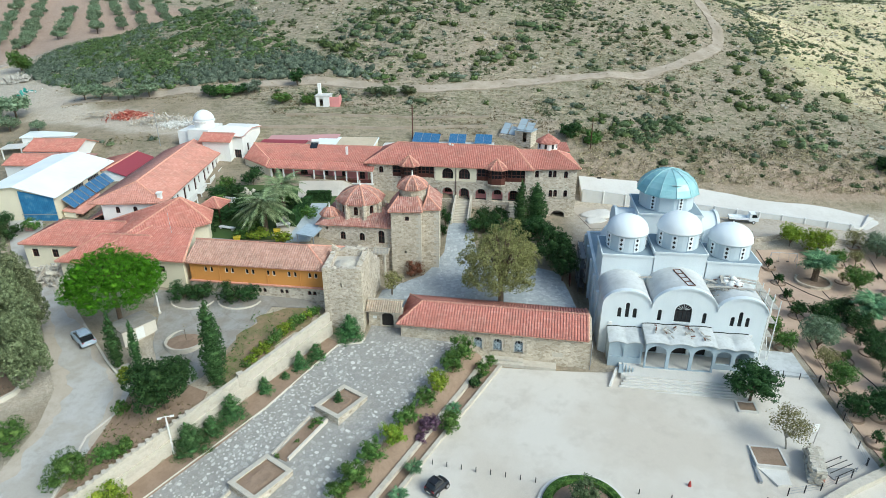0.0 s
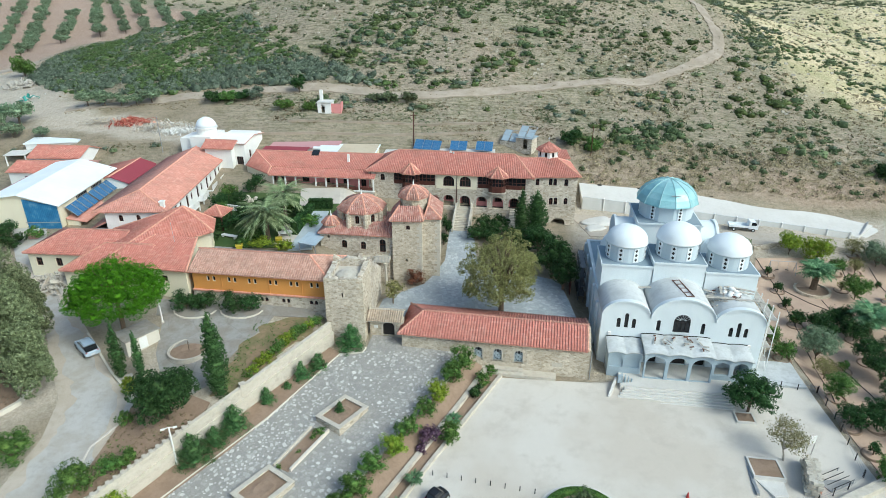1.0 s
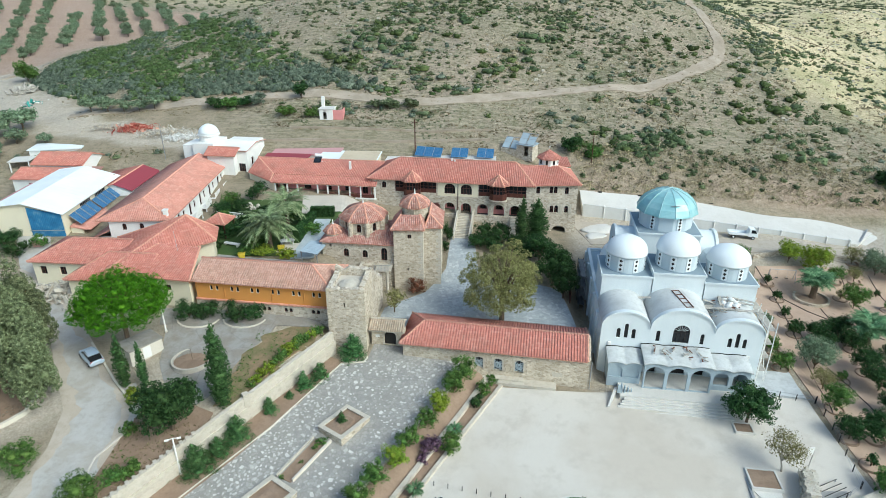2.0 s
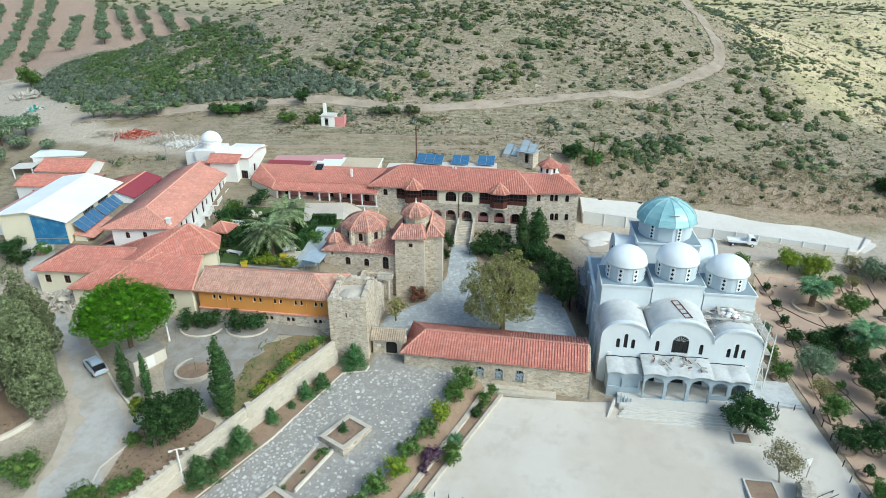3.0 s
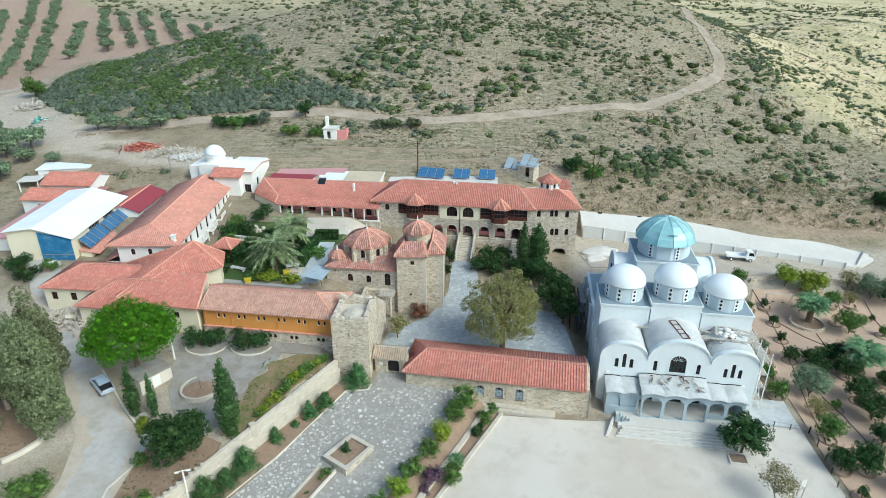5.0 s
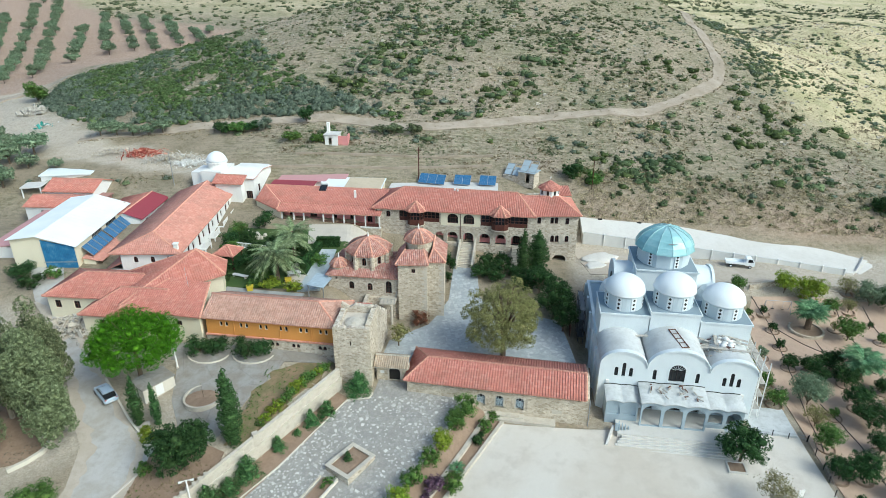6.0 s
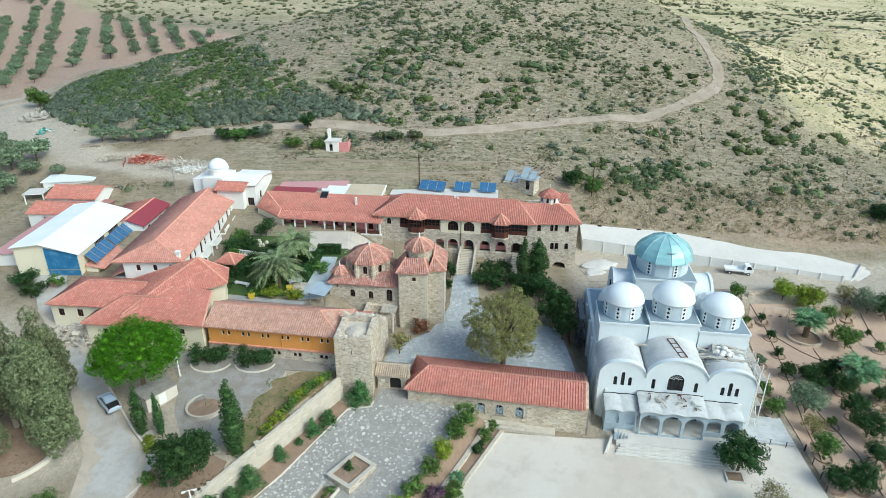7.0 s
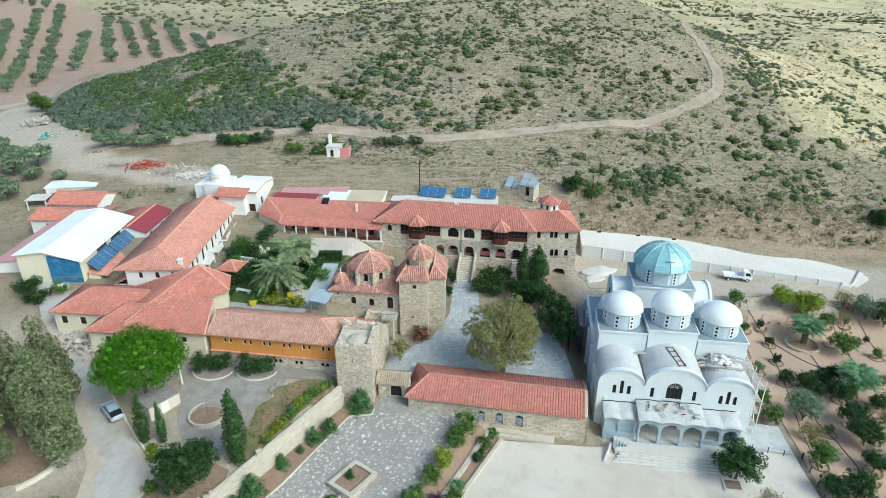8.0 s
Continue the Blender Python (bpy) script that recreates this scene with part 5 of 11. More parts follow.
def stone_building():
    s = thing("stone_building", -14.0, 109.6, 0, -8.7, "two-storey rubble-stone monastery building with arcade and timber galleries", "building")
    L, D = 30.6, 9.6
    ar = [12.6, 15.0, 18.05, 21.15, 24.15, 27.1]
    holes = [(u - 1.0, u + 1.0, 7.9, 10.1, 0.95) for u in ar[1:]] + [(11.7, 13.3, 7.9, 9.9, 0.8)]
    holes += [(2.2, 3.05, 12.3, 13.55, 0.42), (2.05, 2.95, 7.6, 9.0, 0.45), (6.9, 7.8, 8.6, 9.9, 0.45)]
    holes += [(4.75, 12.5, 11.75, 14.0, 0), (20.35, 29.0, 11.65, 14.0, 0), (14.0, 16.05, 11.75, 13.75, 0.95), (17.05, 19.1, 11.75, 13.75, 0.95)]
    part("front_wall", wall(bmesh.new(), (0, 0), (L, 0), 3.5, 14.15, 0.5, holes), M["stone_grey"], s)
    # white plaster field of the middle bays, 3 mm proud
    part("plaster_field", wall(bmesh.new(), (12.75, -0.05), (20.2, -0.05), 11.35, 14.13, 0.047, [(1.25, 3.3, 11.75, 13.75, 0.95), (4.3, 6.35, 11.75, 13.75, 0.95)]), M["cream"], s)
    part("end_wall", boxes((0, 0.5, 0.5, D, 3.5, 14.15), (L - 0.5, L, 0.5, D, 3.5, 14.15), (0.5, L - 0.5, D - 0.5, D, 3.5, 14.15)), M["stone_grey"], s)
    # behind the arcade: rose wall with windows and doors; behind the galleries: rooms whose shade is a near-black
    # colour
    rh = []
    for i, u in enumerate(ar[1:]):
        rh.append((u - 0.55, u + 0.55, 7.95, 10.0, 0.3) if i in (1, 4) else (u - 0.5, u + 0.5, 8.8, 10.0, 0.2))
    part("arcade_wall", wall(bmesh.new(), (0.5, 1.1), (L - 0.5, 1.1), 7.9, 11.3, 0.3, [(h[0] - 0.5, h[1] - 0.5, *h[2:]) for h in rh]), M["pinkwall"], s)
    for h in rh:
        window(s, (0, 1.1), (L, 1.1), (h[0] + h[1]) / 2, h[2], h[1] - h[0], h[3] - h[2], h[4], M["wood"], 2, 0.08, M["dark"])
    # floors and partition coloured near-black to give the rooms their shade
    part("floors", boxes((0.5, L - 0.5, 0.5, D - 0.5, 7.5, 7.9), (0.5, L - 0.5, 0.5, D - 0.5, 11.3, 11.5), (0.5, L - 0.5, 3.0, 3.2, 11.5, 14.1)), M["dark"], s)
    for u0, u1, z0, z1 in ((4.75, 12.5, 11.75, 14.0), (20.35, 29.0, 11.65, 14.0)):
        bm = boxes((u0, u1, 0.1, 0.25, z0, z0 + 0.75), (u0, u1, 0.1, 0.25, z1 - 0.14, z1), (u0, u1, 0.1, 0.25, z0 + 1.2, z0 + 1.28))
        n = int((u1 - u0) / 0.75)
        for i in range(n + 1):
            u = u0 + (u1 - u0 - 0.1) * i / n
            box(bm, u, u + 0.1, 0.08, 0.27, z0, z1)
        g = part("timber_gallery", bm, M["wood"], s, "dark brown glazed timber gallery")
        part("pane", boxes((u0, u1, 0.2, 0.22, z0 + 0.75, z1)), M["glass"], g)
    for u in (15.025, 18.075):
        window(s, (0, 0), (L, 0), u, 11.75, 2.05, 2.0, 0.95, M["wood"], 3, 0.3, M["white"])
    for u in ar[1:]:
        o = [(a * 1.24, b * 1.06) for a, b in arch_poly(2.0, 2.2, 0.95)]
        q = part("arch_surround", ring_plate(bmesh.new(), o, arch_poly(2.0, 2.2, 0.95), -0.05, 0.0), M["stone_pale"], s)
        q.matrix_local = pose(u, 0, 7.9)
    for u, z, w_, h_ in ((2.62, 12.3, 0.85, 1.25), (2.5, 7.6, 0.9, 1.4), (7.35, 8.6, 0.9, 1.3)):
        window(s, (0, 0), (L, 0), u, z, w_, h_, w_ / 2, surround=M["stone_pale"])
    # projecting bays with pointed tile caps
    for u in (8.0, 23.95):
        pts = [(u - 1.55, 0.06), (u - 1.55, -0.55), (u - 0.85, -1.15), (u + 0.85, -1.15), (u + 1.55, -0.55), (u + 1.55, 0.06)]
        bay = part("bay_window", prism(prism(bmesh.new(), pts, 11.3, 12.45), [(x * 1 + (x - u) * 0.04, y - 0.03) for x, y in pts], 13.9, 14.15), M["wood"], s, "projecting brown timber bay")
        part("pane", prism(bmesh.new(), [(x - (x - u) * 0.05, y + 0.05) for x, y in pts], 12.45, 13.9), M["glass"], bay)
        bm = bmesh.new()
        for (xa, ya), (xb, yb) in zip(pts, pts[1:]):
            for k in range(4):
                x, y = xa + (xb - xa) * k / 3, ya + (yb - ya) * k / 3
                box(bm, x - 0.045, x + 0.045, y - 0.045, y + 0.045, 12.45, 13.9)
            cx, cy = (xa + xb) / 2, (ya + yb) / 2
        box(bm, u - 1.6, u + 1.6, -1.18, -1.1, 13.1, 13.18)
        part("mullions", bm, M["wood"], bay)
        part("corbel", prism(bmesh.new(), [(u + (x - u) * 1.06, y * 1.06) for x, y in pts], 11.08, 11.3), M["stone_pale"], bay)
        ap = (u, 0.1, 15.75)
        e = [(u + (x - u) * 1.28, y * 1.3 - 0.05, 14.15) for x, y in pts]
        roof(s, [[e[i], e[i + 1], ap] for i in range(len(e) - 1)], [(p, ap) for p in e], M["tile_red"], name="bay_roof", period=0.26, r=0.08)
    part("downpipe", tube(bmesh.new(), [(16.55, -0.1, 14.0), (16.55, -0.1, 8.0)], 0.06), M["wood"], s)
    part("downpipe", tube(bmesh.new(), [(0.35, -0.1, 14.0), (0.35, -0.1, 6.5)], 0.06), M["wood"], s)
    A, B, C, E_ = (-0.5, -0.6, 14.15), (L, -0.6, 14.15), (L, D + 0.5, 14.15), (-0.5, D + 0.5, 14.15)
    a, b = (4.9, 4.5, 17.0), (L - 3.9, 4.5, 17.0)
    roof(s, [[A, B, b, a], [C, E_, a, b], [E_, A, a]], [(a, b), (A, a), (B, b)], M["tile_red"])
    part("roof_vent", boxes((14.6, 15.0, 4.0, 4.3, 16.9, 17.3), (15.2, 15.5, 3.9, 4.2, 16.8, 17.1)), M["white"], s)
    # terrace walls and the stairs down to the court
    for i in range(15):
        part("step", boxes((16.7, 19.3, -0.35 - i * 0.36, -0.0 - i * 0.36, 3.5, 7.85 - i * 0.175)), M["stone_pale"], s)
        part("step", boxes((26.4, 28.4, -0.35 - i * 0.34, 0.0 - i * 0.34, 3.5, 7.85 - i * 0.175)), M["stone_pale"], s)
    for x in (16.55, 19.45):
        part("stair_cheek", hexa(bmesh.new(), [(x - 0.16, -6.2, 3.5), (x + 0.16, -6.2, 3.5), (x + 0.16, 0, 3.5), (x - 0.16, 0, 3.5)], [(x - 0.16, -6.2, 6.1), (x + 0.16, -6.2, 6.1), (x + 0.16, 0, 8.75), (x - 0.16, 0, 8.75)]), M["stone_pale"], s)
    for u0, u1 in ((9.5, 16.4), (19.6, 26.3)):
        part("terrace_front", boxes((u0, u1, -0.25, -0.02, 3.5, 7.92)), M["stone_grey"], s)
    # end wing
    w = thing("stone_end_wing", 16.1, 105.2, 0, 1.5, "rubble-stone end wing with arched windows and a tile-capped belfry", "building")
    WL = 7.9
    one = [(0.35, 1.05, 12.6, 13.9, 0.35), (2.75, 3.4, 12.6, 13.9, 0.32), (3.55, 4.2, 12.6, 13.9, 0.32), (5.55, 6.25, 12.45, 13.75, 0.35),
           (3.0, 3.7, 8.9, 10.3, 0.35), (3.85, 4.55, 8.9, 10.3, 0.35), (5.7, 6.4, 8.9, 10.2, 0.35), (3.6, 6.2, 4.0, 6.3, 1.0)]
    part("front_wall", wall(bmesh.new(), (0, 0), (WL, 0), 2.5, 14.28, 0.5, one), M["stone_grey"], w)
    part("end_wall", wall(bmesh.new(), (WL, 0.5), (WL, 12.3), 2.5, 14.28, 0.5, [(3, 3.8, 12.4, 13.7, 0.4), (6, 6.8, 12.4, 13.7, 0.4)]), M["stone_tan"], w)
    part("back_wall", boxes((0, WL - 0.5, 11.8, 12.3, 2.5, 14.28)), M["stone_grey"], w)
    part("inner_wall", boxes((0.5, WL - 0.5, 2.4, 2.6, 3, 14)), M["stone_grey"], w)
    for h in one[:7]:
        window(w, (0, 0), (WL, 0), (h[0] + h[1]) / 2, h[2], h[1] - h[0], h[3] - h[2], h[4], surround=M["stone_pale"])
    for c_ in (3.78, 6.05):
        ww = 2.2 if c_ < 5 else 1.4
        q = part("blind_arch", ring_plate(bmesh.new(), arch_poly(ww + 0.4, 2.3, 0.9), arch_poly(ww, 2.1, 0.8), -0.05, 0.0), M["stone_pale"], w)
        q.matrix_local = pose(c_, 0, 8.6)
    e0, e1, e2, e3 = (-0.3, -0.6, 14.3), (WL + 0.5, -0.6, 14.3), (WL + 0.5, 9.2, 14.3), (-0.3, 9.2, 14.3)
    p, q = (-2.6, 4.4, 16.6), (WL - 3.0, 4.3, 16.35)
    roof(w, [[e0, e1, q, p], [e1, e2, q], [e2, e3, p, q]], [(p, q), (e1, q), (e0, p), (e2, q)], M["tile_red"])
    part("north_wall", boxes((WL - 4.0, WL, 9.0, 12.3, 14.28, 14.9)), M["white"], w)
    roof(w, [[(WL - 4.3, 8.8, 15.0), (WL + 0.5, 8.8, 15.0), (WL + 0.5, 12.8, 15.7), (WL - 4.3, 12.8, 15.7)]], [], M["tile_red"], name="north_roof")
    b = part("belfry", lathe(bmesh.new(), [(1.75, 14.8), (1.95, 16.1), (1.85, 16.15), (1.8, 17.7), (1.95, 17.75)], 8, 3.4, 5.9), M["white"], w, "small eight-sided stone belfry")
    ap = (3.4, 5.9, 19.1)
    ring = [(3.4 + 2.25 * math.cos(radians(45 * i)), 5.9 + 2.25 * math.sin(radians(45 * i)), 17.7) for i in range(8)]
    roof(w, [[ring[i], ring[(i + 1) % 8], ap] for i in range(8)], [], M["tile_red"], name="belfry_roof", period=0.26, r=0.08)
    part("skirt_roof", lathe(bmesh.new(), [(2.3, 15.8), (2.3, 15.92), (1.8, 16.2)], 8, 3.4, 5.9), M["ridge"], b)
    part("cross", boxes((3.37, 3.43, 5.87, 5.93, 19.3, 19.9), (3.2, 3.6, 5.88, 5.92, 19.65, 19.72)), M["white"], b)
    for i in range(8):
        a = 22.5 + 45 * i
        # no hole is cut: a near-black plate paints the belfry opening's shade
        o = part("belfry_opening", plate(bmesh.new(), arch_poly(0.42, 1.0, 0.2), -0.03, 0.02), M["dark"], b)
        o.matrix_local = pose(3.4 + 1.7 * math.cos(radians(a)), 5.9 + 1.7 * math.sin(radians(a)), 16.6, 0, 0, a + 90)


stone_building()


# ---- old domed church in the court ----
def old_church():
    c = thing("old_church", -19.45, 88.6, 0, -7.5, "old rubble-stone domed church with clay tile roofs", "church")
    L, D = 12.0, 9.5
    hs = [(3.45, 4.3, 8.0, 9.35, 0.42), (6.5, 7.35, 7.9, 9.25, 0.42), (9.5, 10.5, 7.6, 9.8, 0.5), (1.2, 1.55, 9.5, 9.95, 0)]
    body(c, 0, L, 0, D, 2.5, 10.45, M["stone_grey"], {"s": hs}, 0.5)
    for h in hs[:3]:
        window(c, (0, 0), (L, 0), (h[0] + h[1]) / 2, h[2], h[1] - h[0], h[3] - h[2], h[4], surround=M["stone_pale"])
    E = [(-0.3, -0.35, 10.45), (L + 0.2, -0.35, 10.45), (L + 0.2, D + 0.3, 10.45), (-0.3, D + 0.3, 10.45)]
    I = [(2.6, 2.4, 11.6), (L - 0.4, 2.4, 11.6), (L - 0.4, 7.2, 11.6), (2.6, 7.2, 11.6)]
    roof(c, [[E[i], E[(i + 1) % 4], I[(i + 1) % 4], I[i]] for i in range(4)] + [[I[0], I[1], I[2], I[3]]], [], M["tile_old"], period=0.3)
    cx, cy, R = 5.8, 4.5, 3.5
    dr = bmesh.new()
    P8 = [(cx + R * math.cos(radians(22.5 + 45 * i)), cy + R * math.sin(radians(22.5 + 45 * i))) for i in range(8)]
    for i in range(8):
        a, b = P8[i], P8[(i + 1) % 8]
        wl = math.dist(a, b)
        wall(dr, a, b, 10.8, 13.5, 0.45, [(wl / 2 - 0.35, wl / 2 + 0.35, 11.6, 13.0, 0.35)])
    drum = part("drum", dr, M["stone_tan"], c)
    for i in range(8):
        a, b = P8[i], P8[(i + 1) % 8]
        window(c, a, b, math.dist(a, b) / 2, 11.6, 0.7, 1.4, 0.35, surround=M["stone_pale"])
    for x, y in P8:
        part("buttress", lathe(bmesh.new(), [(0.42, 10.8), (0.42, 13.4), (0.2, 13.6)], 8, cx + (x - cx) * 1.02, cy + (y - cy) * 1.02), M["stone_tan"], drum)

    def tile_dome(parent, cx, cy, r, z, rise, n=8, turn=22.5, period=0.3):
        sl, rd = [], []
        prof = [(1.0, 0.0), (0.74, 0.46), (0.4, 0.8), (0.0, 1.0)]
        for i in range(n):
            a0, a1 = radians(turn + 360 / n * i), radians(turn + 360 / n * (i + 1))
            for (r0, h0), (r1, h1) in zip(prof, prof[1:]):
                q = [(cx + r * r0 * math.cos(a0), cy + r * r0 * math.sin(a0), z + rise * h0), (cx + r * r0 * math.cos(a1), cy + r * r0 * math.sin(a1), z + rise * h0)]
                q += [(cx + r * r1 * math.cos(a1), cy + r * r1 * math.sin(a1), z + rise * h1), (cx + r * r1 * math.cos(a0), cy + r * r1 * math.sin(a0), z + rise * h1)] if r1 > 0 else [(cx, cy, z + rise)]
                sl.append(q)
                rd.append((q[0], q[-1]))
        o = roof(parent, sl, rd, M["tile_old"], period=period, name="dome_roof")
        part("finial", lathe(bmesh.new(), [(0.25, z + rise - 0.1), (0.12, z + rise + 0.25), (0.06, z + rise + 0.9)], 8, cx, cy), M["white"], o)
    tile_dome(c, cx, cy, 3.95, 13.4, 2.0)
    # corner turret
    t = part("turret", lathe(bmesh.new(), [(1.3, 10.2), (1.3, 11.5), (1.42, 11.55)], 8, 1.4, 1.9), M["stone_grey"], c)
    tile_dome(c, 1.4, 1.9, 1.55, 11.5, 1.0, period=0.28)
    # bell tower with its lantern dome
    b = thing("bell_tower", -7.9, 86.3, 0, -2.0, "stone bell tower with tiled eaves and an eight-sided lantern dome", "tower")
    body(b, 0, 4.55, 0, 5.2, 2.4, 13.4, M["stone_tan"], {"s": [(2.15, 2.75, 11.8, 12.5, 0), (2.0, 2.3, 6.4, 6.9, 0)]}, 0.5)
    window(b, (0, 0), (4.55, 0), 2.45, 11.8, 0.6, 0.7)
    body(b, 4.55, 7.2, 1.5, 8.2, 2.4, 13.2, M["stone_tan"], {"e": [(2.8, 3.9, 3.4, 6.0, 0.5)]}, 0.5)
    window(b, (7.2, 1.5), (7.2, 8.2), 3.35, 3.4, 1.1, 2.6, 0.5)
    e = [(-0.4, -0.4, 13.4), (4.8, -0.4, 13.4), (4.8, 5.4, 13.4), (-0.4, 5.4, 13.4)]
    i_ = [(1.0, 2.2, 14.9), (3.9, 2.2, 14.9), (3.9, 5.4, 14.9), (1.0, 5.4, 14.9)]
    roof(b, [[e[0], e[1], i_[1], i_[0]], [e[1], e[2], i_[2], i_[1]], [e[3], e[0], i_[0], i_[3]]], [(e[0], i_[0]), (e[1], i_[1])], M["tile_old"], period=0.3)
    f = [(4.7, 1.2, 13.2), (7.5, 1.2, 13.2), (7.5, 8.4, 13.2), (4.7, 8.4, 13.2)]
    r0, r1 = (5.4, 3.4, 14.7), (5.4, 8.4, 14.7)
    roof(b, [[f[0], f[1], r0], [f[1], f[2], r1, r0]], [(f[0], r0), (f[1], r0), (r0, r1)], M["tile_old"], period=0.3, name="side_roof")
    box_ = boxes((0.6, 5.2, 5.2, 9.5, 2.4, 14.2))
    part("rear_block", box_, M["stone_tan"], b)
    lan = part("lantern", lathe(bmesh.new(), [(2.1, 13.6), (2.1, 15.9), (2.25, 15.95)], 8, 3.0, 4.6), M["stone_tan"], b)
    tile_dome(b, 3.0, 4.6, 2.5, 15.9, 1.55, period=0.28)
    # quoins on the tower's corners
    for k in range(20):
        z = 2.8 + k * 0.53
        w1, w2 = (0.75, 0.4) if k % 2 else (0.4, 0.75)
        part("quoin", boxes((4.55 - w1, 4.58, -0.03, w2, z, z + 0.46)), M["stone_pale"], b)
        part("quoin", boxes((7.2 - w1, 7.23, 1.47, 1.5 + w2, z, z + 0.46)), M["stone_pale"], b)
    # ruined arch and stub walls before the church
    s_ = thing("porch_ruin", -10.2, 85.6, 0, -4, "low ruined stone porch with a marble column", "ruin")
    part("wall", boxes((-3.2, -2.6, -3.4, 1.8, 3, 7.3), (-2.6, 1.6, 1.3, 1.9, 3, 7.0)), M["stone_grey"], s_)
    part("column", lathe(bmesh.new(), [(0.22, 3.2), (0.2, 6.6), (0.34, 6.7), (0.34, 6.9)], 10, 1.3, -0.6), M["stone_pale"], s_)
    part("balcony_slab", boxes((-0.6, 1.9, -0.8, 1.9, 6.9, 7.1)), M["stone_pale"], s_)
    part("handrail", boxes((-0.6, 1.9, -0.8, -0.75, 7.95, 8.0)), M["steel"], s_)
    part("handrail", boxes((1.85, 1.9, -0.75, 1.5, 7.95, 8.0)), M["steel"], s_)
    for k in range(12):
        part("baluster", boxes((-0.6 + k * 0.22, -0.57 + k * 0.22, -0.79, -0.76, 7.1, 7.95)), M["steel"], s_)
    a = part("arch_screen", ring_plate(bmesh.new(), arch_poly(2.2, 4.6, 1.9), arch_poly(1.3, 4.0, 1.4), 0, 0.6), M["stone_pale"], s_, "pale pointed stone arch")
    a.matrix_local = pose(1.6, 12.2, 6.0)


old_church()
# ---- new white church on the square ----
def sheet_blue():
    k = Nodes("pale_turquoise_dome_sheet")
    f, g = k.noise(0.4, 5), k.noise(3, 4)
    col = k.ramp(f, [(0.3, (0.25, 0.47, 0.50)), (0.5, (0.33, 0.56, 0.58)), (0.72, (0.46, 0.65, 0.66))])
    col = k.mix(k.ramp(g, [(0.55, (0, 0, 0)), (0.8, (0.5, 0.5, 0.5))]), col, (0.22, 0.40, 0.42))
    k.bump(g, 0.2, 0.03)
    return k.done(col, 0.45, 0.25)


M["dome_blue"] = sheet_blue()
M["rib"] = plain("pale_dome_rib", (0.44, 0.64, 0.65), 0.5, 0.2)


def bulge(c, r, spring, rise):
    return lambda u: spring + rise * math.sqrt(max(0.0, 1 - min(1.0, abs(u - c) / r) ** 2))


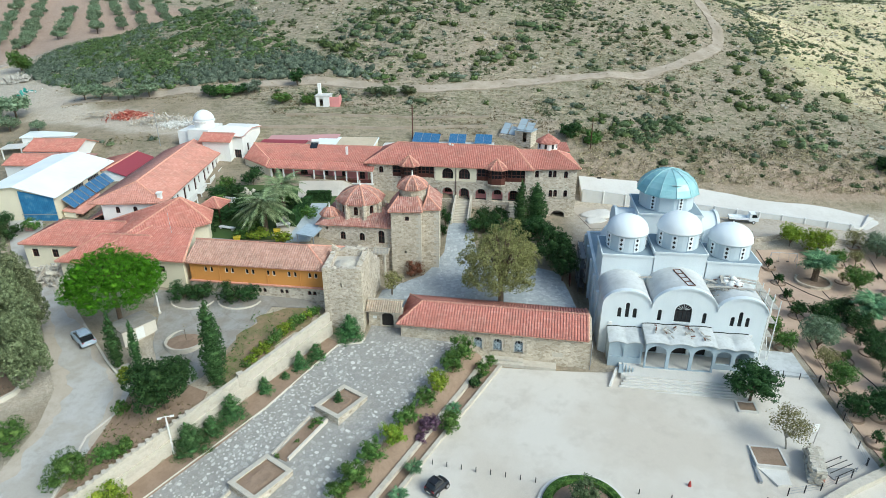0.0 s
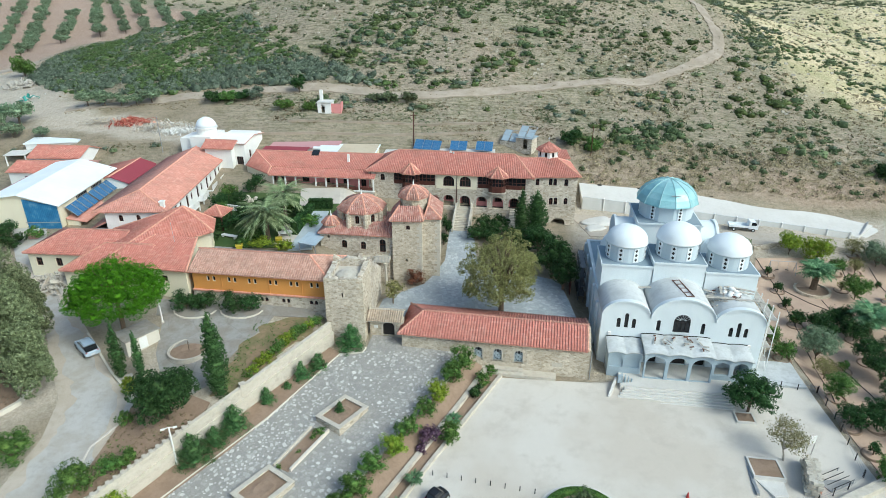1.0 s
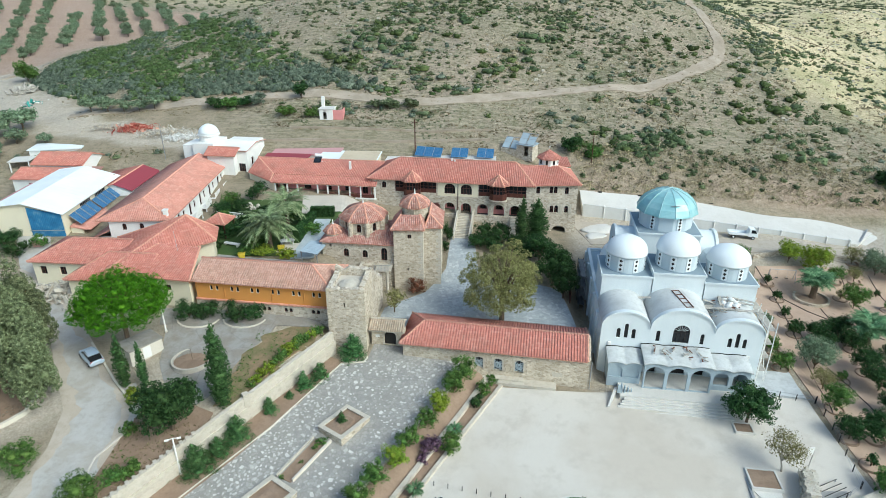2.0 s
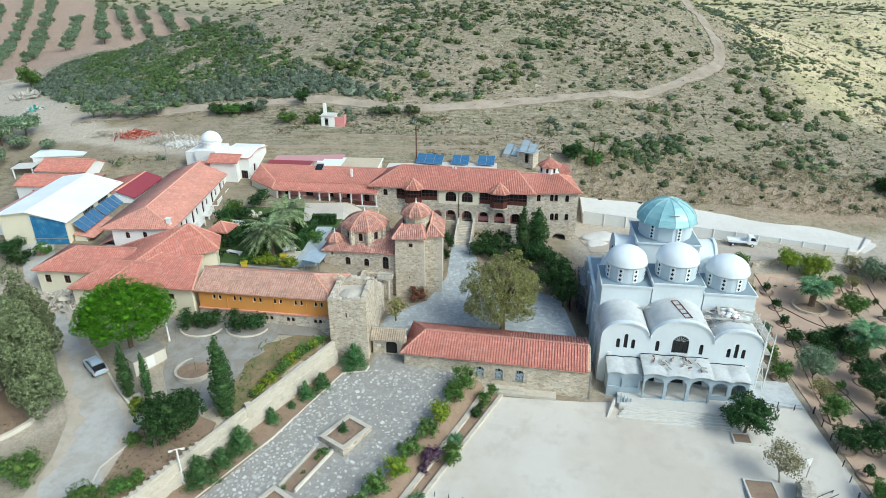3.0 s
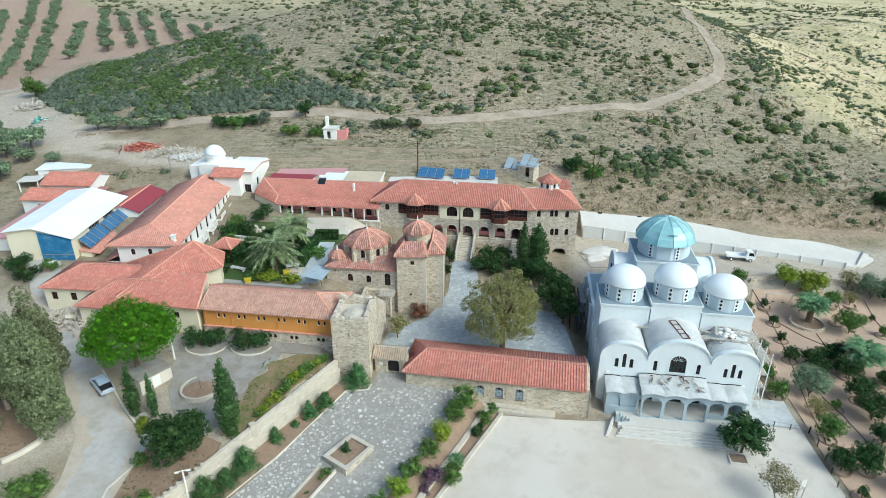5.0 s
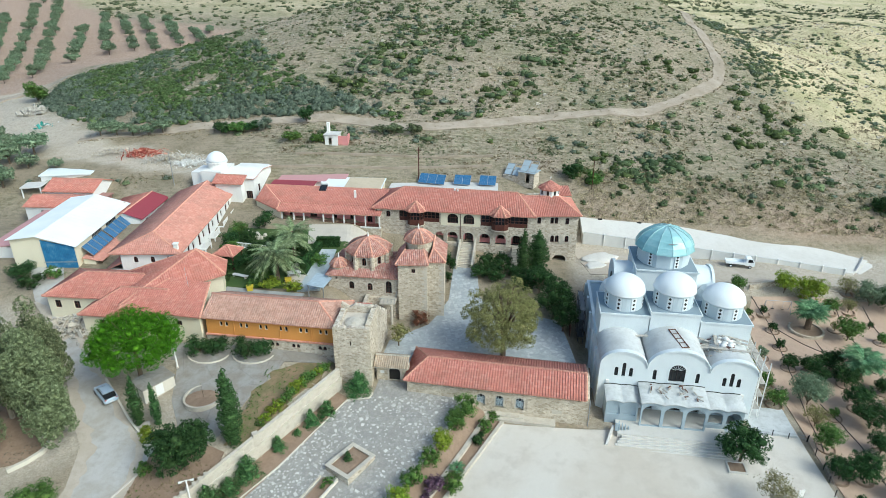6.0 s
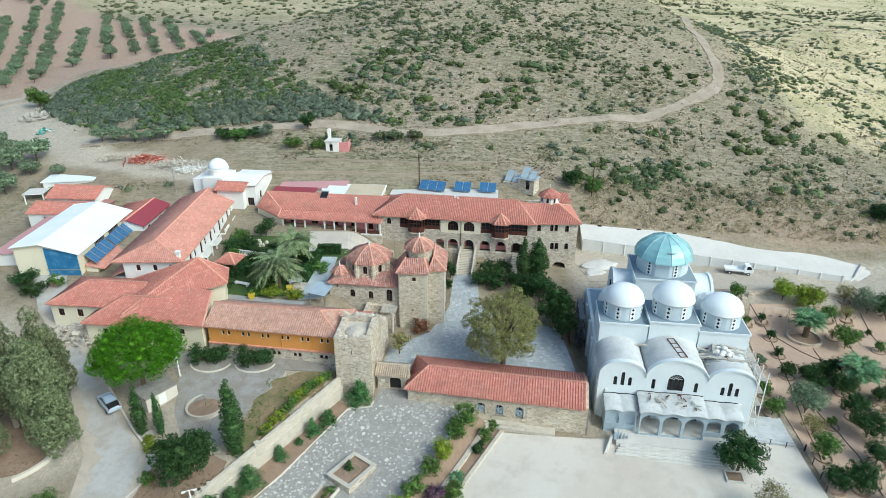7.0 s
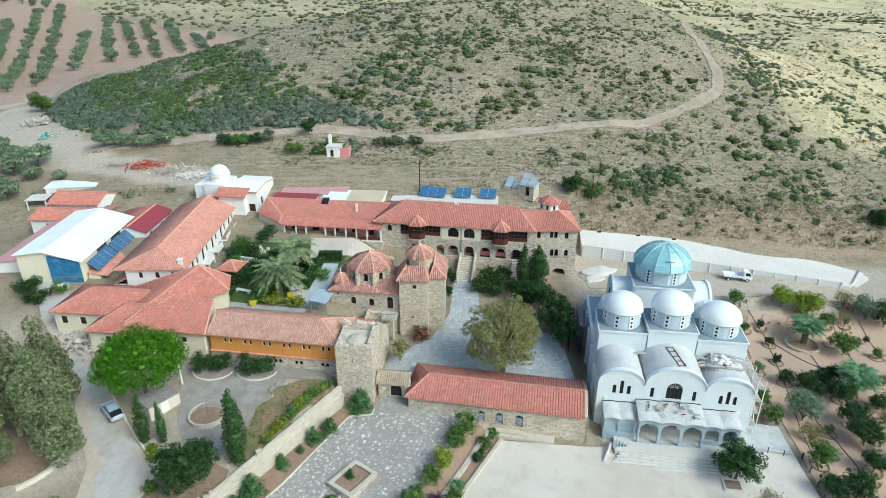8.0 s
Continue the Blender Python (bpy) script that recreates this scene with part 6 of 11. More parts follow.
def new_church():
    c = thing("new_church", 20.3, 68.2, 0, -7.5, "unfinished white church with barrel vaults and a turquoise main dome", "church")
    W = 20.0
    bays = [(3.05, 3.05, 7.55, 2.15), (10.05, 3.95, 7.6, 2.85), (17.0, 3.0, 7.6, 1.95)]
    arcs = [bulge(*b) for b in bays]

    def crown(u):
        for (cc, r, s_, h), f in zip(bays, arcs):
            if cc - r <= u <= cc + r:
                return f(u)
        return 7.6
    narrow = [(2.2, 5.9, 7.3), (3.15, 5.9, 8.05), (4.1, 5.9, 7.3), (16.0, 5.6, 6.95), (16.9, 5.6, 7.7), (17.8, 5.6, 6.95), (7.15, 5.75, 7.35), (12.6, 5.7, 7.25)]
    holes = [(u - 0.24, u + 0.24, a, b, 0.24) for u, a, b in narrow] + [(8.95, 11.0, 5.75, 8.35, 1.0)]
    doors = [(6.1, 7.5, 0.9, 3.3, 0.5), (8.9, 11.2, 0.9, 3.8, 0.6), (12.2, 13.6, 0.9, 3.3, 0.5), (15.2, 16.6, 1.9, 3.4, 0), (2.0, 3.2, 1.9, 3.4, 0.5)]
    part("front_wall", wall(bmesh.new(), (0, 0), (W, 0), -1.0, 8, 0.45, holes + doors, crown), M["church_white"], c)
    for u, a, b in narrow:
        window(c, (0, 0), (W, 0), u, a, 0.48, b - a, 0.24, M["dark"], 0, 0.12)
    big = window(c, (0, 0), (W, 0), 9.975, 5.75, 2.05, 2.6, 1.0, M["dark"], 3, 0.1, M["church_white"], "fan_window")
    bm = bmesh.new()
    for k in range(1, 8):
        a = math.pi * k / 8
        tube(bm, [(0.25 * math.cos(a), 0.08, 1.6 + 0.25 * math.sin(a)), (0.98 * math.cos(a), 0.08, 1.6 + 0.96 * math.sin(a))], 0.025, 4)
    part("fan_bars", bm, M["church_white"], big)
    part("sill", boxes((8.8, 11.15, -0.14, 0.0, 5.6, 5.75)), M["church_white"], c)
    for d in doors:
        q = part("door_leaf", plate(bmesh.new(), arch_poly(d[1] - d[0], d[3] - d[2], d[4]), 0.3, 0.4), M["dark"], c)
        q.matrix_local = pose((d[0] + d[1]) / 2, 0, d[2])
    # arched coping on the gables
    for (cc, r, s_, h) in bays:
        bm = bmesh.new()
        n = 28
        pts = [(cc + r * 1.0 * math.cos(math.pi * i / n), s_ + h * math.sin(math.pi * i / n)) for i in range(n + 1)]
        for (x0, z0), (x1, z1) in zip(pts, pts[1:]):
            hexa(bm, [(x1, -0.18, z1 - 0.06), (x0, -0.18, z0 - 0.06), (x0, 0.5, z0 - 0.06), (x1, 0.5, z1 - 0.06)], [(x1, -0.18, z1 + 0.16), (x0, -0.18, z0 + 0.16), (x0, 0.5, z0 + 0.16), (x1, 0.5, z1 + 0.16)])
        bmesh.ops.remove_doubles(bm, verts=bm.verts, dist=0.0005)
        part("coping", bm, M["church_white"], c)
        bm = bmesh.new()
        rows = []
        for v in (0.45, 2.2, 4.2, 6.4):
            rows.append([bm.verts.new((cc + r * 1.0 * math.cos(math.pi * i / n), v, s_ + h * math.sin(math.pi * i / n) + 0.08 + 0.02 * noise.noise((i * 0.4, v, cc)))) for i in range(n + 1)])
        for a, b in zip(rows, rows[1:]):
            for i in range(n):
                bm.faces.new((a[i], a[i + 1], b[i + 1], b[i]))
        bmesh.ops.recalc_face_normals(bm, faces=bm.faces)
        part("barrel_vault", bm, M["vault"], c, "weathered grey barrel vault", smooth=True)
    part("side_wall", boxes((0, 0.45, 0.45, 24.6, -1, 7.6), (W - 0.45, W, 0.45, 24.6, -1, 7.6), (0.45, W - 0.45, 24.1, 24.6, -1, 7.6)), M["church_white"], c)
    bm = boxes((0.45, W - 0.45, 0.45, 24.1, 7.0, 7.3))
    part("roof_slab", bm, M["church_grey"], c)
    for v in (4, 9, 14, 19, 23.6):
        part("side_pier", boxes((-0.3, 0, v, v + 0.7, -1, 7.2)), M["church_white"], c)

    # dome platforms, drums and domes
    def strip_windows(parent, cx, cy, r, z0, z1, n, turn):
        for i in range(n):
            a = turn + 360 / n * i
            bm = boxes((-0.36, 0.36, -0.06, 0.05, z0 + 0.12, z1 - 0.1))
            s_ = part("window_strip", bm, M["dome_white"], c)
            s_.matrix_local = pose(cx + r * math.cos(radians(a)), cy + r * math.sin(radians(a)), 0, 0, 0, a + 90)
            k = 3 if z1 - z0 < 2.25 else 4
            for j in range(k):
                zc = z0 + 0.2 + (z1 - z0 - 0.3) * (j + 0.5) / k
                # diamond hole painted as a near-black plate on the strip
                part("diamond_opening", plate(bmesh.new(), [(0, zc - 0.24), (0.21, zc), (0, zc + 0.24), (-0.21, zc)], -0.075, -0.055), M["dark"], s_)

    def dome(cx, cy, half, base, top, r, zr, rise, eave, turn):
        part("platform", boxes((cx - half, cx + half, cy - half * 0.92, cy + half * 0.92, 6.5, base - 0.25)), M["church_white"], c)
        part("cornice", boxes((cx - half - 0.15, cx + half + 0.15, cy - half * 0.92 - 0.15, cy + half * 0.92 + 0.15, base - 0.25, base)), M["church_white"], c)
        part("platform_deck", boxes((cx - half, cx + half, cy - half * 0.92, cy + half * 0.92, base, base + 0.01)), M["roof_grey"], c)
        d = part("drum", lathe(bmesh.new(), [(r, base), (r, top - 0.1), (eave - 0.08, top), (eave, top + 0.12)], 32, cx, cy), M["church_pale"], c)
        strip_windows(d, cx, cy, r, base, top, 8, turn)
        prof = [(eave, top + 0.12), (eave * 0.985, top + 0.25)] + [(eave * 0.97 * math.cos(t), top + 0.28 + rise * math.sin(t)) for t in (0.12, 0.3, 0.5, 0.7, 0.9, 1.1, 1.3, 1.45)] + [(0, top + 0.28 + rise)]
        part("dome_shell", lathe(bmesh.new(), prof, 40, cx, cy), M["dome_white"], d, smooth=True)

    dome(3.55, 9.3, 3.3, 11.9, 14.1, 2.6, 0, 2.05, 2.85, -112)
    dome(10.25, 9.2, 3.3, 12.6, 14.8, 2.65, 0, 2.1, 2.9, -112)
    dome(17.0, 9.2, 3.3, 11.6, 13.6, 2.6, 0, 2.0, 2.85, -112)
    cx, cy = 10.6, 20.3
    part("platform", boxes((cx - 4.4, cx + 4.4, cy - 4.2, cy + 4.2, 6.5, 14.0)), M["church_white"], c)
    part("cornice", boxes((cx - 4.6, cx + 4.6, cy - 4.4, cy + 4.4, 14.0, 14.25)), M["church_white"], c)
    part("platform_deck", boxes((cx - 4.45, cx + 4.45, cy - 4.25, cy + 4.25, 14.25, 14.26)), M["roof_grey"], c)
    TURN0 = 5.0
    d = part("drum", lathe(bmesh.new(), [(3.85, 14.25), (3.85, 16.6), (4.3, 16.7)], 12, cx, cy, -90 + TURN0, 270 + TURN0), M["church_pale"], c)
    strip_windows(d, cx, cy, 3.8, 14.25, 16.6, 6, -70)
    prof = [(4.5, 16.6), (4.45, 16.8), (4.1, 17.6), (3.5, 18.4), (2.6, 19.1), (1.5, 19.6), (0.5, 19.82), (0, 19.86)]
    sh = part("dome_shell", lathe(bmesh.new(), prof, 12, cx, cy, -90 + TURN0, 270 + TURN0), M["dome_blue"], c, "pale turquoise sheet-metal dome with ribs")
    for i in range(12):
        a = radians(30 * i - 90 + TURN0)
        part("rib", tube(bmesh.new(), [(cx + (r + 0.02) * math.cos(a), cy + (r + 0.02) * math.sin(a), z + 0.03) for r, z in prof], 0.05, 5), M["rib"], sh)
    part("scaffold_plank", boxes((cx - 0.3, cx + 1.0, cy - 3.75, cy - 3.6, 18.3, 18.38)), M["steel"], sh)
    # cross arms with rounded gables, and side apses
    for sgn, u0, u1 in ((-1, 3.2, 6.2), (1, 15.0, 18.2)):
        bm = bmesh.new()
        n = 20
        prof2 = [(cy + 3.1 * math.cos(math.pi * i / n), 10.4 + 2.9 * math.sin(math.pi * i / n)) for i in range(n + 1)]
        a = [bm.verts.new((u0, y, z)) for y, z in prof2]
        b = [bm.verts.new((u1, y, z)) for y, z in prof2]
        for i in range(n):
            bm.faces.new((a[i], a[i + 1], b[i + 1], b[i]))
        bmesh.ops.recalc_face_normals(bm, faces=bm.faces)
        part("cross_vault", bm, M["church_white"], c, smooth=True)
        ue = u0 if sgn < 0 else u1
        g = part("cross_gable", plate(bmesh.new(), [(x, z) for x, z in [(-3.3, -1 - 0), (3.3, -1)] + [(3.3 * math.cos(math.pi * i / n), 10.4 + 3.15 * math.sin(math.pi * i / n)) for i in range(n + 1)]], 0, 0.4), M["church_white"], c)
        g.matrix_local = pose(ue, cy, 0, 0, 0, -90 if sgn < 0 else 90)
        for w0 in (cy - 3.3, cy + 3.0):
            part("arm_wall", boxes((u0, u1, w0, w0 + 0.3, 6.5, 10.4)), M["church_white"], c)
        # near-black plate on the uncut gable paints the dark of its window
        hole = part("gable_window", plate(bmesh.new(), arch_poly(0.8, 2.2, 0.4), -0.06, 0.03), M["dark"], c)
        hole.matrix_local = pose(ue - 0.02 * sgn * -1, cy, 9.4, 0, 0, -90 if sgn < 0 else 90)
        q = part("apse", lathe(bmesh.new(), [(2.2, -1), (2.2, 10.0), (2.1, 10.7), (1.7, 11.6), (1.0, 12.2), (0, 12.4)], 24, 3.2 if sgn < 0 else 17.6, 16.2), M["church_white"], c, smooth=False)
    part("rear_vault", lathe(bmesh.new(), [(3.2, -1), (3.2, 10), (3.0, 11.2), (2.2, 12.6), (1.0, 13.4), (0, 13.6)], 24, 10.6, 25.0), M["church_white"], c)
    # porch: arcade of three tall bays between two lower wings
    def arcade(u0, u1, v, z0, ztop, n, rise, post, depth, name):
        step = (u1 - u0) / n
        hs = [(u - u0, u - u0 + step - 2 * post, z0, ztop - 0.55, rise) for u in [u0 + i * step + post for i in range(n)]]
        f = lambda u: ztop - 0.2 + 0.3 * abs(math.sin(math.pi * u / step)) ** 0.8
        o = part(name, wall(bmesh.new(), (u0, v), (u1, v), -1.0 if z0 < 1.2 else -1.0, ztop, 0.32, [(a, b, zz, t, r) for a, b, zz, t, r in hs], f), M["church_grey"], c)
        bm = bmesh.new()
        m = 12 * n
        rows = [[bm.verts.new((u0 - 0.15 + (u1 - u0 + 0.3) * i / m, vv, ztop + 0.1 + (f((u1 - u0) * i / m) - ztop) * k + up)) for i in range(m + 1)] for vv, k, up in ((v - 0.3, 1.0, 0.0), (v * 0.5, 0.5, 0.22), (0.02, 0.35, 0.42))]
        back = [p.co.copy() for p in rows[-1]]
        low = [[bm.verts.new((p.co.x, p.co.y, p.co.z - 0.14)) for p in r] for r in rows]
        for i in range(m):
            for q in range(2):
                bm.faces.new((rows[q][i], rows[q][i + 1], rows[q + 1][i + 1], rows[q + 1][i]))
                bm.faces.new((low[q][i + 1], low[q][i], low[q + 1][i], low[q + 1][i + 1]))
            bm.faces.new((low[0][i], low[0][i + 1], rows[0][i + 1], rows[0][i]))
        part("porch_roof", bm, M["porch_sheet"], c, "thin wavy concrete porch roof, dirty grey", smooth=True)
        # dark tube drawn in for the shaded gap where roof meets wall
        part("flashing", tube(bmesh.new(), [(p.x, p.y - 0.06, p.z + 0.03) for p in back], 0.06, 5), M["dark"], c)
        return o
    arcade(5.3, 13.55, -3.6, 0.95, 4.75, 3, 1.1, 0.2, 3.6, "arcade")
    arcade(1.0, 5.1, -2.8, 1.75, 4.05, 2, 0.8, 0.22, 2.8, "arcade")
    arcade(13.75, 18.3, -2.8, 1.6, 4.05, 2, 0.8, 0.25, 2.8, "arcade")
    part("infill", boxes((1.2, 4.9, -2.62, -2.56, 1.75, 3.4)), M["church_grey"], c)
    for u in (1.0, 18.0):
        part("porch_side", boxes((u, u + 0.3, -2.5, 0, -1, 3.8)), M["church_grey"], c)
    part("porch_floor", boxes((1.0, 18.3, -2.48, 0, -1, 0.9), (2.4, 16.2, -5.55, -2.48, -1.2, 0.9)), M["slab"], c)
    for i in range(7):
        part("step", boxes((2.9 - 0.29 * i, 15.5 + 0.06 * i, -5.55 - (i + 1) * 0.36, -5.55 - i * 0.36, -1.5, 0.72 - i * 0.17)), M["slab"], c)
    part("step_cheek", hexa(bmesh.new(), [(0.75, -7.1, -1.5), (1.05, -7.1, -1.5), (2.1, -4.5, -1.5), (1.8, -4.5, -1.5)], [(0.75, -7.1, 0.3), (1.05, -7.1, 0.3), (2.1, -4.5, 1.35), (1.8, -4.5, 1.35)]), M["slab"], c)
    for k in range(4):
        part("side_step", boxes((2.55 + k * 0.42, 2.67 + k * 0.42, -5.0 + 0.1 * k, -4.4, 0.85, 2.0 - 0.22 * k)), M["church_grey"], c)
    part("side_step_wall", boxes((2.1, 2.5, -5.0, -4.8, 0.85, 2.0)), M["church_grey"], c)
    part("side_terrace", boxes((20.0, 25.4, -2.4, 3.0, -2, 0.55)), M["porch_sheet"], c, "pale concrete side terrace")
    # alarm box, lamp
    part("wall_lamp", boxes((1.0, 1.4, -0.2, 0, 4.8, 5.2), (18.3, 18.7, -0.2, 0, 4.2, 4.6)), M["white"], c)


new_church()


def church_works():
    """What the builders left: frame, planks and sacks on the vaults, scaffolding on the right flank."""
    m = lambda u, v, z, rz=0: pose(20.3, 68.2, 0, 0, 0, -7.5) @ pose(u, v, z, 0, 0, rz)
    rust = plain("rusty_steel", (0.17, 0.085, 0.06), 0.8, 0.2, 0.4)
    M["plank"] = plain("weathered_plank", (0.46, 0.43, 0.38), 0.85, 0, 0.35, 2)
    l = new("ladder")
    l.matrix_world = m(10.3, 2.6, 10.45, 12)
    tagged(l, "rusty ladder frame lying on the middle vault", "ladder")
    bm = bmesh.new()
    for x in (-0.45, 0.45):
        box(bm, x - 0.05, x + 0.05, -1.8, 2.8, 0.05, 0.15)
    part("rail", bm, rust, l)
    for i in range(5):
        part("rung", boxes((-0.4, 0.4, -1.75 + i * 1.1, -1.66 + i * 1.1, 0.06, 0.14)), rust, l)
    for u, v, z, rz, L in ((14.2, 4.6, 8.9, 20, 3.8), (15.6, 5.4, 9.6, 80, 3.2), (17.6, 4.4, 9.75, -15, 3.6), (14.6, 3.9, 8.5, -8, 4.2), (18.2, 5.6, 9.6, -22, 3.4), (6.4, 5.3, 9.2, 8, 3.6), (16.4, 3.2, 9.5, 30, 2.6), (13.6, 2.6, 8.2, 75, 4.4), (15.2, 3.4, 9.3, 5, 4.6), (14.9, 5.0, 9.1, -35, 3.0), (16.9, 2.6, 9.65, -5, 4.8), (19.4, 4.9, 8.5, -20, 3.4)):
        b = part("plank", boxes((-L / 2, L / 2, -0.2, 0.2, 0, 0.07)), M["plank"])
        b.matrix_world = m(u, v, z, rz)
        tagged(b, "weathered timber plank lying on the vault", "plank", "planks on the vaults")
    g = np.random.default_rng(31)
    for i in range(64):
        u, v = g.uniform(6.3, 12.8), g.uniform(-3.0, -0.5)
        if i > 24:
            u, v = g.uniform(14.1, 17.9), g.uniform(2.2, 6.0)
        L = g.uniform(0.25, 1.0)
        b = part("scrap_piece", boxes((-L / 2, L / 2, -0.07, 0.07, 0, 0.09)), rust if i % 3 == 0 else M["plank"])
        z = 5.12 + 0.1 * (v + 3.6) if i <= 24 else 7.75 + 1.9 * math.sqrt(max(0, 1 - ((u - 17) / 3.0) ** 2))
        b.matrix_world = m(u, v, z, g.uniform(0, 180))
        tagged(b, "builders' scrap of timber and steel lying on the church roof", "scrap", "roof scrap")
    for u, v, z in ((15.9, 4.6, 9.35), (16.6, 4.2, 9.45), (17.0, 5.0, 9.5), (16.2, 5.3, 9.4), (17.5, 4.1, 9.4), (16.8, 4.7, 9.85), (17.3, 4.6, 9.5), (16.3, 3.6, 9.4), (17.1, 3.5, 9.5)):
        bm = bmesh.new()
        bmesh.ops.create_icosphere(bm, subdivisions=2, radius=0.42)
        for w in bm.verts:
            w.co.z *= 0.6
            w.co *= 1 + 0.25 * noise.noise(w.co * 3 + Vector((u, v, 0)))
        s_ = part("rubble_sack", bm, M["white"], None, smooth=True)
        s_.matrix_world = m(u, v, z + 0.2)
        tagged(s_, "crumpled white builder's sack on the vault", "sack", "builders' sacks")
    tw = new("scaffolding")
    tw.matrix_world = m(-1.5, 15.5, 0)
    tagged(tw, "dark steel scaffold tower with boards beside the church flank", "scaffolding")
    for v in (0.0, 1.6, 3.2, 4.8, 6.4):
        for x in (0.0, 0.8):
            part("standard", tube(bmesh.new(), [(x, v, -0.5), (x, v, 6.9)], 0.06, 6), M["dark_steel"], tw)
    for z in (1.8, 3.4, 5.0, 6.6):
        for x in (0.0, 0.8):
            part("ledger", tube(bmesh.new(), [(x, -0.2, z), (x, 6.6, z)], 0.05, 6), M["steel"], tw)
        part("deck_board", boxes((0.05, 0.75, 0.0, 6.4, z + 0.05, z + 0.12)), M["dark_steel"], tw)
    sc_ = new("scaffolding")
    sc_.matrix_world = m(20.3, 0.6, 0)
    tagged(sc_, "steel tube scaffolding with timber decks against the church flank", "scaffolding")
    for v in (0.0, 2.0, 4.0, 6.0, 8.0):
        for x in (0.1, 1.1):
            part("standard", tube(bmesh.new(), [(x, v, 0), (x, v, 9.3 - 0.1 * v)], 0.065, 6), M["white"], sc_)
    for z in (2.0, 4.0, 6.0, 8.0):
        for x in (0.1, 1.1):
            part("ledger", tube(bmesh.new(), [(x, -0.2, z), (x, 8.2, z)], 0.055, 6), M["white"], sc_)
        part("deck_board", boxes((0.15, 1.05, 0.0, 8.0, z + 0.05, z + 0.12)), M["plank"], sc_)
    for k in range(4):
        part("brace", tube(bmesh.new(), [(1.12, k * 2.0, 2.0 * k % 4), (1.12, k * 2.0 + 2.0, 2.0 * k % 4 + 4)], 0.05, 5), M["white"], sc_)


church_works()
# ---- plants ----
RNG = np.random.default_rng(11)


def leaf_mesh(name, C, N, S, material, stretch=1.0):
    """Many small leaf cards: centres, facing directions, sizes."""
    n = len(C)
    N = N / (np.linalg.norm(N, axis=1, keepdims=True) + 1e-9)
    R = RNG.normal(size=(n, 3))
    T = np.cross(N, R)
    T /= np.linalg.norm(T, axis=1, keepdims=True) + 1e-9
    B = np.cross(N, T)
    s = S[:, None] * 0.5
    bend = N * s * 0.35
    V = np.stack([C - T * s * stretch - bend, C - B * s * 0.75, C + T * s * stretch - bend, C + B * s * 0.75], 1).reshape(-1, 3)
    me = bpy.data.meshes.new(name)
    me.vertices.add(4 * n)
    me.vertices.foreach_set("co", V.astype(np.float32).ravel())
    me.loops.add(4 * n)
    me.loops.foreach_set("vertex_index", np.arange(4 * n, dtype=np.int32))
    me.polygons.add(n)
    me.polygons.foreach_set("loop_start", np.arange(0, 4 * n, 4, dtype=np.int32))
    me.polygons.foreach_set("loop_total", np.full(n, 4, dtype=np.int32))
    me.update(calc_edges=True)
    me.materials.append(material)
    return me


def blob_leaves(blobs, density, size, jitter=0.35, fill=0.35, droop=0.0, puff=1.0):
    """Leaf cards over ellipsoid clumps (x, y, z, rx, ry, rz): gathered into sprigs on their shells, some inside."""
    C, N, S = [], [], []
    for x, y, z, rx, ry, rz in blobs:
        k = max(10, int(density * (rx * ry + ry * rz + rx * rz) * 4.2))
        size_ = (rx * ry * rz) ** (1 / 3)
        m = int(np.clip(9 * size_ ** 2 / 0.36, 5, 60) / puff ** 1.5)
        c = RNG.normal(size=(m, 3))
        c /= np.linalg.norm(c, axis=1, keepdims=True)
        c *= 1 - (1 - 0.72 - 0.22 * RNG.random((m, 1))) * puff
        pr = puff * np.clip(0.3 / size_, 0.16, 0.42) * (0.75 + 0.5 * RNG.random((m, 1)))
        w = RNG.integers(0, m, k)
        d = RNG.normal(size=(k, 3))
        d /= np.linalg.norm(d, axis=1, keepdims=True)
        d = d + 0.55 * c[w]
        d /= np.linalg.norm(d, axis=1, keepdims=True)
        p = c[w] + d * pr[w] * (0.75 + 0.35 * RNG.random((k, 1)))
        inner = RNG.random((k, 1)) < fill * 0.4
        p = np.where(inner, d * 0.72 * RNG.random((k, 1)) ** 0.4, p)
        C.append(p * np.array([rx, ry, rz]) + np.array([x, y, z]))
        N.append(d + RNG.normal(size=(k, 3)) * jitter * 1.3 + np.array([0, 0, 0.35 - droop]))
        S.append(size * (0.6 + 0.8 * RNG.random(k)))
    return np.concatenate(C), np.concatenate(N), np.concatenate(S)


def limbs(bm, base, tips, r):
    for t in tips:
        m = Vector(base).lerp(Vector(t), 0.5) + Vector((0, 0, 0.15 * (Vector(t) - Vector(base)).length))
        tube(bm, [base, m, t], r, 5, r * 0.25)


def dome_shape(g, low=-0.35, sub=2):
    """Corners and faces of one lumpy low bush, about one metre in radius."""
    bm = bmesh.new()
    bmesh.ops.create_icosphere(bm, subdivisions=sub, radius=1.0)
    o = Vector(g.uniform(-9, 9, 3))
    for v in bm.verts:
        v.co *= 0.8 + 0.75 * noise.noise(v.co * 1.7 + o) + 0.35 * noise.noise(v.co * 4.1 + o)
        v.co.z = max(v.co.z, low)
    bmesh.ops.triangulate(bm, faces=bm.faces)
    bm.verts.index_update()
    V, F = np.array([tuple(v.co) for v in bm.verts]), np.array([[v.index for v in f.verts] for f in bm.faces])
    bm.free()
    return V, F


DOMES = [dome_shape(np.random.default_rng(70 + i)) for i in range(6)]
CORES = [dome_shape(np.random.default_rng(90 + i), -9, 2) for i in range(5)]


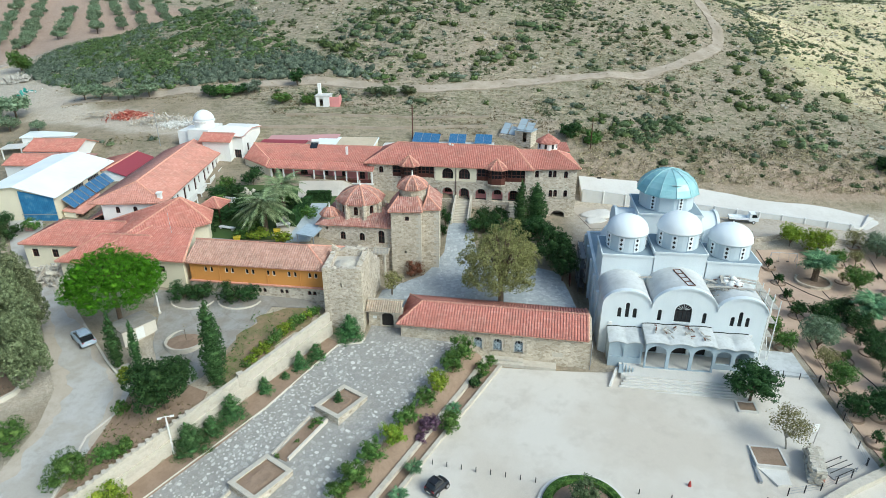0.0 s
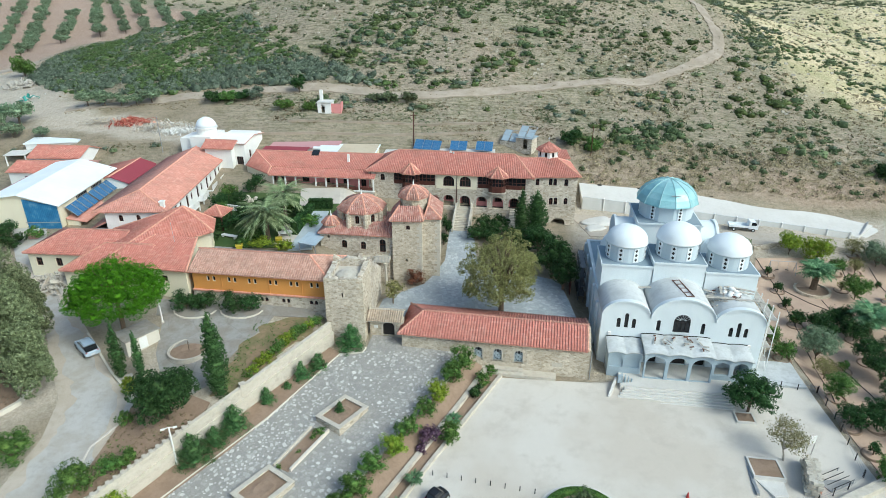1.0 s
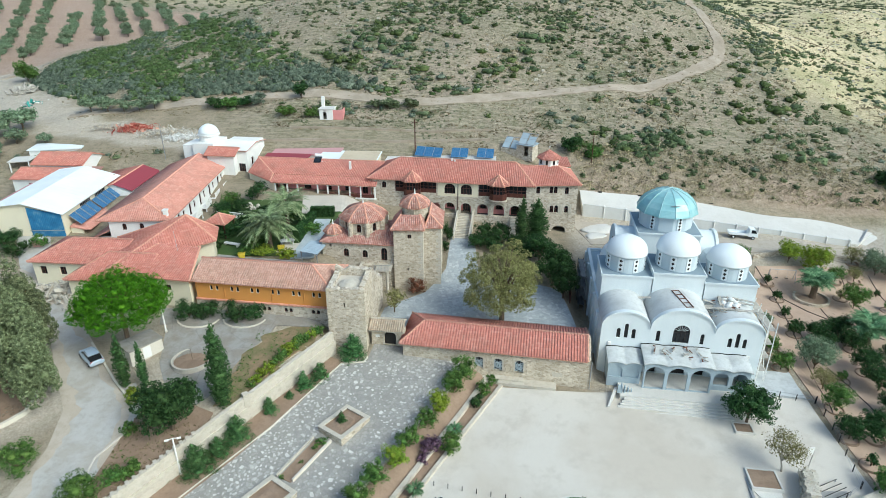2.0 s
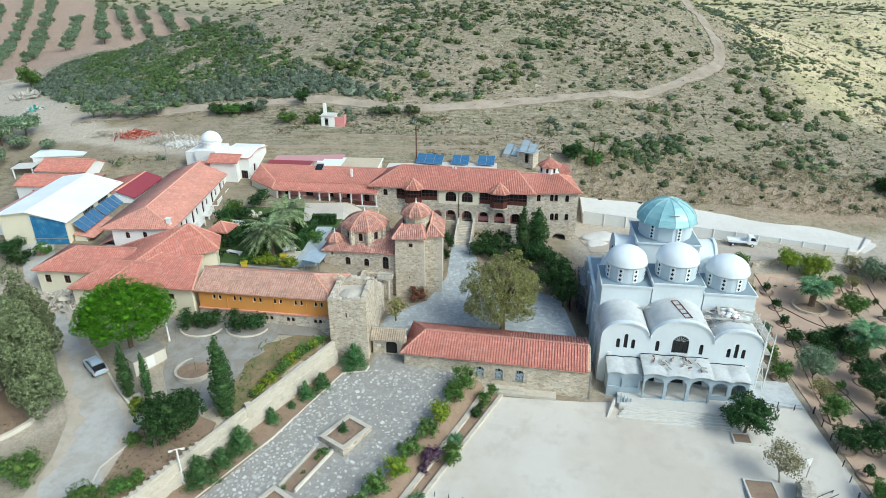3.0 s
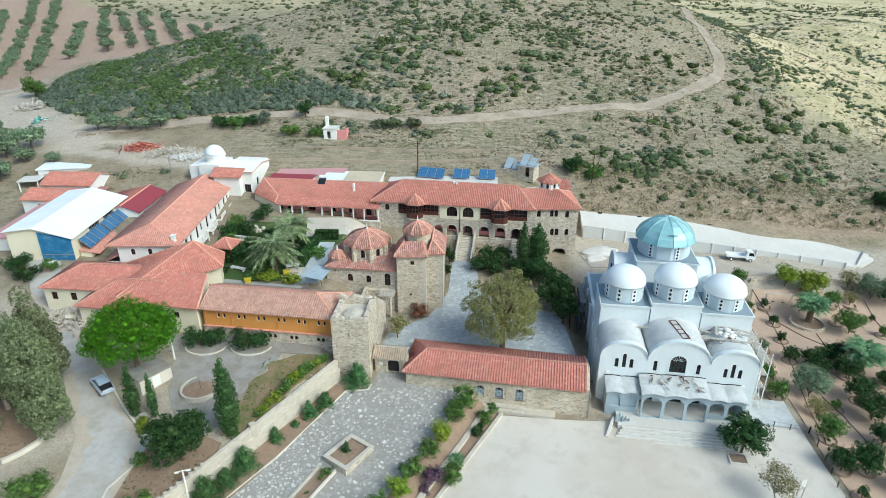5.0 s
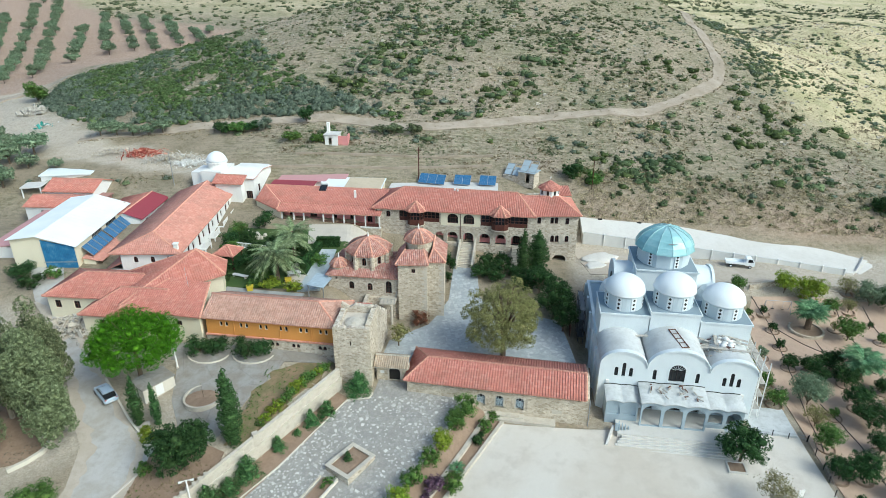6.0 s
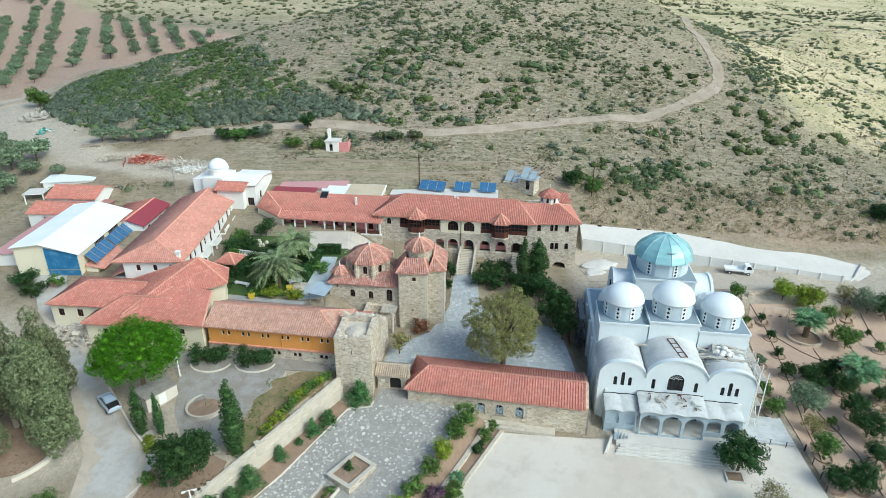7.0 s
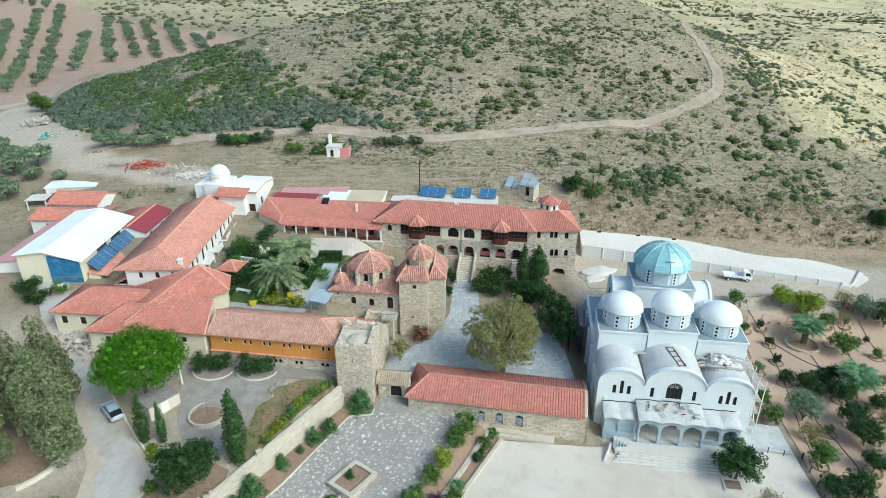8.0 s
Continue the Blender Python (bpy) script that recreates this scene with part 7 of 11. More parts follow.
def heart_mesh(name, blobs, leaf, k=0.74):
    """The dense inside of a crown: one lumpy body in each clump."""
    Vs, Fs, base = [], [], 0
    for i, b in enumerate(blobs):
        V, F = CORES[i % 5]
        Vs.append(V * np.array(b[3:]) * k + np.array(b[:3]))
        Fs.append(F + base)
        base += len(V)
    me = bpy.data.meshes.new(name)
    me.from_pydata(np.concatenate(Vs).tolist(), [], np.concatenate(Fs).tolist())
    me.materials.append(leaf)
    me.shade_smooth()
    return me


def plant(name, x, y, blobs, leaf, label, category, trunk_r=0.15, trunk_h=None, density=14, size=0.28, bark=None, group="", lean=(0, 0), fill=0.35, jitter=0.35, droop=0.0, z=None, stretch=1.0, heart=0.5, puff=1.0):
    """A tree or shrub: trunk with limbs to every clump, and a crown of leaf cards."""
    t = thing(name, x, y, (zat(x, y) if z is None else z) + 0.02, 0, label, category, group)
    bm = bmesh.new()
    low = min(b[2] - b[5] for b in blobs)
    th = trunk_h if trunk_h is not None else max(0.3, low + 0.3)
    fork = (lean[0], lean[1], th)
    tube(bm, [(0, 0, -0.3), (lean[0] * 0.4, lean[1] * 0.4, th * 0.5), fork], trunk_r, 8, trunk_r * 0.7)
    limbs(bm, fork, [(b[0], b[1], b[2]) for b in blobs[:16]], trunk_r * 0.6)
    part("trunk", bm, bark or M["bark"], t)
    C, N, S = blob_leaves(blobs, density * 2.3, size * 0.63, jitter, fill, droop, puff)
    cr = new("crown", leaf_mesh("crown", C, N, S, leaf, stretch))
    cr.parent = t
    if heart:
        h_ = new("inner_crown", heart_mesh("inner_crown", blobs, leaf, heart))
        h_.parent = t
    return t


def round_blobs(h, r, n, low=0.25, seed=0, squash=0.8):
    """Clumps that make up an uneven round crown of height h and radius r."""
    g = np.random.default_rng(seed)
    zc, rz = h * (1 + low) / 2, h * (1 - low) / 2
    out = [(0, 0, zc, r * 0.62, r * 0.62, rz * 0.7)]
    for i in range(n):
        a = 2 * math.pi * (i + g.random() * 0.7) / n * 2.4
        e = (g.random() * 1.7 - 0.75)
        q = math.cos(e * 0.9)
        k = 0.32 + 0.2 * g.random()
        out.append((r * 0.62 * q * math.cos(a), r * 0.62 * q * math.sin(a), zc + rz * 0.66 * math.sin(e), r * k, r * k, rz * k * squash * 1.2))
    return out


def spire_blobs(h, r, n=9, seed=0):
    """Overlapping clumps up a slim flame-shaped crown."""
    g = np.random.default_rng(seed)
    out = []
    n = n * 2
    for i in range(n):
        f = i / (n - 1)
        k = r * min(1.0, 0.5 + 1.5 * f) * (1 - f ** 2.4) ** 0.8 + 0.12
        out.append((g.normal() * r * 0.07, g.normal() * r * 0.07, h * (0.05 + 0.89 * f), k, k, h / n * 1.35))
    return out


def cone_blobs(h, r, n=7, seed=0):
    g = np.random.default_rng(seed)
    out = []
    for i in range(n):
        f = i / n
        k = r * (1 - f) + 0.12
        out.append((g.normal() * r * 0.1, g.normal() * r * 0.1, h * (0.1 + 0.85 * f), k, k, h / n * 0.95))
        for a in range(3):
            b = a * 2.1 + i
            out.append((k * 0.65 * math.cos(b), k * 0.65 * math.sin(b), h * (0.08 + 0.8 * f), k * 0.45, k * 0.45, h / n * 0.7))
    return out


def palm(name, x, y, h, r, label, n=46, trunk_r=0.32, z=None, fan=False):
    t = thing(name, x, y, (zat(x, y) if z is None else z), 0, label, "palm")
    bm = lathe(bmesh.new(), [(trunk_r * 1.25, -0.2), (trunk_r, 0.6)] + [(trunk_r * (0.95 + 0.09 * (i % 2)), 0.6 + (h - 0.6) * i / 14) for i in range(1, 15)] + [(trunk_r * 1.5, h + 0.2), (trunk_r * 0.5, h + 0.7)], 10)
    part("trunk", bm, M["bark"], t)
    for v in range(2):
        V, F = [], []
        for i in range(n // 2):
            a = 2 * math.pi * (i * 0.618 + 0.31 * v)
            up = RNG.uniform(0.3, 1.5) if fan else RNG.uniform(-0.3, 1.2)
            L = r * RNG.uniform(0.8, 1.1)
            d = np.array([math.cos(a), math.sin(a), 0])
            s_ = np.array([-d[1], d[0], 0])
            m = 9
            for j in range(m):
                f0, f1 = j / m, (j + 1) / m
                p = [d * L * f * math.cos(up * (1 - f * 0.6)) + np.array([0, 0, h + 0.4 + L * (math.sin(up) * f - 0.5 * f * f)]) for f in (f0, f1)]
                w = L * (0.36 if fan else 0.19) * math.sin(math.pi * min(1, f0 * 0.8 + 0.2))
                for sg in (1, -1):
                    for q in range(2):
                        pp = p[0] + (p[1] - p[0]) * q * 0.5
                        tip = pp + s_ * sg * w + (p[1] - p[0]) * 0.9 + np.array([0, 0, -0.35 * w + 0.1 * w * (q - 0.5)])
                        k = len(V)
                        e = (p[1] - p[0]) * 0.26
                        V += [pp - e, pp + e, tip]
                        F.append((k, k + 1, k + 2))
                k = len(V)
                V += [p[0] - s_ * 0.04, p[0] + s_ * 0.04, p[1] + s_ * 0.03, p[1] - s_ * 0.03]
                F.append((k, k + 1, k + 2, k + 3))
        me = bpy.data.meshes.new("fronds")
        me.from_pydata([tuple(q) for q in V], [], F)
        me.materials.append(M["l_fan"] if fan else M["l_palm"])
        o = new("fronds", me)
        o.parent = t
    return t


# entrance side, west of the forecourt
def euc_blobs(seed, h, r, tops):
    """Tall crown of several leaders, each a ragged cone of hanging sprays."""
    g = np.random.default_rng(seed)
    out = []
    for tx, ty, f_, w in tops:
        n = 9
        for i in range(n):
            f = (i + 0.5) / n
            q = r * w * min(1.0, 0.75 + 1.2 * f) * (1 - f ** 1.7) ** 0.75
            m = max(1, int(2.1 * q))
            for j in range(m):
                a = i * 1.9 + 6.2832 * (j + 0.5 * g.random()) / m
                d = q * (0.55 + 0.5 * g.random())
                k = 0.8 + 0.75 * g.random()
                out.append((tx + d * math.cos(a), ty + d * math.sin(a), h * f_ * (0.26 + 0.7 * f) + 0.5 * g.normal(), k, k, k * 1.35))
        out.append((tx, ty, h * f_ * 0.97, 0.5, 0.5, 1.0))
    return out


for x, y, h, r, tops, lab in [(-48.9, 57.6, 14.6, 3.4, ((1.0, 0.3, 1.0, 0.85), (-1.2, 2.0, 0.92, 0.8), (3.2, -1.2, 0.62, 0.55)), "tall grey-green eucalyptus with a pale trunk beside the lane"),
                              (-54.2, 60.6, 15.6, 3.4, ((0.5, 0, 1.0, 0.9), (-2.4, 1.0, 0.85, 0.8)), "tall grey-green eucalyptus at the lane's edge"),
                              (-56.5, 53.5, 12.8, 3.6, ((0.0, 0, 1.0, 0.9), (2.6, 1.2, 0.86, 0.75)), "grey-green eucalyptus beside the lane"),
                              (-52.0, 65.5, 12.6, 2.8, ((0.0, 0, 1.0, 0.9), (1.4, -1.6, 0.8, 0.7)), "slender grey-green eucalyptus beside the lane")]:
    plant("eucalyptus_tree", x, y, euc_blobs(int(h * 10), h, r, tops), M["l_euc"], lab, "tree", 0.36, 4.4, 24, 0.2, M["bark_pale"], droop=0.7, stretch=1.7, heart=0.34, puff=0.6)
g_ = np.random.default_rng(5)
pine = [(0, 0, 6.4, 4.3, 4.3, 2.5)]
for i in range(84):
    f = (i + 0.5) / 84
    zz = 1 - 1.42 * f
    q = math.sqrt(1 - zz * zz)
    a = i * 2.39996
    k = 0.75 + 0.75 * g_.random()
    s_ = 1 + 0.1 * g_.normal()
    pine.append((4.6 * q * s_ * math.cos(a), 4.6 * q * s_ * math.sin(a), 6.5 + (3.3 if zz > 0 else 2.8) * zz * s_, k, k, k * 0.85))
plant("umbrella_pine", -40.4, 66.4, pine, M["l_pine"], "broad bright green umbrella pine beside the lane", "tree", 0.34, 5.0, 46, 0.14, fill=0.3, heart=0.42, puff=0.55)
plant("cypress", -37.9, 59.6, spire_blobs(7.6, 0.8, 9, 1), M["l_cyp"], "slim dark cypress beside the forecourt wall", "tree", 0.16, 0.6, 26, 0.2, group="cypresses", puff=0.4, heart=0.7)
plant("cypress", -35.6, 59.7, spire_blobs(6.3, 0.55, 8, 2), M["l_cyp"], "slim dark cypress beside the forecourt wall", "tree", 0.14, 0.6, 26, 0.2, group="cypresses", puff=0.4, heart=0.7)
plant("cypress", -25.4, 56.9, spire_blobs(11.2, 1.4, 11, 3), M["l_cyp"], "tall full cypress beside the stone boundary wall", "tree", 0.2, 1.0, 26, 0.2, group="cypresses", puff=0.4, heart=0.7)
plant("broadleaf_tree", -29.8, 53.2, round_blobs(6.8, 3.35, 16, 0.05, 4), M["l_dark"], "dense round dark green tree above the wall", "tree", 0.22, 1.2, 16, 0.3)
for i, (x, y, h, r) in enumerate([(-26.5, 50.2, 4.2, 1.9), (-24.9, 52.2, 3.0, 1.25), (-23.4, 54.4, 4.0, 1.6), (-20.8, 58.7, 2.3, 0.85), (-17.5, 62.5, 2.9, 1.0), (-15.8, 64.4, 2.6, 1.25), (-12.2, 68.2, 4.3, 1.7), (-19.0, 61.0, 1.0, 0.5)]):
    plant("young_conifer", x, y, cone_blobs(h, r, 6, i), M["l_conifer"], "young green conifer in the bed under the stone wall", "tree", 0.08, 0.3, 26, 0.16, group="conifers in the wall bed")
for i, (x, y, h, r, lf) in enumerate([(-43.9, 47.9, 3.6, 2.6, "l_green"), (-35.7, 44.2, 3.0, 2.2, "l_green"), (-32.8, 46.3, 2.3, 1.5, "l_green"), (-31.6, 47.2, 2.2, 1.1, "l_green"), (-32.9, 43.4, 3.2, 2.4, "l_lime"), (-31.0, 42.4, 2.8, 1.8, "l_lime"), (-34.2, 52.6, 1.6, 1.0, "l_green"), (-35.6, 57.0, 1.5, 1.2, "l_lime"), (-36.6, 58.2, 1.2, 0.9, "l_lime"), (-50.7, 60.9, 3.6, 2.3, "l_dark"), (-34.9, 72.5, 2.8, 2.0, "l_dark"), (-32.4, 72.6, 2.7, 1.9, "l_dark"), (-28.4, 72.0, 3.0, 1.9, "l_dark"), (-26.2, 72.0, 2.7, 1.7, "l_dark"), (-69.0, 88.0, 3.4, 2.7, "l_dark"), (-66.8, 86.4, 2.8, 2.2, "l_dark"), (-64.4, 88.8, 2.0, 1.7, "l_green")]):
    plant("shrub", x, y, round_blobs(h, r, 8, 0.0, i + 20), M[lf], "rounded yellow-green shrub beside the lane" if lf == "l_lime" else "rounded leafy green shrub at the roadside", "shrub", 0.07, 0.3, 16, 0.24)
for i, (x, y, h, r) in enumerate([(-20.8, 63.2, 1.9, 1.1), (-19.9, 65.0, 1.8, 1.0), (-18.9, 66.5, 1.8, 1.1), (-17.5, 68.2, 1.6, 0.9), (-16.4, 69.2, 1.5, 0.7), (-22.0, 61.2, 1.6, 1.0), (-23.0, 59.6, 1.0, 0.7), (-21.4, 62.2, 1.7, 1.0), (-20.3, 64.1, 2.0, 1.0), (-19.4, 65.8, 1.9, 1.0), (-18.2, 67.4, 1.7, 0.95), (-22.5, 60.4, 1.3, 0.8), (-16.9, 68.8, 1.6, 0.8)]):
    plant("flowering_shrub", x, y, round_blobs(h, r, 7, 0.0, i + 50), M["l_lime"] if i % 2 else M["l_green"], "bright yellow-green shrub on the grass strip above the wall", "shrub", 0.05, 0.2, 18, 0.2, group="shrubs above the wall")
# hedge beds between forecourt and square
for i, (x, y, h, r, lf) in enumerate([(-10.2, 44.4, 2.2, 1.3, "l_green"), (-8.9, 45.9, 3.4, 1.75, "l_green"), (-7.2, 48.8, 3.0, 1.5, "l_green"), (-5.3, 51.0, 3.0, 1.55, "l_lime"), (-3.9, 53.6, 3.1, 1.5, "l_green"), (-2.1, 56.7, 2.3, 1.4, "l_green"), (-0.6, 58.9, 3.1, 1.4, "l_lime"), (1.1, 61.9, 3.2, 1.55, "l_green"), (2.3, 64.3, 3.5, 1.7, "l_green"), (1.0, 63.2, 2.0, 1.2, "l_green"), (6.0, 65.6, 1.1, 0.9, "l_green"), (4.9, 63.3, 1.9, 1.1, "l_green"), (4.0, 61.1, 2.1, 1.0, "l_dark"), (0.6, 53.9, 2.9, 1.4, "l_green"), (-1.6, 53.6, 2.6, 1.35, "l_purple"), (-2.4, 52.4, 1.2, 0.7, "l_purple")]):
    plant("bougainvillea" if lf == "l_purple" else "hedge_shrub", x, y, round_blobs(h, r, 9, 0.0, i + 80), M[lf], "purple flowering bougainvillea in the stone-edged bed" if lf == "l_purple" else "leafy green shrub in the stone-edged bed", "shrub", 0.06, 0.3, 18, 0.22, group="" if lf == "l_purple" else "shrubs in the beds")
for x, y in ((1.2, 56.6), (-3.0, 48.2), (-4.4, 44.8)):
    palm("sago_palm", x, y, 0.35, 1.1, "low dark sago palm in the stone-edged bed", 26, 0.18, fan=True)
# courtyard
plane_ = [(0, 0, 6.4, 3.6, 3.6, 3.0)]
for i in range(70):
    f = (i + 0.5) / 70
    zz, a, k = 1 - 1.75 * f, i * 2.39996, 0.6 + 0.85 * g_.random()
    q, s_ = math.sqrt(1 - zz * zz), 0.66 + 0.48 * g_.random()
    plane_.append((5.0 * q * s_ * math.cos(a), 5.0 * q * s_ * math.sin(a), 6.3 + 4.6 * zz * s_, k, k, k * 0.9))
plant("plane_tree", 8.2, 76.4, plane_, M["l_plane"], "large plane tree with thin olive-brown autumn leaves in the court", "tree", 0.42, 3.0, 20, 0.24, fill=0.6, jitter=0.6, heart=0.25)
plant("cypress", 13.5, 99.3, spire_blobs(9.2, 1.2, 10, 7), M["l_cyp"], "tall slim cypress before the stone building", "tree", 0.18, 0.8, 26, 0.2, group="cypresses", puff=0.4, heart=0.7)
plant("cypress", 16.4, 101.2, spire_blobs(8.0, 2.1, 9, 8), M["l_cyp"], "broad cypress before the stone building", "tree", 0.18, 0.8, 22, 0.22, group="cypresses", puff=0.4, heart=0.7)
for i, (x, y, h, r) in enumerate([(17.2, 87.2, 7.4, 3.0), (15.8, 93.4, 6.6, 2.7), (19.4, 91.5, 6.0, 2.4), (13.2, 94.8, 4.4, 2.4), (18.2, 83.2, 5.6, 2.2)]):
    plant("cedar_tree", x, y, round_blobs(h, r, 11, 0.02, i + 120, 0.6), M["l_dark"], "dark green conifer in the court beside the path", "tree", 0.2, 0.9, 14, 0.28, group="dark court trees")
for i, (x, y, h, r) in enumerate([(6.9, 100.0, 4.0, 2.3), (9.6, 100.2, 3.8, 2.4), (5.4, 98.0, 2.8, 1.7), (8.4, 97.4, 2.8, 2.2), (11.4, 98.6, 2.6, 1.9), (0.4, 100.5, 3.8, 1.1), (0.0, 96.5, 2.4, 1.0)]):
    plant("court_shrub", x, y, round_blobs(h, r, 8, 0.0, i + 140), M["l_dark"], "dark evergreen shrub before the arcade", "shrub", 0.08, 0.3, 15, 0.25, group="arcade shrubs")
plant("smoke_bush", -4.4, 84.9, round_blobs(2.7, 1.6, 9, 0.0, 160), M["l_rust"], "rust-red leafless-looking shrub at the foot of the bell tower", "shrub", 0.06, 0.3, 18, 0.2, fill=0.6)
plant("olive_tree", -7.4, 78.7, round_blobs(3.7, 1.75, 9, 0.25, 161), M["l_plane"], "small olive-brown tree behind the gate", "tree", 0.12, 1.0, 14, 0.22, fill=0.6, heart=0.4)
# garden of the west court
palm("date_palm", -28.3, 90.6, 4.3, 4.6, "large date palm with grey-green arching fronds in the garden", 76, 0.42)
for i, (x, y, h, r, lf) in enumerate([(-34.6, 106.9, 3.6, 2.1, "l_dark"), (-38.4, 103.6, 3.5, 1.8, "l_green"), (-39.0, 100.6, 3.0, 2.0, "l_dark"), (-38.7, 98.6, 2.4, 1.9, "l_green"), (-34.3, 97.6, 2.6, 2.1, "l_dark"), (-35.8, 94.0, 2.7, 2.6, "l_dark"), (-31.1, 90.9, 2.2, 2.1, "l_green"), (-24.9, 87.4, 1.8, 1.7, "l_lime"), (-28.6, 88.1, 1.7, 2.1, "l_lime"), (-31.8, 88.4, 1.4, 1.5, "l_green"), (-22.4, 95.0, 2.0, 2.1, "l_green"), (-24.4, 97.6, 2.1, 2.0, "l_dark"), (-31.0, 100.2, 2.1, 2.2, "l_dark"), (-36.2, 101.6, 2.6, 1.9, "l_dark"), (-27.4, 99.6, 1.8, 1.8, "l_green"), (-37.2, 89.6, 2.0, 1.5, "l_dark")]):
    plant("garden_shrub", x, y, round_blobs(h, r, 8, 0.0, i + 170), M[lf], "leafy shrub in the cloister garden", "shrub", 0.06, 0.3, 15, 0.24, group="garden shrubs")
# square
plant("bitter_orange_tree", 36.2, 58.6, round_blobs(5.0, 3.1, 14, 0.12, 200), M["l_dark"], "dense dark green tree in a square kerb at the steps", "tree", 0.2, 1.2, 16, 0.27)
plant("young_plane_tree", 37.0, 51.4, round_blobs(5.6, 2.3, 12, 0.3, 201), M["l_plane"], "thin young tree with pale olive leaves in a soil box", "tree", 0.12, 1.6, 9, 0.22, M["bark_pale"], lean=(-0.4, 0), fill=0.6, heart=0)
plant("ring_shrub", 13.6, 43.6, round_blobs(4.0, 1.7, 12, 0.05, 202), M["l_bush"], "dark olive-green shrub in a round hedge-edged bed", "shrub", 0.14, 0.6, 16, 0.22)


# orchard east of the church
def orchard():
    spots = [(55.3, 93.8, 0.8, "d"), (55.3, 89.9, 0.9, "d"), (54.1, 84.8, 0.85, "d"), (52.6, 79.1, 1.6, "d"), (55.2, 78.0, 1.9, "d"), (55.4, 75.6, 1.5, "d"), (58.4, 79.2, 1.7, "d"), (60.4, 80.3, 1.5, "d"), (58.8, 75.0, 2.3, "d"), (50.9, 70.5, 2.9, "o"), (46.1, 73.3, 1.3, "g"), (45.3, 68.9, 1.6, "g"), (49.8, 82.0, 1.1, "o"),
             (49.4, 65.8, 1.9, "t"), (53.0, 67.7, 0.8, "g"), (48.0, 60.9, 2.0, "g"), (54.2, 59.9, 1.8, "d"), (56.5, 65.5, 2.7, "d"), (57.2, 69.4, 2.4, "d"), (47.0, 56.1, 1.95, "d"), (49.9, 56.0, 2.35, "d"), (63.2, 73.2, 1.55, "d"), (66.3, 87.1, 2.7, "g"), (71.4, 86.3, 1.0, "g"), (60.5, 97.9, 2.5, "l"), (64.4, 96.3, 3.0, "l"),
             (67.1, 94.3, 1.7, "g"), (72.5, 99.0, 2.0, "t"), (70.6, 94.6, 1.6, "t"), (75.3, 96.4, 3.0, "o"), (77.8, 94.8, 3.4, "d"), (52.2, 98.2, 1.7, "g"), (72.4, 90.9, 0.6, "d"), (67.7, 78.7, 1.0, "t"), (62.1, 69.9, 1.2, "t"), (66.0, 90.2, 1.0, "t"), (52.4, 93.3, 0.9, "g"), (45.0, 80.9, 1.3, "o"), (44.6, 76.4, 1.4, "g"),
             (46.6, 48.4, 1.9, "g"), (47.2, 52.2, 0.8, "d"), (52.4, 53.0, 1.9, "d"), (60.0, 55.5, 2.0, "d"), (58.6, 60.8, 2.0, "d"), (63.4, 62.0, 2.0, "d"), (66.0, 67.0, 1.9, "d"), (66.8, 73.0, 1.8, "d"), (70.8, 79.6, 1.5, "d")]
    kinds = {"d": ("l_dark", "small leafy citrus tree with a watering hollow in the orchard", 0.4, 16), "g": ("l_green", "small fresh green fruit tree in the orchard", 0.4, 15), "l": ("l_lime", "bushy yellow-green fruit tree at the orchard's edge", 0.4, 16), "o": ("l_olive", "grey-green olive tree in the orchard", 0.4, 16), "t": ("l_plane", "thin young fruit tree with sparse leaves in the orchard", 0.0, 8)}
    for i, (x, y, r, kd) in enumerate(spots):
        lf, lab, heart, dens = kinds[kd]
        t = plant("fruit_tree", x, y, round_blobs(1.4 * r + 0.6, r * 0.9, 16, 0.16, 300 + i, 0.95), M[lf], lab, "tree", 0.09, 0.5, dens * 1.35, 0.19, group="orchard trees", heart=heart, puff=0.8)
        if 0.7 < r < 2.6 and kd != "l":
            bm = bmesh.new()
            n = 18
            for k in range(n):
                a0, a1 = 6.2832 * k / n, 6.2832 * (k + 1) / n
                hexa(bm, [(0.95 * math.cos(a0), 0.95 * math.sin(a0), -0.1), (1.25 * math.cos(a0), 1.25 * math.sin(a0), -0.1), (1.25 * math.cos(a1), 1.25 * math.sin(a1), -0.1), (0.95 * math.cos(a1), 0.95 * math.sin(a1), -0.1)],
                     [(1.02 * math.cos(a0), 1.02 * math.sin(a0), 0.2), (1.14 * math.cos(a0), 1.14 * math.sin(a0), 0.2), (1.14 * math.cos(a1), 1.14 * math.sin(a1), 0.2), (1.02 * math.cos(a1), 1.02 * math.sin(a1), 0.2)])
            part("watering_rim", bm, M["soil"], t)
    palm("fan_palm", 61.5, 90.5, 3.0, 3.0, "squat green palm inside a round stone bed", 96, 0.5, fan=True)
    palm("fan_palm", 61.9, 76.8, 2.6, 3.1, "squat green palm with a box hedge at its foot", 96, 0.5, fan=True)


orchard()


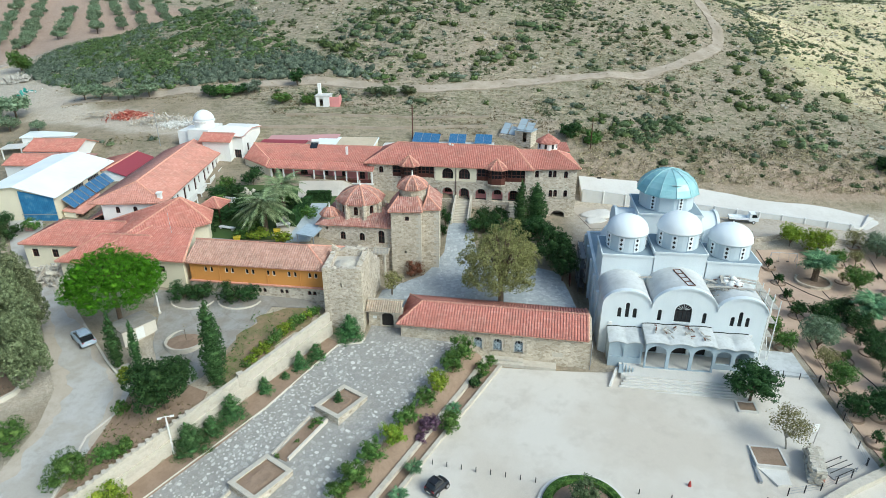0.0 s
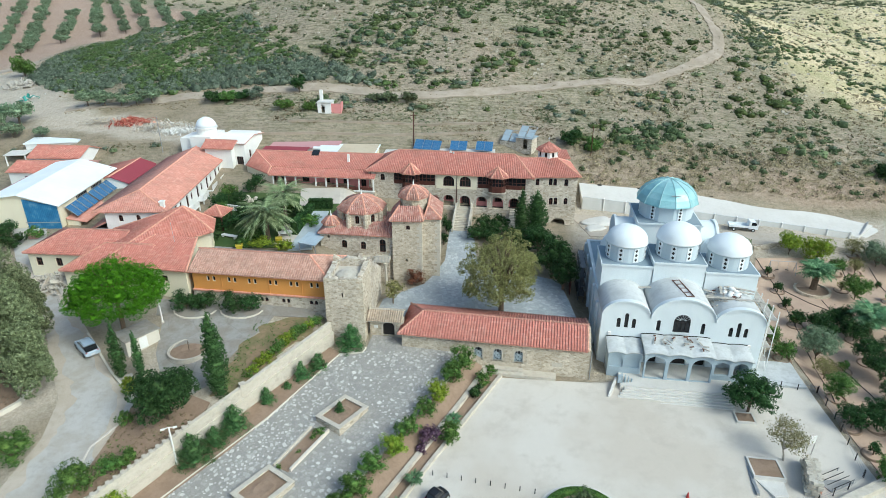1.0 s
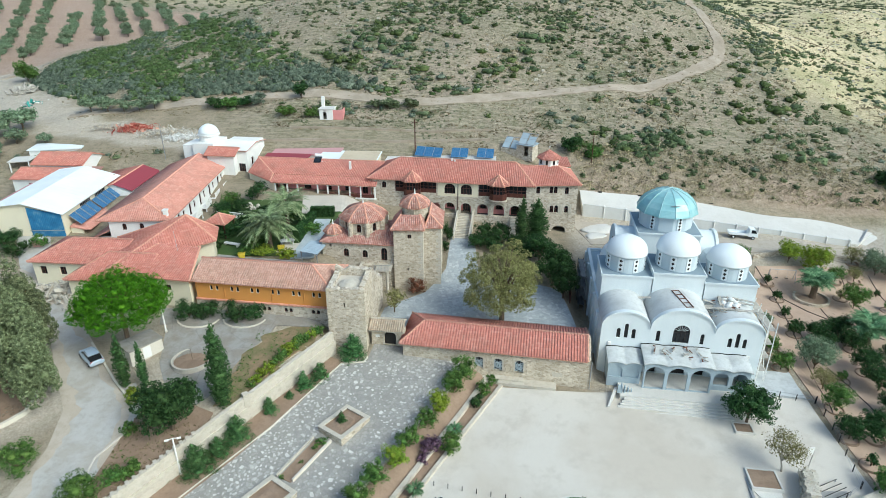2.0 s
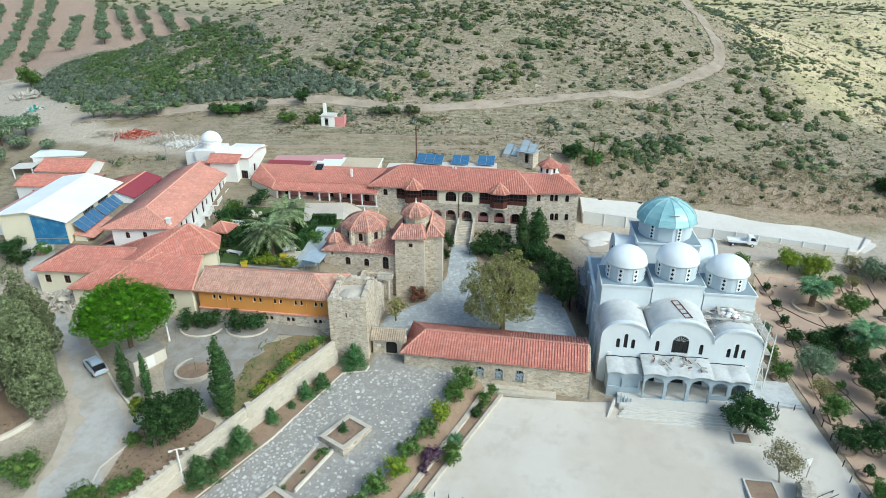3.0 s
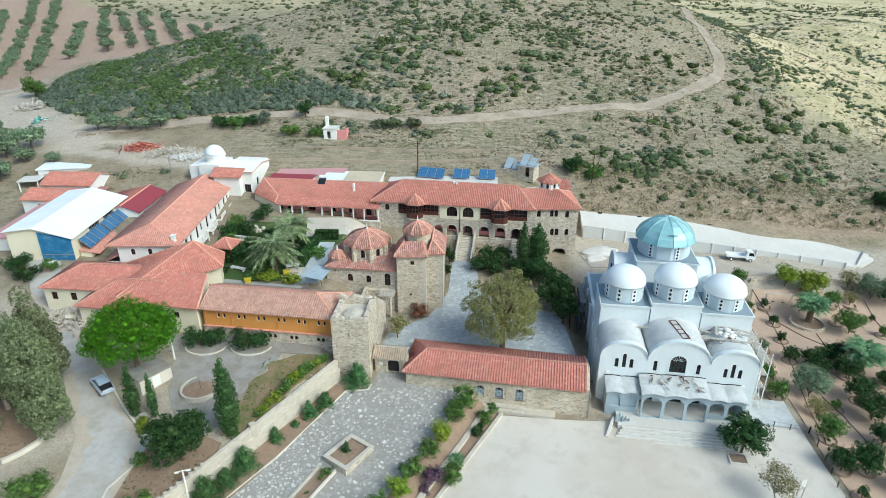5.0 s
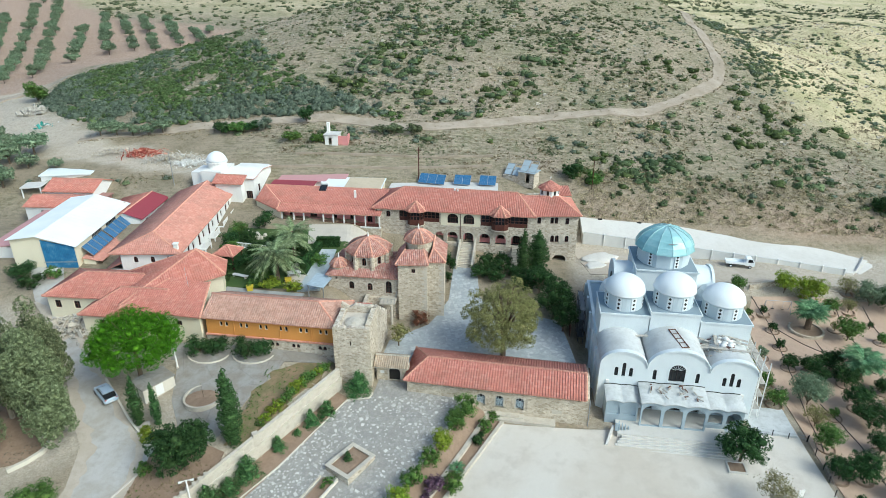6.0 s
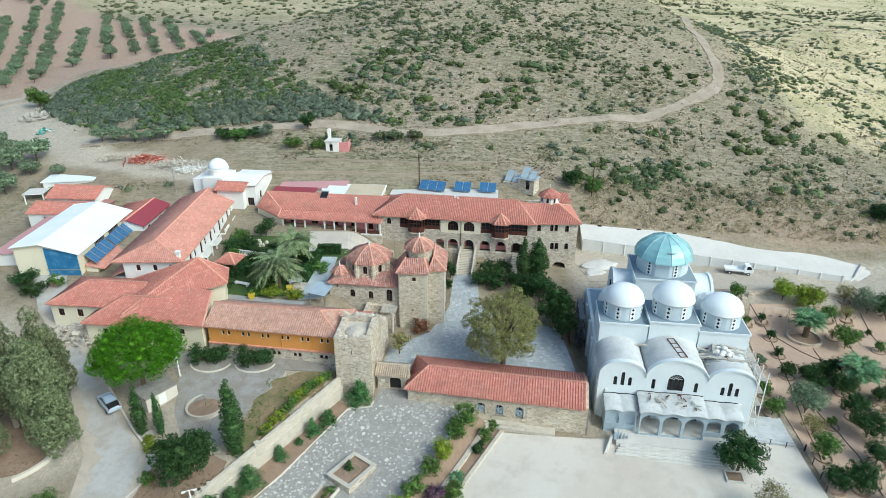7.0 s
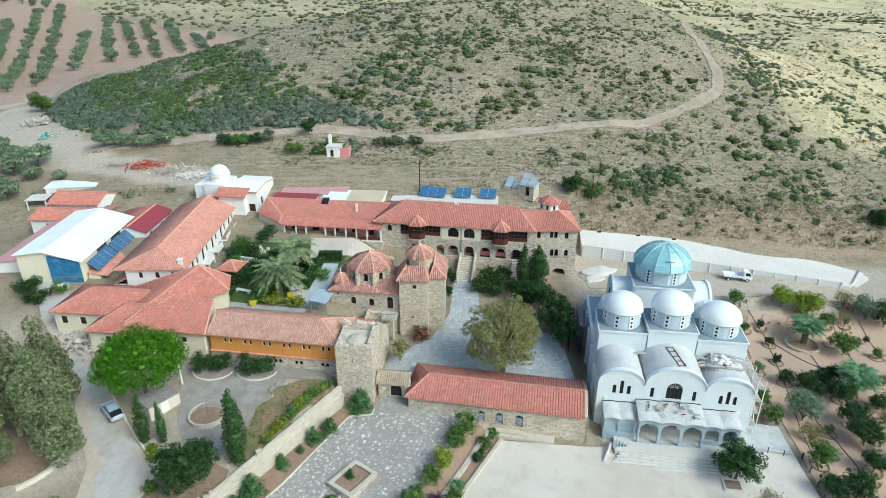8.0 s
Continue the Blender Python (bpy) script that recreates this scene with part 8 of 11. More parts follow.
# ---- hillside cover ----
def scatter(name, X, Y, R, H, leaf, label, category, cards, size):
    """Many low bushes as one sheet of leaf cards, the larger ones round a lumpy heart."""
    n = len(X)
    Z = land(X, Y)
    Z = Z + np.array([ripple(x, y) for x, y in zip(X, Y)])
    k = cards
    d = RNG.normal(size=(n, k, 3))
    d[:, :, 2] = np.abs(d[:, :, 2])
    d /= np.linalg.norm(d, axis=2, keepdims=True)
    rad = 0.5 + 0.6 * RNG.random((n, k, 1))
    P = d * rad * np.stack([R, R, H], -1)[:, None, :] + np.stack([X, Y, Z], -1)[:, None, :]
    S = (size * (0.6 + 0.8 * RNG.random((n, k))) * np.clip(R, 0.5, 1.6)[:, None]).reshape(-1)
    N = (d + RNG.normal(size=d.shape) * 0.5).reshape(-1, 3)
    me = leaf_mesh(name, P.reshape(-1, 3), N, S, leaf)
    tagged(new(name, me), label, category, kind="stuff")
    if cards < 32:
        return
    Vs, Fs, base = [], [], 0
    for i in np.nonzero(R > 0.52)[0]:
        V, F = DOMES[int(RNG.integers(0, 6))]
        a = RNG.random() * 6.2832
        c, s_ = math.cos(a), math.sin(a)
        q = np.stack([V[:, 0] * c - V[:, 1] * s_, V[:, 0] * s_ + V[:, 1] * c, V[:, 2]], -1) * np.array([R[i] * RNG.uniform(0.7, 1.3), R[i] * RNG.uniform(0.7, 1.3), H[i] * 0.85]) * 0.78 + np.array([X[i], Y[i], Z[i]])
        Vs.append(q)
        Fs.append(F + base)
        base += len(V)
    me = bpy.data.meshes.new(name + "_hearts")
    Vs, Fs = np.concatenate(Vs), np.concatenate(Fs)
    me.vertices.add(len(Vs))
    me.vertices.foreach_set("co", Vs.astype(np.float32).ravel())
    me.loops.add(3 * len(Fs))
    me.loops.foreach_set("vertex_index", Fs.astype(np.int32).ravel())
    me.polygons.add(len(Fs))
    me.polygons.foreach_set("loop_start", np.arange(0, 3 * len(Fs), 3, dtype=np.int32))
    me.polygons.foreach_set("loop_total", np.full(len(Fs), 3, dtype=np.int32))
    me.update(calc_edges=True)
    me.materials.append(leaf)
    tagged(new(name + "_hearts", me), label, category, kind="stuff")


def density(X, Y, s, o):
    return np.array([noise.noise((x * s, y * s, o)) for x, y in zip(X, Y)])


def on_track(X, Y):
    """Keep the dirt tracks, the field and the built ground clear."""
    lot = (X < -38) & (Y < 150) & (Y > 126) & (Y < 147 - 0.33 * (X + 66))
    return (off_line(TRACK, X, Y) < 2.7) | (off_line(FIELD_TRACK, X, Y) < 3.2) | lot | inside(FIELD, X, Y)


def hillside():
    def pick(n, x0, x1, y0, y1):
        X, Y = RNG.uniform(x0, x1, n), RNG.uniform(y0, y1, n)
        ok = ~on_track(X, Y) & (Y > 124) & ~((X > 26) & (Y < 122)) & ~((X < 26) & (X > -56) & (Y < 136))
        return X[ok], Y[ok]
    def clumps(n, x0, x1, y0, y1, most, spread, o, bar):
        """Bushes gathered into groups drawn out along the slope."""
        cx, cy = RNG.uniform(x0, x1, n), RNG.uniform(y0, y1, n)
        ok = density(cx, cy, 0.035, o) + 0.3 * density(cx, cy, 0.12, o + 1) + 0.22 * RNG.normal(size=n) > bar + 0.12 * sm(190, 260, cy)
        cx, cy = cx[ok], cy[ok]
        m = RNG.integers(1, most, len(cx))
        k = np.repeat(np.arange(len(cx)), m)
        w = spread * np.sqrt(m / most)[k]
        X, Y = cx[k] + RNG.normal(size=len(k)) * w * 1.5, cy[k] + RNG.normal(size=len(k)) * w * 0.9
        ok = ~on_track(X, Y) & (Y > 124) & ~((X > 26) & (Y < 123)) & ~((X < 26) & (X > -56) & (Y < 138))
        return X[ok], Y[ok], k[ok]
    X, Y, c = clumps(3600, -95, 260, 122, 340, 11, 2.6, 1.0, 0.0)
    thin = (RNG.random(len(X)) > 0.62 * sm(172, 150, Y) * sm(5, 25, X)) & (RNG.random(len(X)) > 0.3 * sm(95, 115, X))
    X, Y, c = X[thin], Y[thin], c[thin]
    R = 0.42 + 1.0 * RNG.random(len(X)) ** 1.8 + 0.25 * sm(175, 150, Y)
    a = np.random.default_rng(8).random(c.max() + 1)[c]
    g1 = a + 0.5 * density(X, Y, 0.03, 9.0) < 0.62
    scatter("hill_scrub", X[g1], Y[g1], R[g1] * 1.2, R[g1] * 0.7, M["l_scrub"], "low green scrub scattered over the stony hillside", "scrub", 34, 0.28)
    g2 = ~g1 & (a < 0.86)
    scatter("grey_scrub", X[g2], Y[g2], R[g2] * 1.1, R[g2] * 0.75, M["l_blue"], "low grey-green scrub on the hillside", "scrub", 34, 0.28)
    g2 = ~g1 & (a >= 0.86)
    scatter("bright_scrub", X[g2], Y[g2], R[g2] * 1.1, R[g2] * 0.75, M["l_thicket"], "fresh green scrub on the hillside", "scrub", 34, 0.28)
    X, Y = pick(2600, -95, 260, 122, 340)
    X2, Y2, _ = clumps(700, -40, 60, 148, 240, 9, 2.2, 41.0, -0.1)
    X, Y = np.concatenate([X, X2]), np.concatenate([Y, Y2])
    R = 0.35 + 0.75 * RNG.random(len(X)) ** 2
    scatter("lone_scrub", X, Y, R, R * 0.75, M["l_scrub"], "single low bushes between the stones", "scrub", 32, 0.3)
    X, Y = pick(36000, -95, 260, 122, 330)
    d = density(X, Y, 0.07, 11.0) + 0.4 * RNG.normal(size=len(X))
    X, Y, d = X[d > -0.2], Y[d > -0.2], d[d > -0.2]
    R = 0.2 + 0.42 * RNG.random(len(X)) ** 1.5
    g = (d > 0.25) & (X < 100)
    scatter("green_tufts", X[g], Y[g], R[g], R[g] * 0.8, M["l_scrub"], "small green tufts on the hillside", "scrub", 9, 0.5)
    scatter("dry_scrub", X[~g], Y[~g], R[~g], R[~g] * 0.8, M["l_dry"], "dry brown tufts on the hillside", "scrub", 8, 0.5)
    X, Y = RNG.uniform(28, 125, 2600), 119.9 + 13 * RNG.random(2600) ** 1.2
    R = 0.45 + 0.8 * RNG.random(len(X)) ** 1.6
    a, b = 260, 2470
    scatter("bank_twigs", X[:a], Y[:a], R[:a] * 1.2, R[:a] * 1.2, M["l_twig"], "dry leafless bushes on the cut bank", "bush", 30, 0.2)
    scatter("bank_grass", X[a:b], Y[a:b], R[a:b] * 0.8, R[a:b] * 0.45, M["l_straw"], "dry straw-coloured grass on the cut bank", "grass", 30, 0.28)
    scatter("bank_bush", X[b:], Y[b:], R[b:], R[b:] * 0.9, M["l_bush"], "green bushes on the cut bank", "bush", 40, 0.28)
    X, Y = pick(3600, 10, 150, 128, 172)
    keep = density(X, Y, 0.07, 31.0) + 0.2 * RNG.normal(size=len(X)) > 0.0
    X, Y = X[keep], Y[keep]
    R = 0.4 + 0.6 * RNG.random(len(X)) ** 2
    scatter("slope_grass", X, Y, R * 1.2, R * 0.45, M["l_straw"], "dry straw-coloured grass between the bushes", "grass", 18, 0.4)
    # taller, denser thicket on the lower left flank, grey-green along its foot
    X, Y = pick(9500, -118, -12, 145, 214)
    foot = off_line(THICKET[-5:] + THICKET[:2], X, Y)
    keep = inside(THICKET, X, Y) & (RNG.random(len(X)) > 0.22 + 0.42 * sm(16, 34, foot) * sm(-80, -40, X) + 0.25 * sm(-60, -20, X)) & (density(X, Y, 0.08, 4.0) + 0.45 > 0.5 * RNG.random(len(X)) * sm(8, 26, foot))
    X, Y, foot = X[keep], Y[keep], foot[keep]
    R = 0.5 + 0.95 * RNG.random(len(X)) ** 1.4 + 0.45 * sm(14, 4, foot)
    b = RNG.random(len(X)) + 0.9 * density(X, Y, 0.05, 6.0) > 0.2 + 0.55 * sm(16, 6, foot)
    scatter("thicket", X[b], Y[b], R[b], R[b] * 0.8, M["l_thicket"], "dense green thicket on the lower slope", "thicket", 40, 0.24)
    scatter("grey_thicket", X[~b], Y[~b], R[~b], R[~b] * 1.05, M["l_blue"], "dense grey-green thicket on the lower slope", "thicket", 40, 0.24)
    # larger bushes along the foot of the slope
    X, Y, c = clumps(170, -30, 170, 122, 180, 13, 2.6, 12.0, -0.02)
    R = 0.9 + 1.5 * RNG.random(len(X)) ** 1.6
    b = np.random.default_rng(9).random(c.max() + 1)[c] < 0.6
    scatter("slope_bush", X[b], Y[b], R[b], R[b] * 0.8, M["l_bush"], "green bushes along the foot of the slope", "bush", 44, 0.24)
    scatter("fresh_bush", X[~b], Y[~b], R[~b], R[~b] * 0.8, M["l_thicket"], "fresh green bushes along the foot of the slope", "bush", 44, 0.24)
    # tufts along the edges and the crown of the dirt track
    P = []
    for a, b in zip(TRACK, TRACK[1:]):
        k = int(math.dist(a, b) / 0.35)
        nx, ny = (b[1] - a[1]) / math.dist(a, b), -(b[0] - a[0]) / math.dist(a, b)
        for i in range(k):
            o = RNG.choice([-1, 1]) * RNG.uniform(1.5, 2.3) if RNG.random() < 0.8 else RNG.normal() * 0.15
            P.append((a[0] + (b[0] - a[0]) * i / k + nx * o, a[1] + (b[1] - a[1]) * i / k + ny * o))
    P = np.array(P)
    R = 0.15 + 0.35 * RNG.random(len(P)) ** 2
    scatter("track_tufts", P[:, 0], P[:, 1], R, R * 0.8, M["l_dry"], "dry tufts along the dirt track", "grass", 12, 0.45)
    # rough grass and weeds on the terraces behind the ranges
    X, Y = RNG.uniform(-52, 26, 2600), RNG.uniform(127.5, 142, 2600)
    d = density(X, Y, 0.09, 15.0) + 0.25 * np.sin(Y * 1.5)
    ok = ~on_track(X, Y) & ~((np.abs(X + 26.5) < 3.6) & (np.abs(Y - 137.5) < 3)) & ~((X > 9) & (X < 20) & (Y < 133)) & ~((X > -38) & (X < -5) & (Y < 132.5))
    R = 0.2 + 0.35 * RNG.random(len(X)) ** 1.6
    g = ok & (d > 0.12)
    b = ok & (d <= 0.12) & (d > -0.25)
    scatter("terrace_grass", X[b], Y[b], R[b], R[b] * 0.5, M["l_dry"], "dry grass on the terraces behind the buildings", "grass", 12, 0.4)
    scatter("terrace_weeds", X[g], Y[g], R[g], R[g] * 0.6, M["l_scrub"], "green weeds on the terraces behind the buildings", "weeds", 14, 0.36)
    X, Y = RNG.uniform(-100, -48, 900), RNG.uniform(108, 146, 900)
    d = density(X, Y, 0.08, 21.0)
    ok = ((Y < 128) & (Y > 122) | (Y > 140)) & (d > -0.05)
    X, Y = X[ok], Y[ok]
    R = 0.2 + 0.4 * RNG.random(len(X)) ** 2
    scatter("yard_weeds", X, Y, R, R * 0.6, M["l_dry"], "dry weeds round the dirt yard", "weeds", 12, 0.36)
    # dry twigs and leaves on the beds
    def litter(name, n, tri, leaf, lab):
        f = RNG.random((n, 2))
        k = RNG.integers(0, len(tri), n)
        T = np.array(tri, float)[k]
        sw = f.sum(1) > 1
        f[sw] = 1 - f[sw]
        p = T[:, 0] + (T[:, 1] - T[:, 0]) * f[:, :1] + (T[:, 2] - T[:, 0]) * f[:, 1:]
        R = 0.12 + 0.3 * RNG.random(n) ** 2
        scatter(name, p[:, 0], p[:, 1], R, R * 0.7 + 0.12, leaf, lab, "plants", 12, 0.3)
    verge = [((-35.0, 52.4), (-36.0, 42), (-33.0, 45)), ((-35.0, 52.4), (-33.0, 45), (-29.6, 49.8)), ((-34.5, 56), (-35, 52.4), (-29.6, 49.8)), ((-34.5, 56.0), (-29.6, 49.8), (-26.5, 53.6))]
    litter("verge_litter", 260, verge, M["l_dry"], "dry stalks and leaves on the earth verge")
    litter("verge_weeds", 45, verge, M["l_green"], "small weeds on the earth verge")
    litter("bed_litter", 200, [((-62, 50), (-48.8, 54.0), (-47.7, 57.2)), ((-62, 50), (-47.7, 57.2), (-60, 66)), ((-48, 57), (-52, 64.4), (-60, 66))], M["l_twig"], "fallen bark and leaves under the eucalyptus")
    litter("strip_grass", 150, [((-26.4, 57.5), (-24.0, 58), (-24.6, 70.0)), ((-24.0, 58.0), (-17.2, 69.4), (-24.4, 70.4))], M["l_green"], "grass tufts on the strip above the wall")
    # far slopes
    X, Y = RNG.uniform(-330, 300, 5200), RNG.uniform(318, 470, 5200)
    keep = (density(X, Y, 0.03, 3.0) + 0.3 * RNG.normal(size=len(X)) > -0.02) & ~inside(FIELD, X, Y)
    X, Y = X[keep], Y[keep]
    R = 0.8 + 1.5 * RNG.random(len(X)) ** 1.6
    scatter("field_scrub", X, Y, R, R * 0.65, M["l_scrub"], "scrub on the dry land beyond the olive field", "scrub", 34, 0.3)
    X, Y = RNG.uniform(-420, 480, 9000), RNG.uniform(470, 800, 9000)
    keep = density(X, Y, 0.02, 3.0) > -0.05
    X, Y = X[keep], Y[keep]
    R = 1.2 + 1.4 * RNG.random(len(X))
    scatter("far_scrub", X, Y, R, R * 0.7, M["l_scrub"], "scrub on the far hills", "scrub", 8, 0.8)
    # loose pale stones
    X, Y = pick(2600, -95, 190, 150, 300)
    Z = np.array([zat(x, y) for x, y in zip(X, Y)])
    V, F = [], []
    for x, y, z in zip(X, Y, Z):
        s_ = 0.12 + 0.4 * RNG.random() ** 3
        k = len(V)
        for c_ in ((-1, -1, -0.3), (1, -1, -0.3), (1, 1, -0.3), (-1, 1, -0.3), (-0.7, -0.5, 0.6), (0.5, -0.7, 0.8), (0.6, 0.6, 0.5), (-0.5, 0.6, 0.7)):
            V.append((x + c_[0] * s_ * RNG.uniform(0.7, 1.3), y + c_[1] * s_ * RNG.uniform(0.7, 1.3), z + c_[2] * s_))
        F += [(k + 4, k + 5, k + 6, k + 7), (k, k + 1, k + 5, k + 4), (k + 1, k + 2, k + 6, k + 5), (k + 2, k + 3, k + 7, k + 6), (k + 3, k, k + 4, k + 7)]
    me = bpy.data.meshes.new("hill_stones")
    me.from_pydata(V, [], F)
    me.materials.append(M["stone_pale"])
    tagged(new("hill_stones", me), "pale loose stones on the hillside", "stones", kind="stuff")


hillside()
# ---- walls, beds and kerbs of the approach ----
def boundary_wall():
    w = thing("boundary_wall", -24.3, 56.0, 0, 0, "pale limestone retaining wall with toothed coping above the forecourt bed", "wall")
    inv = w.matrix_world.inverted()
    ys = [69.0 - i * 1.2 for i in range(24)]
    top = lambda y: 3.5 + 0.14 * (y - 56) + 0.62
    bm, low, cop = bmesh.new(), bmesh.new(), bmesh.new()
    for a, b in zip(ys, ys[1:]):
        for m, off0, off1, z0, dz in ((bm, -0.28, 0.22, -3.0, 0.0), (low, 0.22, 0.42, -3.0, -1.35)):
            xa, xb = wall_line(a), wall_line(b)
            base = [(xa + off0, a, z0), (xb + off0, b, z0), (xb + off1, b, z0), (xa + off1, a, z0)]
            up = [(xa + off0, a, top(a) + dz), (xb + off0, b, top(b) + dz), (xb + off1, b, top(b) + dz), (xa + off1, a, top(a) + dz)]
            hexa(m, [inv @ Vector(p) for p in base], [inv @ Vector(p) for p in up])
    for m in (bm, low):
        bmesh.ops.remove_doubles(m, verts=m.verts, dist=0.0005)
    part("wall_body", bm, M["stone_pale"], w)
    part("plinth", low, M["stone_pale"], w)
    y = 52.0
    while y > 41.0:
        x = wall_line(y)
        c = part("coping_block", boxes((-0.3, 0.3, -0.18, 0.18, 0, 0.2)), M["stone_pale"], w)
        c.matrix_local = inv @ pose(x - 0.03, y, top(y) - 0.01, 0, 0, 36 - 90)
        y -= 0.62
    c = part("pier", boxes((-0.35, 0.35, -0.35, 0.35, -1.5, 0.35)), M["stone_pale"], w)
    c.matrix_local = inv @ pose(wall_line(57.6), 57.6, top(57.6), 0, 0, 36)


boundary_wall()
drape("wall_bed", [(wall_line(y) + 0.42, y) for y in (68.2, 60, 52, 43)], [(-13.3, 67.3), (-17.6, 60.0), (-22.9, 52.0), (-29.9, 43.0)], M["soil"], "red-brown soil bed under the boundary wall", "bed", n=26, m=4, lift=0.13)
kerb("bed_kerb", [(-30.6, 42.4), (-20.2, 56.0), (-13.5, 66.9), (-10.6, 67.2), (-10.2, 68.2)], 0.15, 0.2, M["cream_kerb"], "narrow cream kerb of the planting bed", "kerb")
drape("hedge_bed", [(3.6, 66.4), (-0.7, 60), (-5.8, 52), (-11.8, 42.5)], [(5.3, 66.2), (1.9, 60.0), (-2.9, 52.0), (-8.6, 42.5)], M["soil"], "red-brown soil bed with shrubs", "bed", n=26, m=4, lift=0.16)
drape("lower_bed", [(5.9, 66.2), (2.5, 60.0), (-2.3, 52.0), (-8.0, 42.5)], [(7.0, 64.9), (3.9, 59.6), (-1.2, 51.6), (-6.6, 42.5)], M["soil"], "narrow soil bed with low plants", "bed", n=26, m=3, lift=0.12)
kerb("bed_wall", [(5.7, 66.3), (2.2, 60.0), (-2.6, 52.0), (-8.3, 42.5)], 0.55, 0.55, M["stone_pale"], "pale stone wall between the planting beds", "wall")
kerb("bed_front_wall", [(7.3, 64.8), (4.1, 59.6), (-1.0, 51.5), (-6.4, 42.5)], 0.45, 0.42, M["stone_pale"], "pale stone edging wall of the square", "wall")
kerb("bed_kerb", [(3.5, 66.4), (-0.9, 60), (-6.0, 52), (-12.0, 42.5)], 0.18, 0.14, M["stone_grey"], "low stone kerb of the hedge bed", "kerb")


def stone_planter(x, y, z, turn, a, b, h):
    p = thing("stone_planter", x, y, z, turn, "square stone planter with a pale coping and bare soil", "planter", "planters on the forecourt")
    t = 0.4
    for x0, x1, y0, y1 in ((-a, a, -b, -b + t), (-a, a, b - t, b), (-a, -a + t, -b + t, b - t), (a - t, a, -b + t, b - t)):
        wl = part("side", boxes((x0, x1, y0, y1, -0.6, h)), M["stone_grey"], p)
        e = 0.06 if x1 - x0 > 2 * t else -0.063
        part("coping", boxes((x0 - 0.06, x1 + 0.06, y0 - e, y1 + e, h, h + 0.1)), M["stone_pale"], wl)
    bm = bmesh.new()
    n = 12
    g = [[bm.verts.new((-a + t + (2 * a - 2 * t) * i / n, -b + t + (2 * b - 2 * t) * j / n, h - 0.12 + 0.1 * math.exp(-((i - n / 2) ** 2 + (j - n / 2) ** 2 - 9) ** 2 / 40) + 0.03 * noise.noise((i, j, x)))) for i in range(n + 1)] for j in range(n + 1)]
    for j in range(n):
        for i in range(n):
            bm.faces.new((g[j][i], g[j][i + 1], g[j + 1][i + 1], g[j + 1][i]))
    part("soil", bm, M["soil"], p)
    return p


stone_planter(-11.6, 56.45, 0.85, 54, 2.35, 1.85, 0.75)
stone_planter(-18.15, 46.3, -0.45, 54, 2.4, 1.95, 0.75)
plant("young_conifer", -11.9, 56.7, cone_blobs(1.5, 0.5, 5, 61), M["l_cyp"], "small seedling tree in the stone planter", "tree", 0.04, 0.3, 30, 0.14, z=1.45)
drape("channel_bed", [(-14.6, 54.6), (-17.6, 49.4)], [(-13.0, 54.0), (-16.2, 48.7)], M["soil"], "narrow soil channel between the planters", "bed", n=7, m=3, lift=0.12)
kerb("channel_wall", [(-12.8, 54.1), (-16.0, 48.8)], 0.2, 0.5, M["cream_kerb"], "low cream wall beside the soil channel", "wall")
kerb("channel_wall", [(-14.9, 54.7), (-17.9, 49.5)], 0.22, 0.35, M["stone_pale"], "low pale wall beside the soil channel", "wall")
kerb("channel_wall", [(-20.9, 45.0), (-23.0, 41.5)], 0.25, 0.5, M["stone_pale"], "low pale wall beside the soil channel", "wall")
for i, (x, y, h, r) in enumerate([(-13.9, 53.9, 0.9, 0.8), (-14.4, 53.0, 0.7, 0.5), (-17.2, 49.1, 0.7, 0.4), (-15.6, 51.2, 0.5, 0.35)]):
    plant("low_plant", x, y, round_blobs(h, r, 6, 0.0, 400 + i), M["l_green"], "low green plant in the soil channel", "plant", 0.03, 0.15, 24, 0.15)


def round_bed():
    b = thing("round_bed", -31.6, 64.2, zat(-31.6, 64.2), 0, "round soil bed inside a pale concrete ring", "planter")
    part("ring", lathe(bmesh.new(), [(2.25, -0.3), (2.25, 0.36), (2.5, 0.36), (2.5, -0.3)], 40, cap=False), M["stone_pale"], b)
    bm = lathe(bmesh.new(), [(2.2, 0.1), (1.6, 0.22), (0.9, 0.3), (0.4, 0.2), (0, 0.18)], 24)
    part("soil", bm, M["soil"], b)
    t = plant("sapling", -31.6, 64.2, [(0, 0, 1.6, 0.5, 0.5, 0.6)], M["l_dry"], "bare young sapling in the round bed", "tree", 0.04, 1.2, 5, 0.12, heart=0, z=zat(-31.6, 64.2) + 0.2)


round_bed()
kerb("lane_kerb", [(-45.7, 67.2), (-43.0, 64.2), (-39.6, 60.4), (-36.2, 57.2), (-34.7, 56.0)], 0.25, 0.3, M["cream_kerb"], "low pale kerb along the lane", "kerb")
kerb("lane_kerb", [(-34.9, 52.6), (-36.6, 49.4), (-36.2, 42.0)], 0.18, 0.16, M["concrete"], "low concrete kerb along the lane", "kerb")
kerb("bed_wall", [(-50, 52.6), (-48.6, 53.8), (-47.4, 55.4), (-47.4, 57.6), (-48.7, 60.6), (-51.6, 64.8)], 0.4, 0.5, M["cream_kerb"], "curved pale low wall round the eucalyptus bed", "wall")
drape("tree_bed", [(-62, 50), (-62, 57), (-60, 66)], [(-48.8, 54.0), (-47.7, 57.2), (-51.8, 64.4)], M["soil"], "leaf-strewn soil under the eucalyptus trees", "bed", n=14, m=10, lift=0.1)
